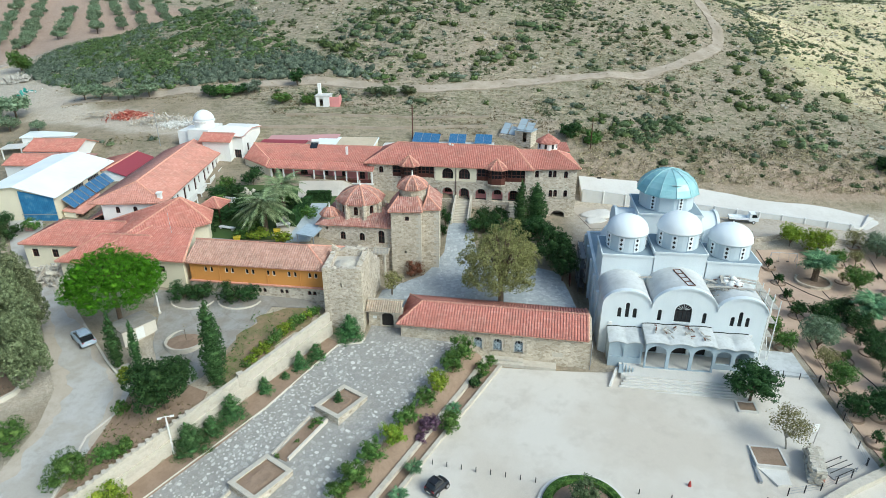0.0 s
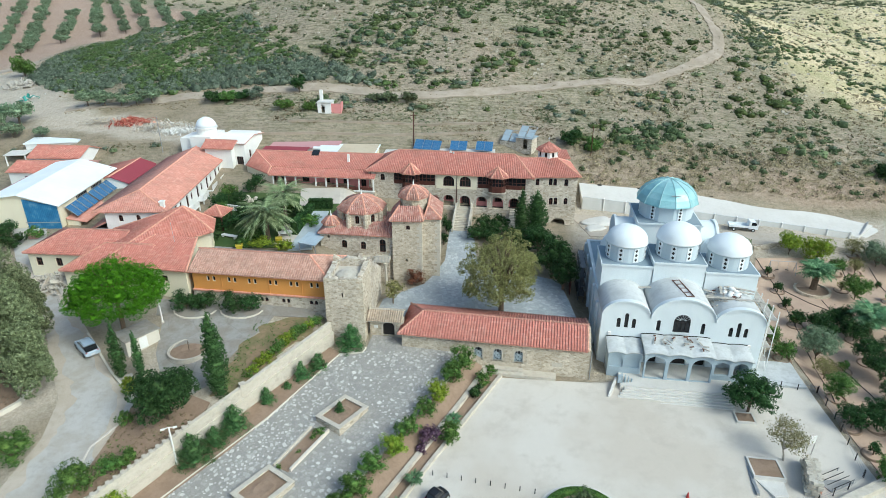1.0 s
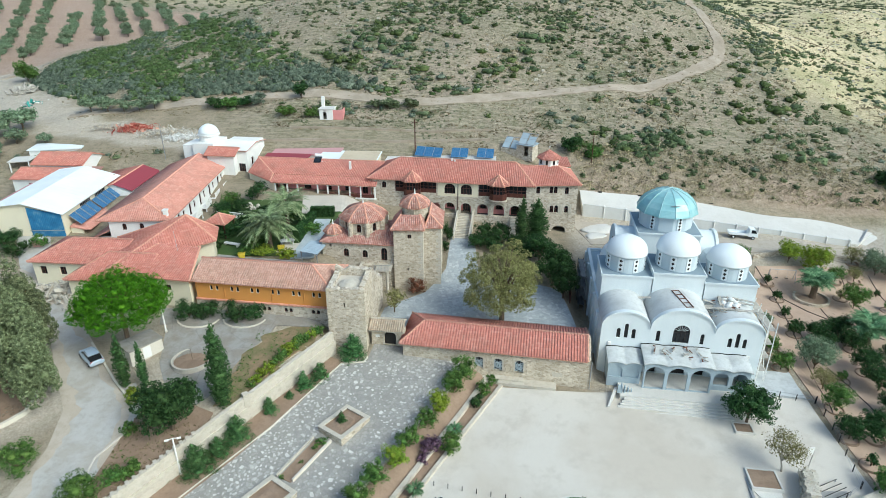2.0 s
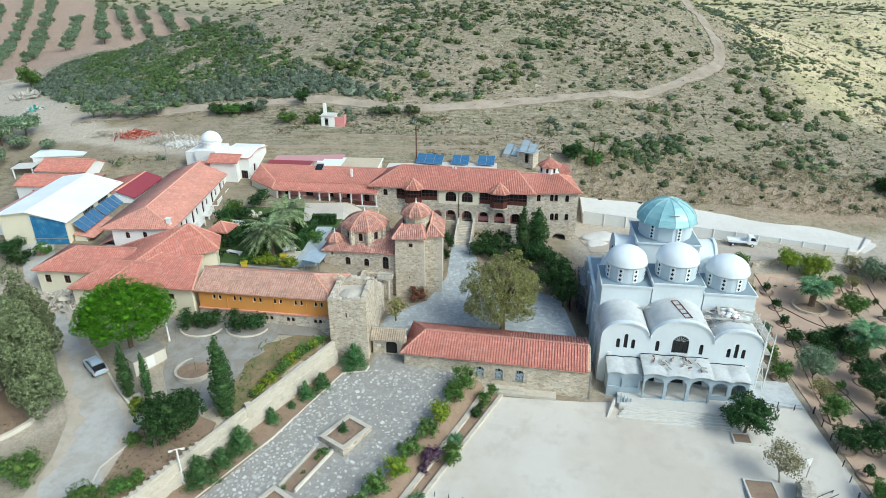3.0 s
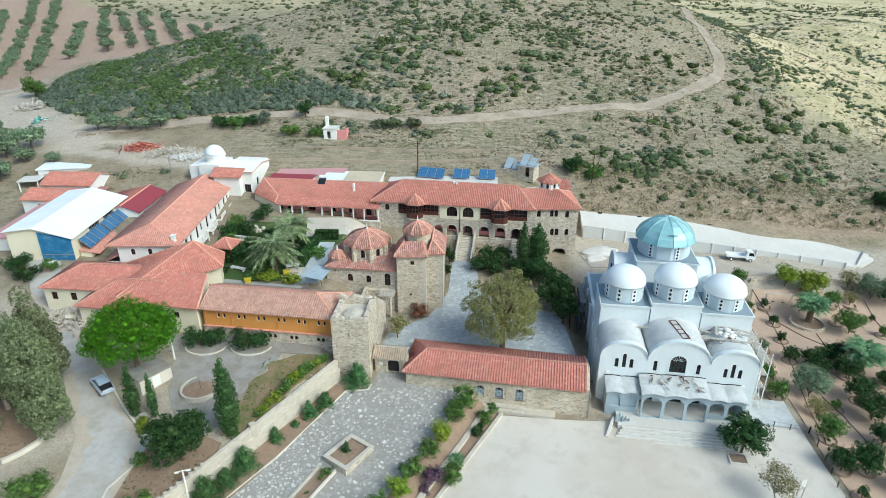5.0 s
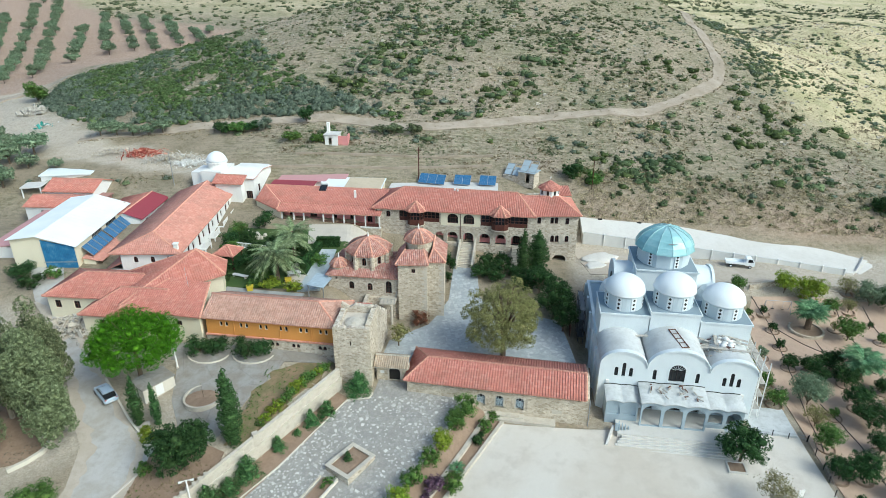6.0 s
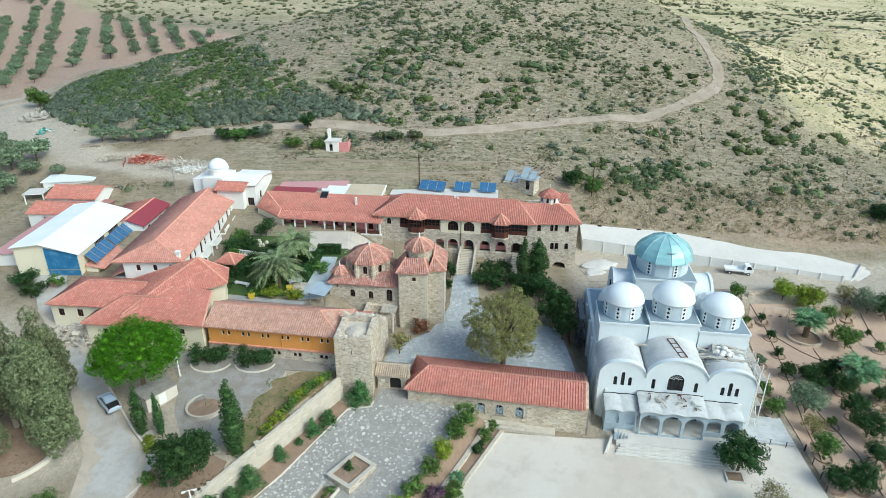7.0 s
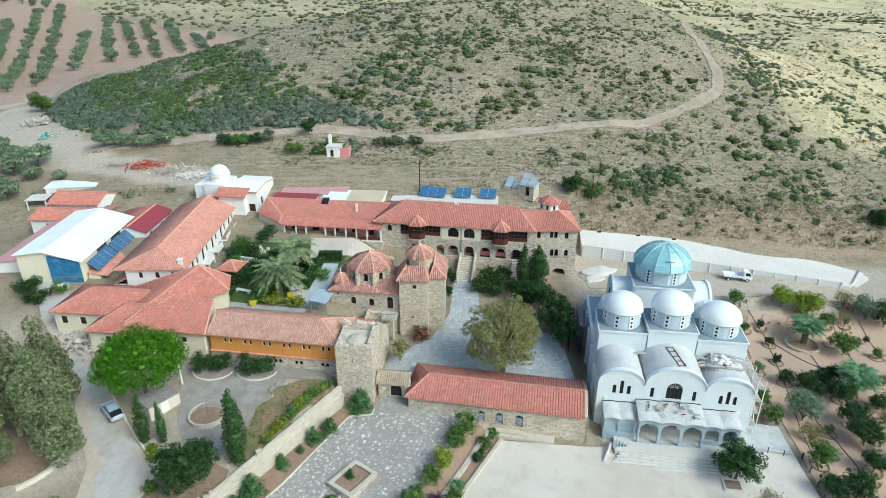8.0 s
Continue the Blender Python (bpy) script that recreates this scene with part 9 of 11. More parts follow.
drape("verge", [(-35.0, 52.4), (-34.5, 56.0), (-30.5, 57.5), (-26.2, 55.6)], [(-36.0, 42), (-33.0, 45), (-29.6, 49.8), (-26.5, 53.6)], M["soil"], "rough earth verge above the boundary wall", "bed", n=14, m=10, lift=0.10)
drape("grass_strip", [(-26.6, 56.6), (-26.0, 58.6), (-26.7, 60.3), (-25.2, 62.8), (-25.8, 65.5), (-23.6, 67.4), (-24.4, 69.0), (-22.4, 69.6), (-20.6, 70.7)], [(-23.9, 57.0), (-20.6, 61.7), (-17.2, 66.4), (-16.6, 70.6)], M["dry_lawn"], "patchy half-dry grass strip above the wall", "lawn", n=16, m=6, lift=0.11)


def hut():
    h = thing("pump_hut", -38.4, 65.6, zat(-38, 66), -38, "small flat-roofed concrete hut with a whitewashed wall", "hut")
    body(h, -1.5, 1.5, -2.2, 2.0, -1.0, 1.7, M["cream_kerb"], {}, 0.25)
    part("roof_slab", boxes((-1.65, 1.65, -2.35, 2.15, 1.7, 1.85)), M["tarmac"], h)
    part("panel_door", boxes((1.5, 1.55, -0.6, 0.4, 0, 1.5)), M["white"], h)


hut()


def lamp_post(x, y, h, label, arms=True):
    p = thing("lamp_post", x, y, zat(x, y), 20, label, "lamp post")
    part("pole", tube(bmesh.new(), [(0, 0, -0.3), (0, 0, h)], 0.11, 8, 0.08), M["white"], p)
    part("base", lathe(bmesh.new(), [(0.2, -0.2), (0.2, 0.25), (0.1, 0.3)], 10), M["concrete"], p)
    if arms:
        a = part("arm", tube(bmesh.new(), [(-0.55, 0, h - 0.05), (0, 0, h + 0.05), (0.55, 0, h - 0.05)], 0.05, 6), M["white"], p)
        for x_ in (-0.6, 0.6):
            part("lamp_head", boxes((x_ - 0.2, x_ + 0.2, -0.1, 0.1, h - 0.14, h)), M["white"], a)


for _x in (-33.6, -27.3):
    kerb("shrub_kerb", [(_x + 2.9 * math.cos(radians(a)), 72.4 + 2.0 * math.sin(radians(a))) for a in range(190, 355, 20)], 0.2, 0.22, M["cream_kerb"], "curved pale kerb round the shrubs by the wing", "kerb")
lamp_post(-28.2, 49.75, 4.9, "pale steel lamp post with two heads beside the wall")
lamp_post(-37.0, 69.6, 4.2, "pale concrete lamp post at the forecourt", False)


# ---- things on the square ----
def fence(name, pts, h, label, wires=2, step=2.1):
    f = thing(name, *pts[0], zat(*pts[0]), 0, label, "fence")
    o = f.matrix_world.translation.copy()
    P = []
    for a, b in zip(pts, pts[1:]):
        k = max(1, round(math.dist(a, b) / step))
        P += [(a[0] + (b[0] - a[0]) * i / k, a[1] + (b[1] - a[1]) * i / k) for i in range(k)]
    P.append(pts[-1])
    for x, y in P:
        q = part("post", boxes((-0.04, 0.04, -0.04, 0.04, -0.2, h)), M["dark"], f)
        q.matrix_local = Matrix.Translation(Vector((x, y, zat(x, y))) - o)
    for k in range(wires):
        part("wire", tube(bmesh.new(), [Vector((x, y, zat(x, y) + h * (k + 1) / (wires + 0.1))) - o for x, y in P], 0.018, 4), M["steel"], f)
    return f


fence("chain_fence", [(-1.1, 49.3), (9.4, 47.0)], 0.75, "row of short dark posts across the square", 0, 1.62)
fence("chain_fence", [(19.5, 45.6), (25.5, 44.2), (31, 43.4)], 0.75, "row of short dark posts across the square", 0, 2.6)
fence("wire_fence", [(46.3, 62.0), (46.0, 57.6), (45.2, 53.6), (44.3, 49.2)], 1.1, "dark post and wire fence beside the orchard", 3)
fence("wire_fence", [(34.2, 45.4), (37.8, 46.0), (41.8, 47.6), (44.3, 49.1)], 1.1, "dark post and wire fence at the square's edge", 3)
fence("terrace_railing", [(40.3, 63.4), (44.0, 62.4), (46.2, 62.0)], 1.0, "thin steel railing in front of the side terrace", 2)


def tree_box(x, y, turn, a, b, h, label):
    p = thing("tree_box", x, y, zat(x, y), turn, label, "planter")
    for x0, x1, y0, y1 in ((-a, a, -b, -b + 0.18), (-a, a, b - 0.18, b), (-a, -a + 0.18, -b + 0.18, b - 0.18), (a - 0.18, a, -b + 0.18, b - 0.18)):
        part("kerb", boxes((x0, x1, y0, y1, -0.3, h)), M["slab"], p)
    part("soil", boxes((-a + 0.18, a - 0.18, -b + 0.18, b - 0.18, -0.3, h - 0.08)), M["soil"], p)


tree_box(35.4, 57.6, -8, 1.1, 0.95, 0.3, "low square concrete tree kerb with soil")
tree_box(34.4, 50.1, -8, 1.6, 1.5, 0.45, "square concrete planting box with red-brown soil")


def square_corner():
    s = thing("stone_arch_wall", 38.4, 48.6, zat(38.4, 48.6), 68, "rough stone wall stub with an arched opening at the square's corner", "wall")
    g = np.random.default_rng(77)
    shapes = []
    for v in range(8):
        bm = bmesh.new()
        bmesh.ops.create_cube(bm, size=1.0)
        for w_ in bm.verts:
            w_.co += Vector(g.uniform(-0.13, 0.13, 3))
        me = bpy.data.meshes.new("stone")
        bm.to_mesh(me)
        bm.free()
        me.materials.append(M["arch_stone"])
        shapes.append(me)
    z = 0.15
    while z < 2.0:
        h = 0.24 + 0.06 * g.random()
        for row in (-0.42, 0.0, 0.42):
            u = -2.3 + 0.3 * g.random()
            while u < 1.9 - 0.6 * max(0.0, z - 1.0):
                L = g.uniform(0.28, 0.52)
                inside = abs(u + 0.6) < 0.8 and z < 1.15 + 0.5 * math.sqrt(max(0, 1 - ((u + 0.6) / 0.8) ** 2)) and row < 0.3
                if not inside:
                    o = new("stone", shapes[int(g.integers(0, 8))])
                    o.parent = s
                    o.matrix_local = pose(u + L / 2, row + 0.06 * g.normal(), z, g.normal() * 4, g.normal() * 4, g.normal() * 6) @ Matrix.Diagonal((L, 0.5, h * 1.05, 1))
                u += L
        z += h
    part("core", boxes((-2.1, 2.1, 0.1, 0.4, -0.4, 1.9)), M["stone_pale"], s)
    part("niche_front", boxes((-1.5, 0.2, -0.9, -0.6, -0.4, 0.6)), M["ridge"], s)
    w = thing("loading_ramp", 33.9, 47.8, zat(33.9, 47.8), -8, "pale concrete wedge beside the planting box", "ramp")
    bm = prism(bmesh.new(), [(-1.4, 1.2), (0.0, -1.4), (1.4, -1.2), (1.6, 1.2)], -0.4, 0.25)
    part("wedge", bm, M["slab"], w)
    part("kerb", boxes((-1.7, -1.4, -1.2, 3.6, -0.4, 0.35)), M["steel"], w)
    r = thing("access_ramp", 41.0, 48.6, zat(41.0, 48.6), 22, "short concrete ramp with steel rails", "ramp")
    part("deck", boxes((-1.6, 1.6, -0.9, 0.9, -0.3, 0.12)), M["yard"], r)
    for y in (-0.9, -0.3, 0.3, 0.9):
        part("rail", tube(bmesh.new(), [(-1.6, y, 0.5), (1.6, y, 0.6)], 0.04, 6), M["dark"], r)
    for x in (-1.5, 1.5):
        for y in (-0.9, 0.9):
            part("post", boxes((x - 0.04, x + 0.04, y - 0.04, y + 0.04, 0, 0.62)), M["steel"], r)
    p = thing("sign_post", 40.2, 52.0, zat(40.2, 52.0), 10, "pale post with a small white board", "sign")
    part("post", tube(bmesh.new(), [(0, 0, -0.2), (0.25, 0.1, 2.2)], 0.06, 6), M["plank"], p)
    part("board", boxes((-0.6, 0.1, -0.03, 0.03, 1.9, 2.9)), M["white"], p)
    c = thing("traffic_cone", 24.9, 46.6, zat(24.9, 46.6), 0, "small red traffic cone on the square", "cone")
    red = plain("cone_red", (0.45, 0.06, 0.05), 0.5)
    part("body", lathe(bmesh.new(), [(0.2, 0.05), (0.05, 0.75)], 12), red, c)
    part("foot", boxes((-0.26, 0.26, -0.26, 0.26, 0, 0.06)), red, c)
    b = thing("bollard", 31.8, 44.6, zat(31.8, 44.6), 0, "small dark bollard on the square", "bollard")
    part("body", lathe(bmesh.new(), [(0.22, 0), (0.2, 0.5), (0.1, 0.7), (0, 0.72)], 10), M["dark"], b)


square_corner()
kerb("boundary_wall_east", [(34.5, 42.5), (38.2, 44.6), (41.0, 46.0), (45.8, 48.0), (52, 50.2), (60, 53)], 0.9, 0.9, M["stone_pale"], "pale rubble boundary wall at the square's corner", "wall")


def ring_hedge():
    b = thing("hedge_ring", 13.6, 43.6, zat(13.6, 43.6), 0, "round bed edged by a clipped box hedge", "hedge")
    part("kerb", lathe(bmesh.new(), [(4.1, -0.5), (4.1, 0.52), (4.5, 0.52), (4.5, -0.5)], 44, cap=False), M["slab"], b)
    part("soil", lathe(bmesh.new(), [(4.1, -0.4), (4.1, 0.46), (0, 0.5)], 30), M["soil"], b)
    part("hedge_core", lathe(bmesh.new(), [(3.2, 0.3), (3.2, 0.95), (3.9, 0.95), (3.9, 0.3)], 40, cap=False), M["l_green"], b)
    n = 9000
    a = RNG.random(n) * 6.2832
    q = RNG.random(n) * 6.2832
    rr = 3.55 + 0.45 * np.cos(q)
    C = np.stack([rr * np.cos(a), rr * np.sin(a), 0.62 + 0.42 * np.sin(q)], -1)
    N = np.stack([np.cos(q) * np.cos(a), np.cos(q) * np.sin(a), np.sin(q)], -1) + RNG.normal(size=(n, 3)) * 0.4
    h = new("hedge_leaves", leaf_mesh("hedge_leaves", C, N, 0.18 * (0.6 + 0.8 * RNG.random(n)), M["l_green"]))
    h.parent = b


ring_hedge()


# ---- vehicles ----
def car(name, x, y, turn, paint, label, L=4.0, W=1.7, H=1.45):
    c = thing(name, x, y, zat(x, y) + 0.08, turn, label, "car")
    def shell(sections, material, nm, parent, lab="", smooth=True):
        bm = bmesh.new()
        rows = []
        for px, half, z0, z1 in sections:
            r = 0.14
            ring = [(-half, z0 + r), (-half, z1 - r), (-half + r, z1), (half - r, z1), (half, z1 - r), (half, z0 + r), (half - r, z0), (-half + r, z0)]
            rows.append([bm.verts.new((px, a, b)) for a, b in ring])
        for a, b in zip(rows, rows[1:]):
            for j in range(8):
                bm.faces.new((a[j], a[(j + 1) % 8], b[(j + 1) % 8], b[j]))
        bm.faces.new(rows[0])
        bm.faces.new(rows[-1][::-1])
        bmesh.ops.recalc_face_normals(bm, faces=bm.faces)
        return part(nm, bm, material, parent, lab, smooth=False)
    l, w = L / 2, W / 2
    shell([(-l, w * 0.86, 0.35, 0.72), (-l * 0.93, w * 0.97, 0.24, 0.85), (-l * 0.4, w, 0.2, 0.92), (l * 0.4, w, 0.2, 0.9), (l * 0.86, w * 0.96, 0.22, 0.74), (l, w * 0.8, 0.34, 0.6)], paint, "body", c)
    cab = shell([(-l * 0.9, w * 0.78, 0.8, 0.95), (-l * 0.62, w * 0.8, 0.8, H - 0.06), (-l * 0.1, w * 0.82, 0.8, H), (l * 0.12, w * 0.8, 0.8, H - 0.08), (l * 0.52, w * 0.82, 0.8, 0.93)], M["glass"], "glasshouse", c)
    shell([(-l * 0.66, w * 0.74, H - 0.12, H - 0.01), (-l * 0.1, w * 0.76, H - 0.12, H + 0.035), (l * 0.13, w * 0.72, H - 0.16, H - 0.05)], paint, "roof", cab)
    for sx in (-l * 0.6, l * 0.62):
        for sy in (-w * 0.92, w * 0.92):
            t = part("wheel", bmesh.new(), M["dark"], c)
            bm = lathe(bmesh.new(), [(0.2, -0.1), (0.32, -0.1), (0.32, 0.1), (0.2, 0.1)], 18)
            bm.to_mesh(t.data)
            bm.free()
            t.matrix_local = pose(sx, sy, 0.3, 90, 0, 0)
            part("rim", lathe(bmesh.new(), [(0.2, -0.105), (0.05, -0.11), (0.05, 0.11), (0.2, 0.105)], 14), M["steel"], t)
    lamp = plain("tail_lamp_red", (0.35, 0.02, 0.02), 0.3)
    for sy in (-1, 1):
        part("tail_lamp", boxes((-l * 0.965, -l * 0.93, sy * w * 0.72 - 0.12, sy * w * 0.72 + 0.12, 0.66, 0.86)), lamp, c)
        part("headlamp", boxes((l * 0.9, l * 0.955, sy * w * 0.66 - 0.16, sy * w * 0.66 + 0.16, 0.54, 0.68)), M["sheet_white"], c)
    part("number_plate", boxes((-l - 0.01, -l + 0.03, -0.25, 0.25, 0.45, 0.57)), M["white"], c)


M["silver"] = plain("silver_car_paint", (0.55, 0.65, 0.76), 0.3, 0.2, 0.06)
M["black_paint"] = plain("dark_car_paint", (0.03, 0.032, 0.038), 0.25, 0.3, 0.2)
car("parked_car", -44.2, 64.2, 136, M["silver"], "silver hatchback parked on the asphalt lane", 4.4, 1.8, 1.5)
car("parked_car", -0.6, 46.2, 48, M["black_paint"], "small dark hatchback parked on the square", 2.5, 1.45, 1.45)


def truck():
    t = thing("pickup_truck", 56.2, 107.2, zat(56.2, 107.2) + 0.1, -12, "white flatbed pickup truck parked on the service road", "truck")
    wt = M["sheet_white"]
    bm = boxes((1.0, 2.6, -0.85, 0.85, 0.45, 1.15))
    hexa(bm, [(1.0, -0.85, 1.15), (2.5, -0.85, 1.15), (2.5, 0.85, 1.15), (1.0, 0.85, 1.15)], [(1.05, -0.78, 1.95), (2.0, -0.78, 1.95), (2.0, 0.78, 1.95), (1.05, 0.78, 1.95)])
    cab = part("cab", bm, wt, t)
    bm = hexa(bmesh.new(), [(1.35, -0.86, 1.2), (2.4, -0.86, 1.2), (2.4, 0.86, 1.2), (1.35, 0.86, 1.2)], [(1.4, -0.8, 1.8), (2.05, -0.8, 1.8), (2.05, 0.8, 1.8), (1.4, 0.8, 1.8)])
    part("side_glass", bm, M["glass"], cab)
    bed = part("bed", boxes((-2.5, 0.95, -0.85, 0.85, 0.65, 0.75)), wt, t)
    for b in ((-2.5, 0.95, -0.88, -0.82, 0.75, 1.1), (-2.5, 0.95, 0.82, 0.88, 0.75, 1.1), (-2.53, -2.47, -0.82, 0.82, 0.75, 1.1), (0.9, 0.96, -0.82, 0.82, 0.75, 1.4)):
        part("side_board", boxes(b), wt, bed)
    part("chassis", boxes((-2.4, 2.5, -0.4, 0.4, 0.4, 0.62)), M["dark"], t)
    for sx in (-1.6, 1.8):
        for sy in (-0.78, 0.78):
            w = part("wheel", lathe(bmesh.new(), [(0.18, -0.1), (0.33, -0.1), (0.33, 0.1), (0.18, 0.1)], 18), M["dark"], t)
            w.matrix_local = pose(sx, sy, 0.25, 90, 0, 0)
            part("rim", lathe(bmesh.new(), [(0.18, -0.105), (0.05, -0.11), (0.05, 0.11), (0.18, 0.105)], 12), wt, w)


truck()


# ---- deck wall panels, retaining walls at the back ----
def deck_wall():
    w = thing("panel_wall", 27.1, 113.18, 0, -6.6, "white concrete side wall with pilasters along the covered stream", "wall")
    n = 12
    for i in range(n):
        u0, u1 = i * 4.2, i * 4.2 + 4.0
        z0, z1 = 7.6 - i * 0.43, 7.6 - (i + 1) * 0.43
        # panel colour already includes the shade of this side
        part("panel", hexa(bmesh.new(), [(u0, -0.12, 2 - i * 0.15), (u1, -0.12, 2 - i * 0.15), (u1, 0.15, 2 - i * 0.15), (u0, 0.15, 2 - i * 0.15)], [(u0, -0.12, z0 + 0.2), (u1, -0.12, z1 + 0.2), (u1, 0.15, z1 + 0.2), (u0, 0.15, z0 + 0.2)]), M["panel_shaded"], w)
        part("pilaster", boxes((u1, u1 + 0.22, -0.3, 0.2, 1.5 - i * 0.15, z1 + 0.35)), M["white"], w)
    k = thing("ramp_end", 0, 0, 0, 0, "tilted white concrete ramp slab with a steel gutter", "ramp")
    a, b, c_, d = (80.2, 108.6), (88.1, 117.9), (92.8, 117.0), (82.3, 106.4)
    part("slab", hexa(bmesh.new(), [(*a, -1.5), (*d, -1.5), (*c_, -1.5), (*b, -1.5)], [(*a, 1.35), (*d, 0.95), (*c_, 1.25), (*b, 1.65)]), M["slab"], k)
    part("gutter", hexa(bmesh.new(), [(a[0] - 0.5, a[1], -1), (a[0] - 0.05, a[1], -1), (b[0] - 0.05, b[1], -1), (b[0] - 0.5, b[1], -1)], [(a[0] - 0.5, a[1], 1.8), (a[0] - 0.05, a[1], 1.8), (b[0] - 0.05, b[1], 1.9), (b[0] - 0.5, b[1], 1.9)]), M["steel"], k)


deck_wall()
kerb("terrace_wall", [(-46, 128.6), (-28.3, 128.8), (-12.3, 128.6), (9.7, 131.0)], 0.3, 0.5, M["dirt_road"], "low grey terrace wall behind the buildings", "wall")
kerb("terrace_wall", [(-34, 133.2), (-12.6, 132.8), (-2.7, 133.0), (10, 134.4)], 0.3, 0.45, M["dirt_road"], "low grey terrace wall on the slope", "wall")
kerb("garden_wall", [(54.5, 98.6), (62, 100.2), (72, 99.8), (84, 97.4)], 0.3, 0.9, M["stone_grey"], "low grey wall between orchard and service road", "wall")


def rear_range():
    r = thing("rear_range", -25.4, 117.2, 0, -3, "low cream outbuilding with flat roofs behind the verandah range", "building")
    hs = [(2.0, 2.9, 13.2, 14.4, 0), (5.2, 6.0, 13.2, 14.4, 0), (8.6, 9.8, 13.4, 14.3, 0)]
    body(r, 0, 11.6, 0, 7.6, 9.5, 14.9, M["cream"], {"s": hs}, 0.3)
    for h in hs:
        window(r, (0, 0), (11.6, 0), (h[0] + h[1]) / 2, h[2], h[1] - h[0], h[3] - h[2])
    part("flat_roof", boxes((-0.3, 11.9, -0.4, 7.9, 14.9, 15.1)), M["sheet_white"], r)
    part("roof_screed", boxes((4.2, 11.7, 0.5, 7.7, 15.1, 15.14)), M["beige_screed"], r)
    t = part("water_tank", tube(bmesh.new(), [(-0.4, 1.2, 15.9), (1.0, 1.2, 15.9)], 0.35, 12), M["sheet_white"], r, "white solar water tank")
    part("collector", hexa(bmesh.new(), [(-0.4, -0.9, 14.98), (1.0, -0.9, 14.98), (1.0, 0.9, 15.6), (-0.4, 0.9, 15.6)], [(-0.4, -0.95, 15.06), (1.0, -0.95, 15.06), (1.0, 0.85, 15.7), (-0.4, 0.85, 15.7)]), M["glass"], t)
    M["wine"] = plaster("wine_red_sheet", (0.30, 0.055, 0.075), (0.22, 0.07, 0.07), 0.3)
    M["pink_sheet"] = plaster("faded_pink_sheet", (0.55, 0.30, 0.30), (0.42, 0.26, 0.25), 0.4)
    for nm, x, y, w, d, z0, z1, sl, mat_, wm, lab in (
            ("red_roof_shed", -36.6, 119.0, 8.6, 3.8, 9.5, 14.8, 0.3, "wine", "cream", "low shed with a wine-red sheet roof"),
            ("pink_roof_shed", -35.6, 123.4, 13.6, 4.4, 10, 15.0, 0.3, "pink_sheet", "white", "long low shed with a faded pink roof"),
            ("white_roof_shed", -46.0, 128.0, 6.5, 5.2, 10, 16.0, -0.4, "sheet_white", "white", "small shed with a white roof behind the chapel"),
            ("white_lean_to", -14.2, 126.8, 8.2, 5.0, 10, 14.1, 0.1, "slab", "white", "long flat-roofed white store"),
            ("panel_store", -12.0, 121.8, 22.0, 4.6, 9.5, 14.0, 0.0, "slab", "white", "flat white roof carrying solar panels")):
        s_ = thing(nm, x, y, 0, -5.0, lab, "shed")
        body(s_, 0, w, 0, d, z0, z1 - 0.15, M[wm], {}, 0.25)
        part("roof", hexa(bmesh.new(), [(-0.3, -0.3, z1 - 0.15), (w + 0.3, -0.3, z1 - 0.15), (w + 0.3, d + 0.3, z1 + sl - 0.15), (-0.3, d + 0.3, z1 + sl - 0.15)], [(-0.3, -0.3, z1), (w + 0.3, -0.3, z1), (w + 0.3, d + 0.3, z1 + sl), (-0.3, d + 0.3, z1 + sl)]), M[mat_], s_)
    # near-black sheet on the front wall paints the shade of an open bay
    part("dark_opening", boxes((1.0, 3.4, -0.06, -0.02, 11, 15.4)), M["dark"], bpy.data.objects["white_roof_shed"])


rear_range()


def sand_heap(x, y, rx, ry, h):
    bm = bmesh.new()
    bmesh.ops.create_uvsphere(bm, u_segments=24, v_segments=12, radius=1.0)
    for v in bm.verts:
        v.co = Vector((v.co.x * rx, v.co.y * ry, max(v.co.z, -0.3) * h)) * (1 + 0.3 * noise.noise(v.co * 1.6 + Vector((x, y, 0))))
    o = solo("sand_heap", bm, M["slab"], "spread heap of pale builders' sand beside the stone wing", "sand heap", smooth=True)
    o.matrix_world = pose(x, y, zat(x, y), 0, 0, 20)


sand_heap(29.0, 106.6, 3.4, 2.2, 0.7)
sand_heap(27.6, 103.6, 2.2, 1.5, 0.45)


def panel_mat():
    k = Nodes("solar_panel_blue")
    vec = k.at((1, 1, 1))
    br = k.n("TexBrick", offset=0.0)
    br.inputs["Scale"].default_value = 2.4
    br.inputs["Mortar Size"].default_value = 0.03
    br.inputs["Brick Width"].default_value = 0.5
    br.inputs["Row Height"].default_value = 0.5
    br.inputs["Color1"].default_value = (0.035, 0.13, 0.28, 1)
    br.inputs["Color2"].default_value = (0.045, 0.16, 0.33, 1)
    br.inputs["Mortar"].default_value = (0.16, 0.26, 0.38, 1)
    k.link(vec, br.inputs["Vector"])
    return k.done(br.outputs["Color"], 0.2, 0.1, 0.5)


M["panel"] = panel_mat()


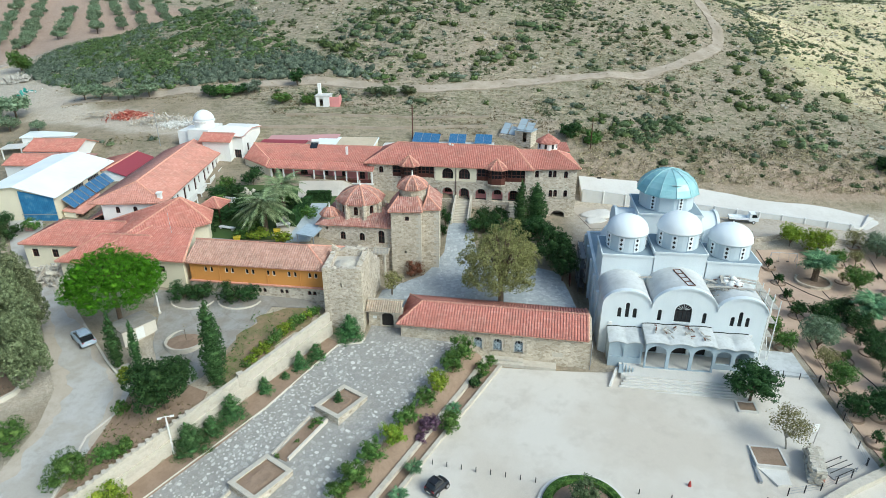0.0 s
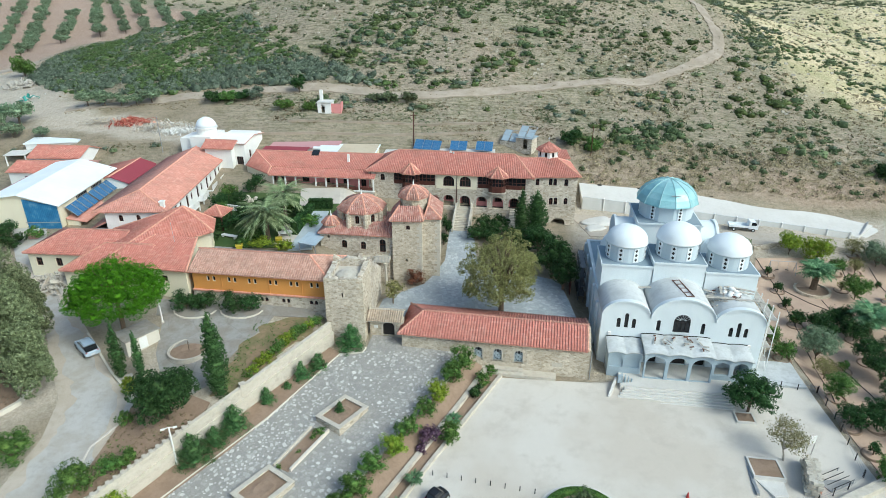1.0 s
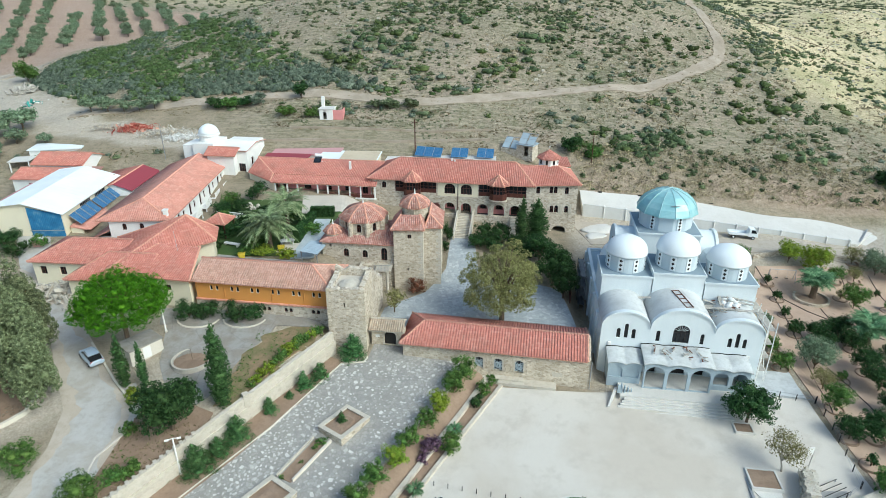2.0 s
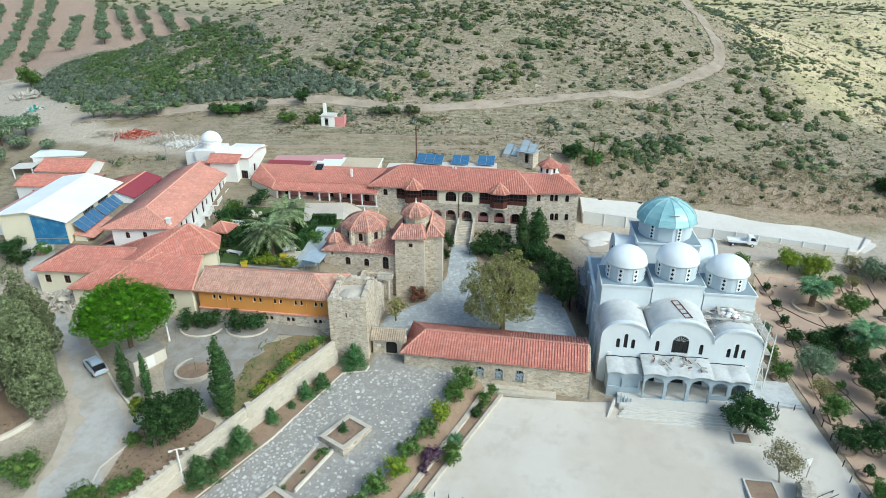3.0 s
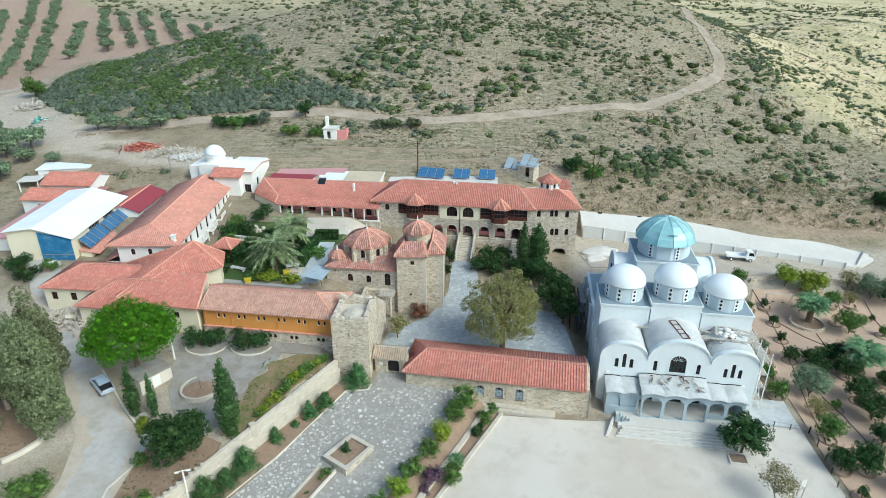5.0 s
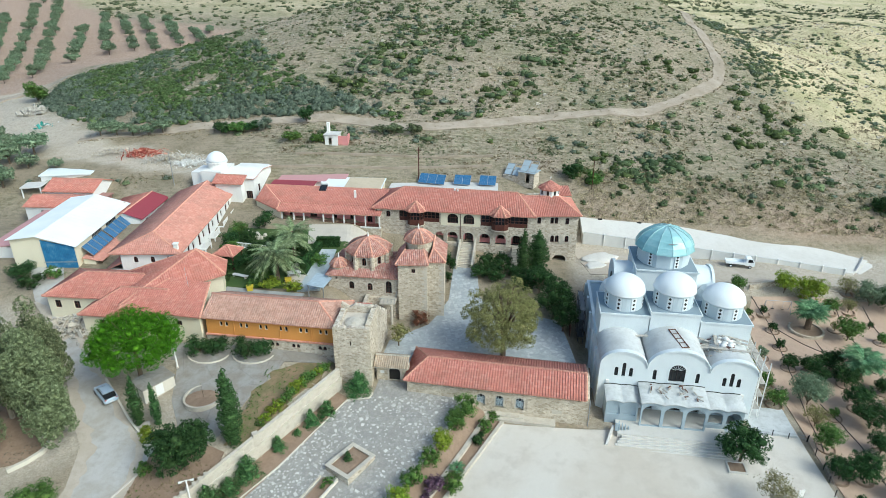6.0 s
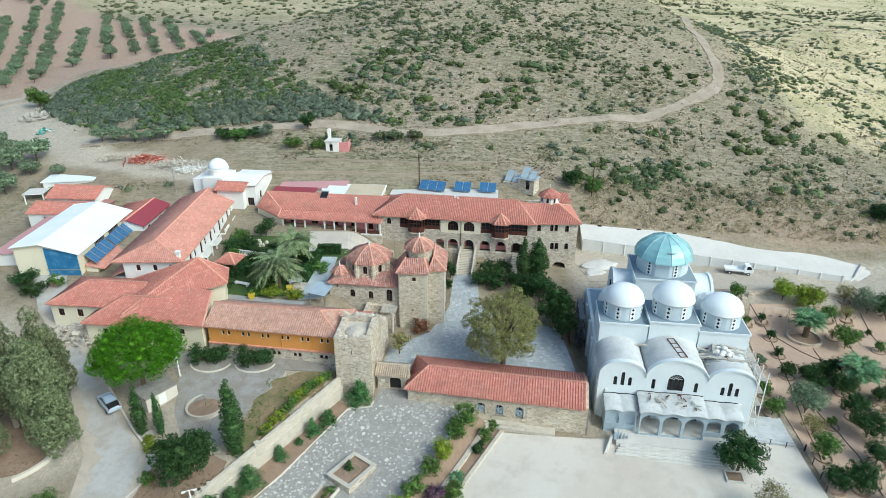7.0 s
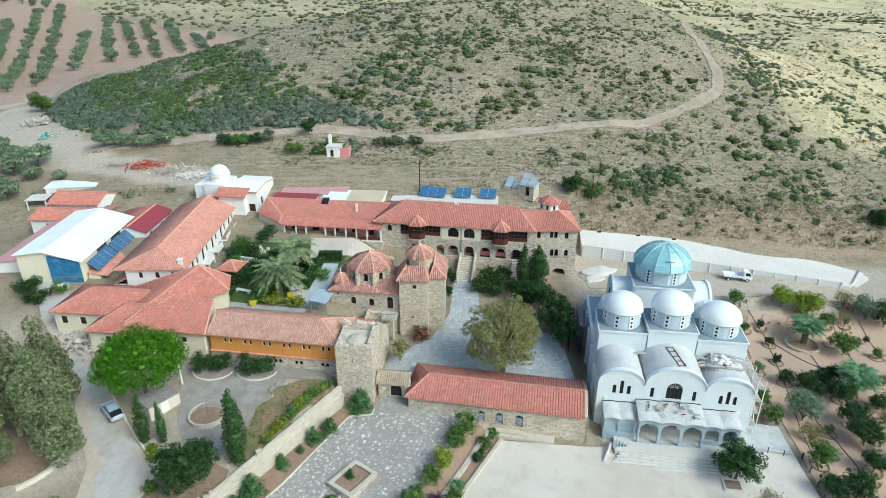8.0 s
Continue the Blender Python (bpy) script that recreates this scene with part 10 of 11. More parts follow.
def solar_rack(x, y, z, turn, n, w, h, tilt, label, group):
    s = thing("solar_rack", x, y, z, turn, label, "solar panel", group)
    for i in range(n):
        p = part("solar_panel", boxes((0.02, w - 0.04, 0, h, 0, 0.06)), M["panel"], s)
        p.matrix_local = pose(i * w, 0, 0.35, tilt, 0, 0)
        for bar in ((0, w - 0.02, -0.03, 0, 0, 0.08), (0, w - 0.02, h, h + 0.03, 0, 0.08), (0, 0.03, 0, h, -0.01, 0.08), (w - 0.05, w - 0.02, 0, h, -0.01, 0.08)):
            part("frame_bar", boxes(bar), M["steel"], p)
        part("leg", tube(bmesh.new(), [(i * w + w / 2, h * math.cos(radians(tilt)), 0), (i * w + w / 2, h * math.cos(radians(tilt)), 0.35 + h * math.sin(radians(tilt)))], 0.04, 5), M["steel"], s)


solar_rack(-6.4, 124.0, 14.0, -16, 3, 1.9, 2.5, 35, "tilted blue solar panels on a flat white roof", "solar racks")
solar_rack(1.1, 123.0, 14.0, -10, 2, 1.75, 2.5, 33, "tilted blue solar panels on a flat white roof", "solar racks")
solar_rack(6.4, 122.6, 14.0, -10, 2, 1.75, 2.5, 33, "tilted blue solar panels on a flat white roof", "solar racks")
# panels leaning along the shed wall
_r = thing("solar_rack", -61.45, 93.2, 11.0, 92.2, "long tilted row of blue solar panels against the shed", "solar panel", "shed panels")
for i in range(8):
    _p = part("solar_panel", boxes((0.08, 1.62, -2.3, 0, 0, 0.06)), M["panel"], _r)
    _p.matrix_local = pose(i * 1.8 + (0.3 if i > 3 else 0), 0, 1.75, 42, 0, 0)
    for bar in ((0.0, 0.08, -2.32, 0.02, -0.01, 0.09), (1.62, 1.7, -2.32, 0.02, -0.01, 0.09)):
        part("frame_bar", boxes(bar), M["steel"], _p)
    part("leg", tube(bmesh.new(), [(0.6, -0.1, 0), (0.6, -0.1, -2.0)], 0.04, 5), M["steel"], _p)
part("ledge", boxes((-0.3, 15.0, -1.9, 0.0, -3.0, -0.3)), M["cream"], _r)
roof(_r, [[(-0.5, -3.2, -0.55), (15.2, -3.2, -0.55), (15.2, 0.0, 0.05), (-0.5, 0.0, 0.05)]], [], M["tile_pink"], name="lean_to_roof")


def back_ruins():
    r = thing("ruined_store", -28.0, 136.4, zat(-28, 136.4), -4, "small roofless masonry store with a white chimney", "ruin")
    body(r, 0, 3.0, 0, 3.0, -1, 2.2, M["white"], {"s": [(0.8, 1.6, 0, 1.7, 0)]}, 0.25)
    part("roof", boxes((-0.2, 3.2, -0.2, 3.2, 2.2, 2.35)), M["slab"], r)
    part("chimney", boxes((0.1, 0.75, 2.0, 2.65, 2.35, 4.6)), M["white"], r)
    part("brick_wall", boxes((3.0, 5.2, 0.2, 0.5, -1, 2.0), (5.0, 5.2, 0.5, 2.5, -1, 2.2)), M["pinkwall"], r)
    s = thing("collector_hut", 11.8, 127.6, zat(12, 128), -30, "low grey concrete hut with tilted collector frames", "hut")
    body(s, 3.6, 7.2, 0, 3.0, -1.5, 1.7, M["stone_grey"], {"s": [(1.7, 2.6, -0.5, 1.4, 0)]}, 0.25)
    part("roof", boxes((3.4, 7.4, -0.2, 3.2, 1.7, 1.82)), M["church_grey"], s)
    part("low_wall", boxes((0, 3.6, 0, 0.3, -1.5, 0.5)), M["stone_grey"], s)
    for i in range(4):
        q = part("collector_frame", boxes((0, 0.08, 0, 3.0, 0, 0.08), (1.6, 1.68, 0, 3.0, 0, 0.08), (0.08, 1.6, 0, 0.08, 0, 0.08), (0.08, 1.6, 1.46, 1.54, 0, 0.08), (0.08, 1.6, 2.92, 3.0, 0, 0.08)), M["steel"], s)
        q.matrix_local = pose(0.1 + i * 1.85, 0.3, 0.6 if i < 2 else 1.85, 38, 0, 0)
        part("sheet", boxes((0.1, 1.58, 0.1, 2.9 - 0.7 * (i % 2), 0.02, 0.05)), M["church_grey"], q)
    p = thing("utility_pole", -6.3, 125.6, 13.0, 0, "dark wooden utility pole behind the stone building", "pole")
    part("pole", tube(bmesh.new(), [(0, 0, -2), (0, 0, 8.5)], 0.14, 8, 0.1), M["wood"], p)
    part("crossarm", boxes((-0.6, 0.6, -0.05, 0.05, 7.8, 7.92)), M["wood"], p)
    p = thing("utility_pole", -57.8, 123.0, zat(-57.8, 123), 0, "thin grey pole in the yard", "pole")
    part("pole", tube(bmesh.new(), [(0, 0, -1), (0, 0, 7.5)], 0.08, 8, 0.06), M["steel"], p)
    p = thing("utility_pole", 30.8, 125.5, zat(30.8, 125.5), 0, "thin dark pole on the slope", "pole")
    part("pole", tube(bmesh.new(), [(0, 0, -1), (0, 0, 6.5)], 0.1, 8, 0.07), M["wood"], p)


back_ruins()


def west_cluster():
    def cottage(nm, x, y, turn, w, d, z0, z1, rise, tile, wallm, lab, wins=(), over=0.35):
        c = thing(nm, x, y, 0, turn, lab, "house")
        body(c, 0, w, 0, d, z0, z1, M[wallm], {"s": [(u, u + 1.1, z1 - 2.0, z1 - 0.8, 0) for u in wins]}, 0.3, gables=rise * 0.92)
        for u in wins:
            window(c, (0, 0), (w, 0), u + 0.55, z1 - 2.0, 1.1, 1.2)
        hip_roof(c, 0, w, 0, d, z1, rise, M[tile], (False, False), over=over)
        return c
    f = cottage("white_cottage", -82.5, 118.2, -3, 10.2, 7.6, 10, 14.0, 1.5, "tile_red", "white", "white cottage with a red tiled gable roof")
    part("porch", boxes((10.2, 12.2, 1.0, 3.0, 10, 12.6), (10.0, 12.6, 0.6, 3.3, 12.6, 12.75)), M["tile_old"], f)
    cottage("low_cottage", -83.0, 112.2, -3, 10.2, 7.0, 9, 12.9, 1.2, "tile_red", "white", "low white cottage with a red tiled roof", (3.0,))
    w = thing("white_store", -87.6, 125.6, 0.9, 10, "flat white-roofed store beside the cottage", "shed")
    body(w, 0, 10, 0, 5, 8, 13.8, M["white"], {}, 0.25)
    part("roof", boxes((-0.3, 10.3, -0.3, 5.3, 13.8, 14.0)), M["sheet_white"], w)
    part("porch_roof", boxes((-2.6, 1.5, -4.5, -0.4, 12.6, 12.75)), M["slab"], w)
    part("porch_post", boxes((-2.4, -2.2, -4.3, -4.1, 8, 12.6), (1.2, 1.4, -4.3, -4.1, 8, 12.6)), M["white"], w)
    r = thing("red_shed", -67.0, 107.6, 0, 0.0, "long low shed, one roof slope tiled and one of wine-red sheet", "shed")
    body(r, 0, 8.8, 0, 12.0, 9, 12.0, M["white"], {"e": [(2.0, 3.0, 10.4, 11.5, 0), (7.0, 8.0, 10.4, 11.5, 0)]}, 0.3)
    for u in (2.5, 7.5):
        window(r, (8.8, 0), (8.8, 12.0), u, 10.4, 1.0, 1.1)
    part("gable", plate(bmesh.new(), [(0, 12.0), (8.8, 12.0), (5.8, 13.25)], 0.05, 0.3), M["white"], r)
    roof(r, [[(-0.3, 12.3, 12.05), (-0.3, -0.3, 12.05), (5.8, -0.3, 13.45), (5.8, 12.3, 13.45)]], [((5.8, -0.3, 13.45), (5.8, 12.3, 13.45))], M["tile_red"])
    bm = hexa(bmesh.new(), [(5.85, -0.3, 13.35), (9.2, -0.3, 12.1), (9.2, 12.3, 12.1), (5.85, 12.3, 13.35)], [(5.85, -0.3, 13.47), (9.2, -0.3, 12.22), (9.2, 12.3, 12.22), (5.85, 12.3, 13.47)])
    part("sheet_roof", bm, M["wine"], r, "wine-red sheet roof")
    s = thing("side_shed", -78.2, 94.4, 0, 2.2, "long lean-to with a dark pink sheet roof beside the workshop", "shed")
    part("wall", boxes((0, 0.3, 0, 21, 8, 12.0), (0.3, 4.6, 0, 0.3, 8, 12.2), (0.3, 4.6, 20.7, 21, 8, 12.2)), M["white"], s)
    part("roof", hexa(bmesh.new(), [(-0.4, -0.3, 12.0), (4.7, -0.3, 12.5), (4.7, 21.3, 12.5), (-0.4, 21.3, 12.0)], [(-0.4, -0.3, 12.12), (4.7, -0.3, 12.62), (4.7, 21.3, 12.62), (-0.4, 21.3, 12.12)]), M["pink_sheet"], s)
    # heaps of rubble and bricks in the yard
    def heap(nm, cx, cy, rx, ry, h, n, mats, lab, s0=0.5):
        z0 = zat(cx, cy) + 0.5
        for mi, mk in enumerate(mats):
            V, F = [], []
            for i in range(n // len(mats)):
                x, y = rx * 0.55 * RNG.normal(), ry * 0.55 * RNG.normal()
                q = min(1.0, math.hypot(x / rx, y / ry))
                z = h * (1 - q) * RNG.random() + z0 - zat(cx, cy) - 0.5
                m = Euler((RNG.random() * 1.2, RNG.random() * 1.2, RNG.random() * 6)).to_matrix()
                big = 0.7 + 2.2 * RNG.random() ** 6
                L_, W_, H_ = big * s0 * RNG.uniform(0.4, 2.2), big * s0 * RNG.uniform(0.2, 0.7), s0 * RNG.uniform(0.1, 0.4)
                k = len(V)
                zz = float(land(cx + x, cy + y)) + 0.45
                for sx, sy, sz in ((-1, -1, -1), (1, -1, -1), (1, 1, -1), (-1, 1, -1), (-1, -1, 1), (1, -1, 1), (1, 1, 1), (-1, 1, 1)):
                    p = m @ Vector((sx * L_ / 2, sy * W_ / 2, sz * H_ / 2))
                    V.append((cx + x + p.x, cy + y + p.y, zz + z + p.z))
                F += [(k, k + 3, k + 2, k + 1), (k + 4, k + 5, k + 6, k + 7), (k, k + 1, k + 5, k + 4), (k + 1, k + 2, k + 6, k + 5), (k + 2, k + 3, k + 7, k + 6), (k + 3, k, k + 4, k + 7)]
            me = bpy.data.meshes.new(nm)
            me.from_pydata(V, [], F)
            me.materials.append(M[mk])
            tagged(new(nm, me), lab[mi], "rubble", kind="stuff")
    heap("brick_heap", -69.0, 134.7, 3.6, 1.3, 1.5, 900, ["tile_brick", "tile_brick", "ridge"], ["heap of red clay bricks and scrap in the yard"] * 3, 0.24)
    heap("rubble_heap", -61.0, 132.0, 5.2, 1.5, 1.2, 1100, ["slab", "plank", "stone_pale", "stone_tan"], ["white rubble and broken slabs in the yard", "scrap timber in the yard", "pale broken stone in the yard", "tan broken stone in the yard"], 0.26)
    heap("scrap_timber", -76.6, 136.2, 3.4, 1.3, 0.6, 420, ["plank", "stone_tan"], ["weathered scrap planks in the yard", "broken tan blocks in the yard"], 0.2)
    heap("bagged_rubbish", -102.5, 153.0, 2.6, 1.2, 0.8, 40, ["white", "bag_green"], ["white sacks on the dirt yard", "green plastic rubbish on the dirt yard"], 0.45)
    heap("brushwood", -111.0, 163.5, 3.0, 2.0, 1.0, 160, ["plank"], ["heap of dry grey brushwood by the track"], 0.8)
    heap("pallets", -55.6, 78.0, 3.4, 2.6, 0.9, 460, ["plank", "stone_pale", "concrete"], ["stacked weathered pallets beside the house", "pale building rubble beside the house", "broken concrete beside the house"], 0.5)
    heap("lime_rubble", -57.2, 130.2, 3.6, 1.2, 0.5, 700, ["slab", "white"], ["broken white plaster and lime in the yard", "white sacks and lime lumps in the yard"], 0.26)
    b = thing("waste_bin", -64.6, 88.9, zat(-64.6, 88.9), 10, "pale pink plastic container beside the workshop", "container")
    part("tub", hexa(bmesh.new(), [(-0.6, -0.5, 0), (0.6, -0.5, 0), (0.6, 0.5, 0), (-0.6, 0.5, 0)], [(-0.75, -0.65, 1.1), (0.75, -0.65, 1.1), (0.75, 0.65, 1.1), (-0.75, 0.65, 1.1)]), M["pink_sheet"], b)
    part("lid", boxes((-0.8, 0.8, -0.7, 0.7, 1.1, 1.25)), M["white"], b)


M["tile_brick"] = plain("scrap_brick_red", (0.42, 0.10, 0.075), 0.85, 0, 0.35)
M["bag_green"] = plain("green_plastic", (0.05, 0.32, 0.26), 0.4)
west_cluster()


# ---- cloister garden ----
def garden():
    def hedge(x0, y0, x1, y1, w, h, n, lab):
        L = math.dist((x0, y0), (x1, y1))
        a = math.degrees(math.atan2(y1 - y0, x1 - x0))
        t = thing("box_hedge", x0, y0, zat((x0 + x1) / 2, (y0 + y1) / 2) + 0.05, a, lab, "hedge")
        part("core", boxes((0.1, L - 0.1, -w / 2 + 0.12, w / 2 - 0.12, -0.5, h - 0.12)), M["l_dark"], t)
        f = RNG.random(n)
        u = RNG.random(n) * L
        v = np.where(f < 0.45, RNG.uniform(-w / 2, w / 2, n), np.where(f < 0.75, -w / 2, w / 2))
        z = np.where(f < 0.45, h, RNG.uniform(0, h, n))
        N = np.where((f < 0.45)[:, None], np.array([0, 0, 1.0]), np.stack([0 * v, np.sign(v), 0 * v], -1)) + RNG.normal(size=(n, 3)) * 0.4
        o = new("hedge_leaves", leaf_mesh("hedge_leaves", np.stack([u, v, z], -1), N, 0.22 * (0.6 + 0.8 * RNG.random(n)), M["l_dark"]))
        o.parent = t
    hedge(-24.2, 91.5, -23.0, 101.4, 1.3, 1.7, 2600, "clipped green box hedge beside the canopy")
    hedge(-23.6, 100.9, -19.4, 100.9, 1.2, 1.7, 1100, "clipped green box hedge before the church")
    hedge(-33.0, 96.0, -24.0, 95.4, 0.8, 1.0, 1300, "clipped green box hedge across the garden")
    drape("patio", [(-26.5, 108.3), (-19.5, 108.4), (-10.5, 107.2)], [(-25.4, 101.4), (-19.2, 102.4), (-10.5, 103.4)], M["concrete"], "pale paved garden terrace", "pavement", n=24, m=6, lift=0.2)
    drape("garden_path", [(-36.5, 86.8), (-30.0, 85.8), (-23.5, 85.0)], [(-36.0, 88.2), (-29.6, 87.2), (-23.0, 86.4)], M["yard"], "grey paved garden path", "pavement", n=12, m=3, lift=0.2)
    drape("garden_path", [(-27.0, 89.0), (-26.6, 95.0)], [(-23.2, 88.6), (-22.8, 94.6)], M["concrete"], "pale paved garden court", "pavement", n=6, m=4, lift=0.2)
    drape("church_path", [(-22.6, 99.4), (-23.4, 93.0), (-24.4, 87.0)], [(-19.9, 99.4), (-20.3, 93.0), (-20.7, 87.4)], M["blue_paving"], "pale blue-grey paved path beside the old church", "pavement", n=14, m=4, lift=0.3)
    for i in range(14):
        g = np.random.default_rng(900 + i)
        bm = bmesh.new()
        bmesh.ops.create_icosphere(bm, subdivisions=1, radius=0.55)
        for v in bm.verts:
            v.co *= 0.8 + 0.5 * noise.noise(v.co * 2 + Vector((i, 0, 0)))
        x, yy = -37.6 + 3.6 * i / 13 + g.normal() * 0.35, 105.4 - 2.2 * i / 13 + g.normal() * 0.3
        o = solo("rock", bm, M["stone_pale"], "pale limestone boulder of the garden rockery", "rock", group="rockery")
        o.matrix_world = pose(x, yy, zat(x, yy) + 0.3, 0, 0, 40 * i)
    f = thing("garden_balustrade", -40.2, 101.0, zat(-38, 100.4), -15, "low white balustrade with round bars across the garden", "balustrade")
    part("base", boxes((0, 8.4, -0.15, 0.15, -0.6, 0.12)), M["white"], f)
    part("handrail", boxes((0, 8.4, -0.12, 0.12, 0.85, 1.0)), M["white"], f)
    for k in range(28):
        part("baluster", boxes((0.12 + 0.3 * k, 0.24 + 0.3 * k, -0.06, 0.06, 0.12, 0.85)), M["white"], f)
    c = thing("garden_canopy", -21.9, 85.4, 0, 78, "low blue-grey sheet metal canopy beside the old church", "canopy")
    M["blue_sheet"] = plaster("blue_grey_sheet", (0.40, 0.48, 0.54), (0.26, 0.31, 0.36), 0.6, 0.4)
    bm = bmesh.new()
    for i in range(10):
        hexa(bm, [(i * 0.42, -2.4, 9.7), (i * 0.42 + 0.4, -2.4, 9.7), (i * 0.42 + 0.4, 0.4, 10.0), (i * 0.42, 0.4, 10.0)], [(i * 0.42, -2.4, 9.78), (i * 0.42 + 0.4, -2.4, 9.78), (i * 0.42 + 0.4, 0.4, 10.08), (i * 0.42, 0.4, 10.08)])
    tagged(part("sheet_roof", bm, M["blue_sheet"], c), kind="stuff")
    part("frame", boxes((0, 4.2, -2.3, -2.2, 9.5, 9.7), (0, 4.2, 0.2, 0.3, 9.8, 10.0)), M["steel"], c)
    for x in (0.2, 3.9):
        part("post", boxes((x, x + 0.12, -2.3, -2.18, 6.5, 9.6)), M["steel"], c)
        part("post", boxes((x, x + 0.12, 0.2, 0.32, 6.5, 9.8)), M["steel"], c)
    z = thing("garden_kiosk", -37.6, 95.0, zat(-37.6, 95), -10, "small open kiosk with a red tiled pyramid roof", "kiosk")
    ap = (0, 0, 3.6)
    e = [(-1.9, -1.9, 2.4), (1.9, -1.9, 2.4), (1.9, 1.9, 2.4), (-1.9, 1.9, 2.4)]
    roof(z, [[e[i], e[(i + 1) % 4], ap] for i in range(4)], [(p, ap) for p in e], M["tile_red"], period=0.28)
    for sx in (-1.6, 1.6):
        for sy in (-1.6, 1.6):
            part("post", boxes((sx - 0.1, sx + 0.1, sy - 0.1, sy + 0.1, -0.5, 2.4)), M["wood"], z)
    t = thing("garden_table", -25.6, 91.2, zat(-25.6, 91.2) + 0.2, 20, "white garden table on the pale court", "table")
    part("tabletop", boxes((-1.1, 1.1, -0.6, 0.6, 0.7, 0.78)), M["white"], t)
    for sx in (-0.9, 0.9):
        for sy in (-0.45, 0.45):
            part("leg", boxes((sx - 0.05, sx + 0.05, sy - 0.05, sy + 0.05, 0, 0.7)), M["white"], t)
    y = plain("yellow_plastic", (0.62, 0.48, 0.05), 0.5)
    for x, yy in ((-31.9, 87.2), (-26.2, 89.4)):
        b = thing("yellow_box", x, yy, zat(x, yy) + 0.2, 15, "yellow plastic box in the garden", "box")
        part("tub", hexa(bmesh.new(), [(-0.4, -0.35, 0), (0.4, -0.35, 0), (0.4, 0.35, 0), (-0.4, 0.35, 0)], [(-0.5, -0.45, 0.7), (0.5, -0.45, 0.7), (0.5, 0.45, 0.7), (-0.5, 0.45, 0.7)]), y, b)
        part("lid", boxes((-0.55, 0.55, -0.5, 0.5, 0.7, 0.78)), y, b)
    for x, yy in ((-34.6, 91.0), (-33.8, 99.8)):
        b = thing("stone_bench", x, yy, zat(x, yy), -20, "pale stone bench in the garden", "bench")
        part("seat", boxes((-1.4, 1.4, -0.35, 0.35, 0.4, 0.52)), M["white"], b)
        for sx in (-1.1, 1.1):
            part("support", boxes((sx - 0.12, sx + 0.12, -0.3, 0.3, 0, 0.4)), M["white"], b)


garden()
palm("date_palm", -26.9, 97.4, 4.2, 4.0, "smaller grey-green date palm in the garden", 44, 0.3)
_s = thing("ruin_roof", -13.4, 81.6, 0, -4, "small red tiled lean-to roof in the ruined porch", "roof")
roof(_s, [[(-1.7, -0.9, 7.9), (1.7, -0.9, 7.9), (1.7, 1.0, 8.5), (-1.7, 1.0, 8.5)]], [], M["tile_red"])
part("wall", boxes((-1.6, 1.6, 0.7, 0.95, 1.5, 8.3)), M["stone_grey"], _s)
for _x in (-1.55, 1.35):
    part("post", boxes((_x, _x + 0.2, -0.8, -0.6, 1.5, 7.8)), M["wood"], _s)


_h = thing("timber_hoarding", 19.5, 83.5, zat(19.5, 83.5), 80, "brown timber hoarding beside the church flank", "fence")
for _x in (0.0, 1.2, 2.4, 3.6):
    part("post", boxes((_x, _x + 0.14, 0, 0.14, -0.3, 2.3)), M["wood"], _h)
for _z in (0.2, 0.85, 1.5):
    part("board", boxes((0.0, 3.74, -0.05, 0.0, _z, _z + 0.55)), M["hoarding"], _h)


def orchard_things():
    p = thing("palm_ring", 61.1, 90.1, zat(61.1, 90.1), 0, "round low stone wall round a palm in the orchard", "planter")
    part("ring", lathe(bmesh.new(), [(2.45, -0.3), (2.45, 0.55), (2.8, 0.55), (2.8, -0.3)], 40, cap=False), M["stone_tan"], p)
    part("soil", lathe(bmesh.new(), [(2.45, -0.2), (2.45, 0.25), (0, 0.3)], 24), M["soil"], p)
    s = thing("swing_frame", 57.9, 94.4, zat(57.9, 94.4), -8, "plain steel swing frame in the orchard", "swing")
    part("beam", tube(bmesh.new(), [(-2.1, 0, 2.1), (2.1, 0, 2.1)], 0.05, 6), M["steel"], s)
    for sx in (-2.1, 2.1):
        for sy in (-0.7, 0.7):
            part("leg", tube(bmesh.new(), [(sx, 0, 2.1), (sx, sy, -0.2)], 0.045, 6), M["steel"], s)
    for sx in (-0.8, 0.8):
        q = part("swing_seat", boxes((sx - 0.25, sx + 0.25, -0.12, 0.12, 0.5, 0.55)), M["dark"], s)
        part("chain", tube(bmesh.new(), [(sx, 0, 0.5), (sx, 0, 2.1)], 0.015, 4), M["steel"], q)
    hose = plain("black_hose", (0.045, 0.04, 0.035), 0.6)
    for pts in ([(54.4, 97), (55.6, 92), (54.2, 85.5), (52.8, 79.5), (50.4, 71), (48.8, 65), (47.2, 59)], [(55.6, 92), (58.4, 86), (62.4, 80.8), (66, 77)], [(69, 97), (68, 90), (66.8, 84), (64, 77)], [(52.8, 70.6), (53.4, 66), (52.6, 60), (52.0, 54)], [(61, 87), (60.2, 81), (58.4, 75)], [(74, 96), (73, 88), (71, 80), (68, 72)]):
        P = []
        for a, b in zip(pts, pts[1:]):
            for i in range(6):
                x, y = a[0] + (b[0] - a[0]) * i / 6, a[1] + (b[1] - a[1]) * i / 6
                P.append((x + 0.12 * noise.noise((x, y, 0)), y, zat(x, y) + 0.15))
        h = part("irrigation_hose", tube(bmesh.new(), P, 0.06, 5), hose)
        tagged(h, "black irrigation hose on the orchard soil", "hose", "irrigation hoses")


orchard_things()


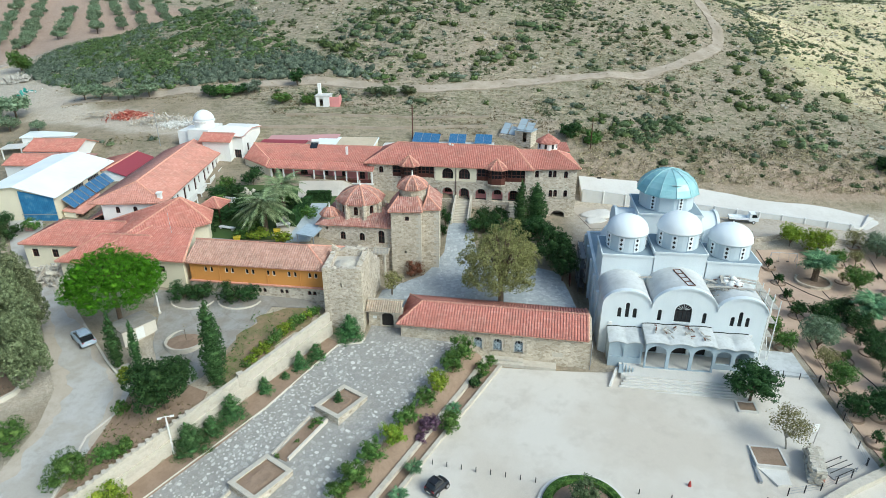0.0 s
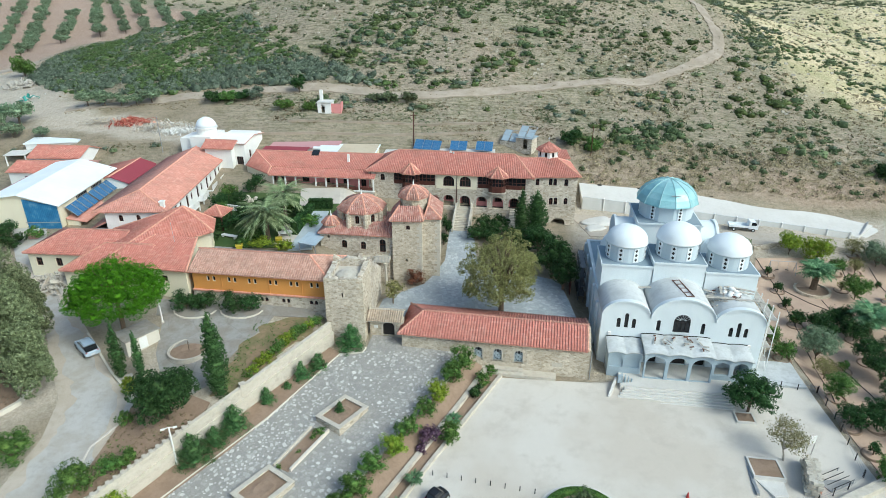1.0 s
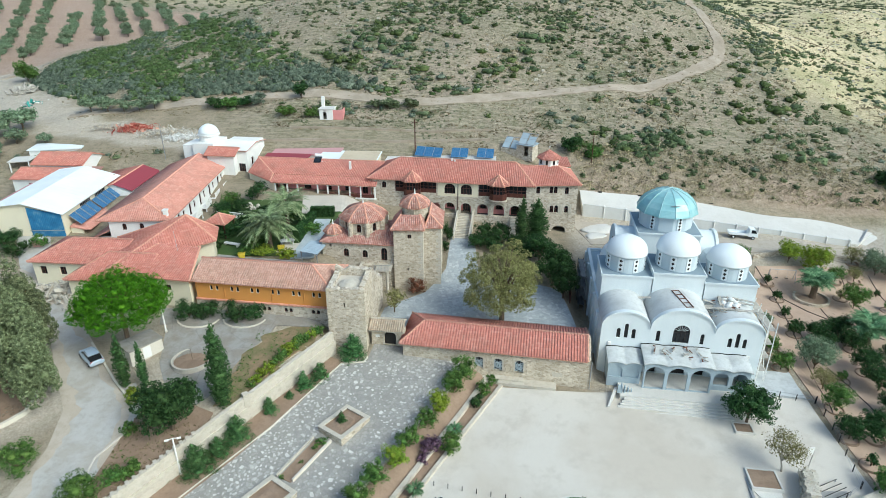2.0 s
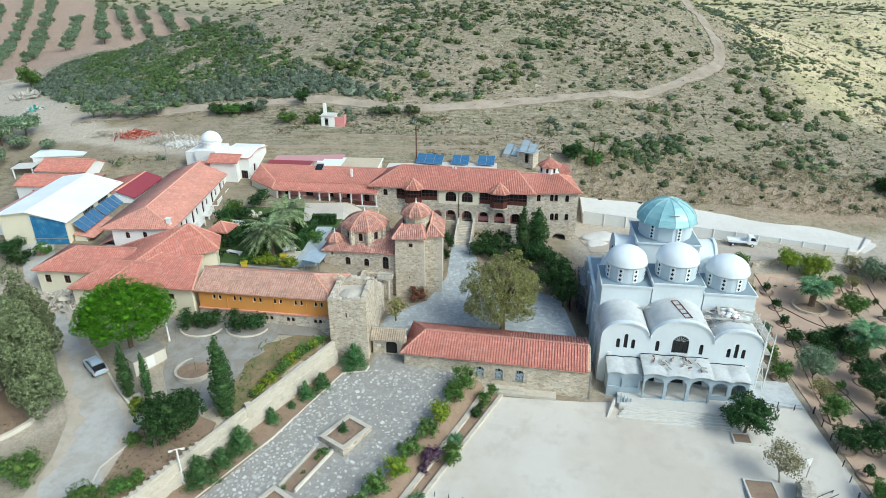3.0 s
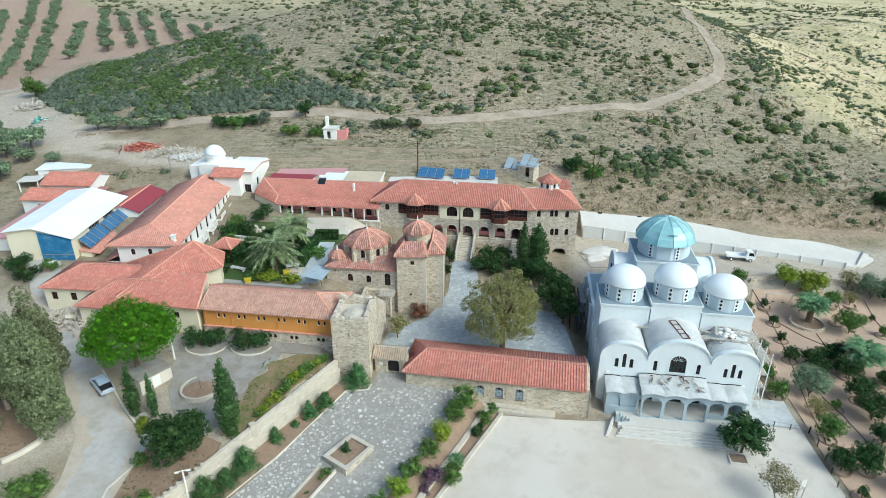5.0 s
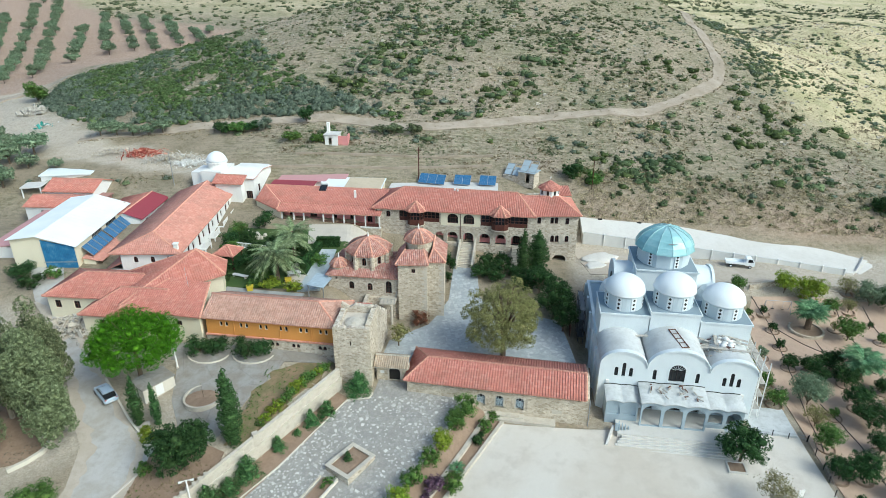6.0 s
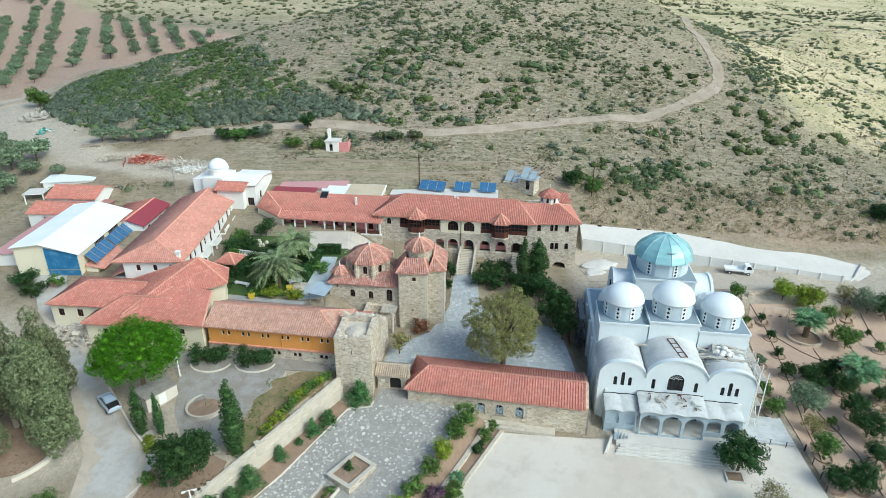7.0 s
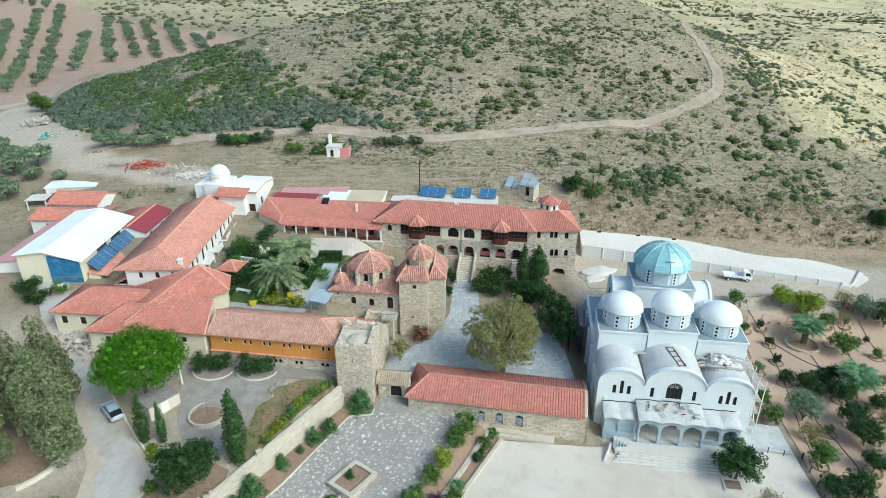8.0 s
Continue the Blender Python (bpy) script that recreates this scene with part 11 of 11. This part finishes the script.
# ---- olive grove on the far field ----
def grove():
    base = []
    for v in range(4):
        t = plant("olive_tree", -132, 230 + v, round_blobs(4.2, 2.6, 9, 0.2, 500 + v), M["l_olive"], "rounded grey-green olive tree in the ploughed grove", "tree", 0.2, 1.1, 5.0, 0.5, group="olive grove", heart=0.6)
        base.append(t)
    k = 0
    rows = [((-158, 212), (-216.9, 319.6)), ((-141.1, 195.8), (-217, 345)), ((-136.9, 207.1), (-216, 364)), ((-138.3, 231.3), (-168.5, 299)), ((-135.5, 254), (-162, 306)), ((-168, 319), (-175.5, 333)), ((-129.2, 262.6), (-163, 326)),
            ((-122, 265.6), (-154, 328)), ((-116, 276), (-141, 327)), ((-107.5, 281), (-124, 312)), ((-113, 306), (-114, 309)), ((-166, 204), (-232, 321)), ((-178, 208), (-248, 330)), ((-190, 210), (-262, 338)), ((-229, 371), (-226, 366)), ((-238, 374), (-240, 378)), ((-248, 381), (-252, 388)), ((-258, 381), (-262, 390)), ((-270, 380), (-274, 388))]
    for (x0, y0), (x1, y1) in rows:
        n = max(1, round(math.dist((x0, y0), (x1, y1)) / 5.6))
        for i in range(n + 1):
            x, y = x0 + (x1 - x0) * i / n + RNG.normal() * 0.45, y0 + (y1 - y0) * i / n + RNG.normal() * 0.45
            if RNG.random() < 0.06:
                continue
            b = base[k % 4]
            m = Matrix.Translation((x, y, zat(x, y))) @ Matrix.Rotation(RNG.random() * 6.28, 4, "Z") @ Matrix.Scale(RNG.uniform(0.74, 1.06), 4)
            if k < 4:
                b.matrix_world = m
            else:
                copy_thing(b, m)
            k += 1
    for i, (x, y, s_) in enumerate([(-96, 138, 1.3), (-99.5, 134, 1.2), (-103, 141, 1.3), (-93.8, 131.6, 1.0), (-107, 136, 1.2), (-110, 145, 1.2), (-101, 129, 1.1), (-87.2, 131, 0.7), (-83.4, 144.6, 0.9), (-79.2, 144.2, 0.85), (-75.2, 143.8, 0.95), (-71.2, 143.2, 0.8), (-67.8, 143.6, 0.85), (-95, 124, 1.1), (-100, 119, 1.0)]):
        copy_thing(base[i % 4], Matrix.Translation((x, y, zat(x, y))) @ Matrix.Scale(s_, 4))


grove()
for i, (x, y, h, r, lf) in enumerate([(-115.6, 173.5, 6.3, 3.3, "l_green"), (-53.0, 142.4, 2.8, 2.3, "l_dark"), (-49.6, 142.4, 2.7, 2.3, "l_green"), (-46.2, 142.5, 2.6, 2.3, "l_dark"), (-43.0, 142.3, 3.0, 2.0, "l_blue"), (-33.4, 143.9, 4.2, 1.7, "l_dark"), (-35.7, 137.6, 2.4, 2.4, "l_green"), (-30.2, 137.4, 2.2, 1.9, "l_green"), (-12.5, 140.5, 2.4, 2.4, "l_scrub"), (-8.0, 140.8, 2.4, 2.2, "l_scrub"), (-16, 141, 2.0, 1.8, "l_scrub"), (27, 128.5, 3.6, 2.4, "l_dark"), (31.5, 127, 3.0, 2.0, "l_green"), (95, 126.0, 3.6, 2.6, "l_dark"), (101, 129, 3.2, 2.4, "l_dark")]):
    plant("hillside_bush", x, y, round_blobs(h, r, 9, 0.0, 600 + i), M[lf], "leafy bush on the slope above the monastery", "bush", 0.08, 0.3, 11, 0.35, group="slope bushes")
# ---- pale flagstones set in the forecourt ----
def flagstones():
    g = np.random.default_rng(21)
    meshes = []
    for v in range(14):
        n = g.integers(4, 7)
        a = np.sort(g.random(n) * 0.6 + np.arange(n)) / n * 6.2832
        r = 0.5 * (0.75 + 0.4 * g.random(n))
        bm = bmesh.new()
        pts = [(float(r[i] * math.cos(a[i])), float(r[i] * math.sin(a[i]) * 0.75)) for i in range(n)]
        prism(bm, pts, -0.05, 0.03)
        me = bpy.data.meshes.new("flagstone")
        bm.to_mesh(me)
        bm.free()
        me.materials.append(M["flag"])
        meshes.append(me)
    court = bpy.data.objects["forecourt"]
    spots = []
    tries = 0
    while len(spots) < 760 and tries < 40000:
        tries += 1
        y = 42.6 + 25 * g.random()
        f = g.random()
        xl, xr = wall_line(y) + 1.9, hedge_line(y) - 1.0
        x = xl + (xr - xl) * f
        heavy = 1.0 if f < 0.42 and y < 60 else (0.35 if y < 54 else 0.3)
        if g.random() > heavy or math.hypot(x + 11.6, y - 56.4) < 3.3 or math.hypot(x + 18.1, y - 46.3) < 3.3:
            continue
        if abs((x + 15.2) * 0.86 - (y - 51.7) * 0.5) < 1.4 and 48 < y < 55:
            continue
        s = float(0.28 + 0.5 * g.random() ** 2)
        if any((x - q[0]) ** 2 + (y - q[1]) ** 2 < (0.42 * (s + q[2])) ** 2 for q in spots):
            continue
        spots.append((x, y, s))
    spots.sort(key=lambda q: q[1])
    V, F = [], []
    for i, (x, y, s) in enumerate(spots):
        m = Matrix.Translation((x, y, zat(x, y) + 0.085)) @ Matrix.Rotation(math.atan(0.13), 4, "X") @ Matrix.Rotation(g.random() * 6.28, 4, "Z") @ Matrix.Scale(s, 4)
        me = meshes[i % len(meshes)]
        if i < 300:
            o = new("flagstone", me)
            o.parent = court
            o.matrix_basis = m
        else:
            k = len(V)
            V += [tuple(m @ v.co) for v in me.vertices]
            F += [tuple(k + j for j in p.vertices) for p in me.polygons]
    me = bpy.data.meshes.new("flagstone_field")
    me.from_pydata(V, [], F)
    me.materials.append(M["flag"])
    o = tagged(new("flagstone_field", me), kind="stuff")
    o.parent = court


flagstones()
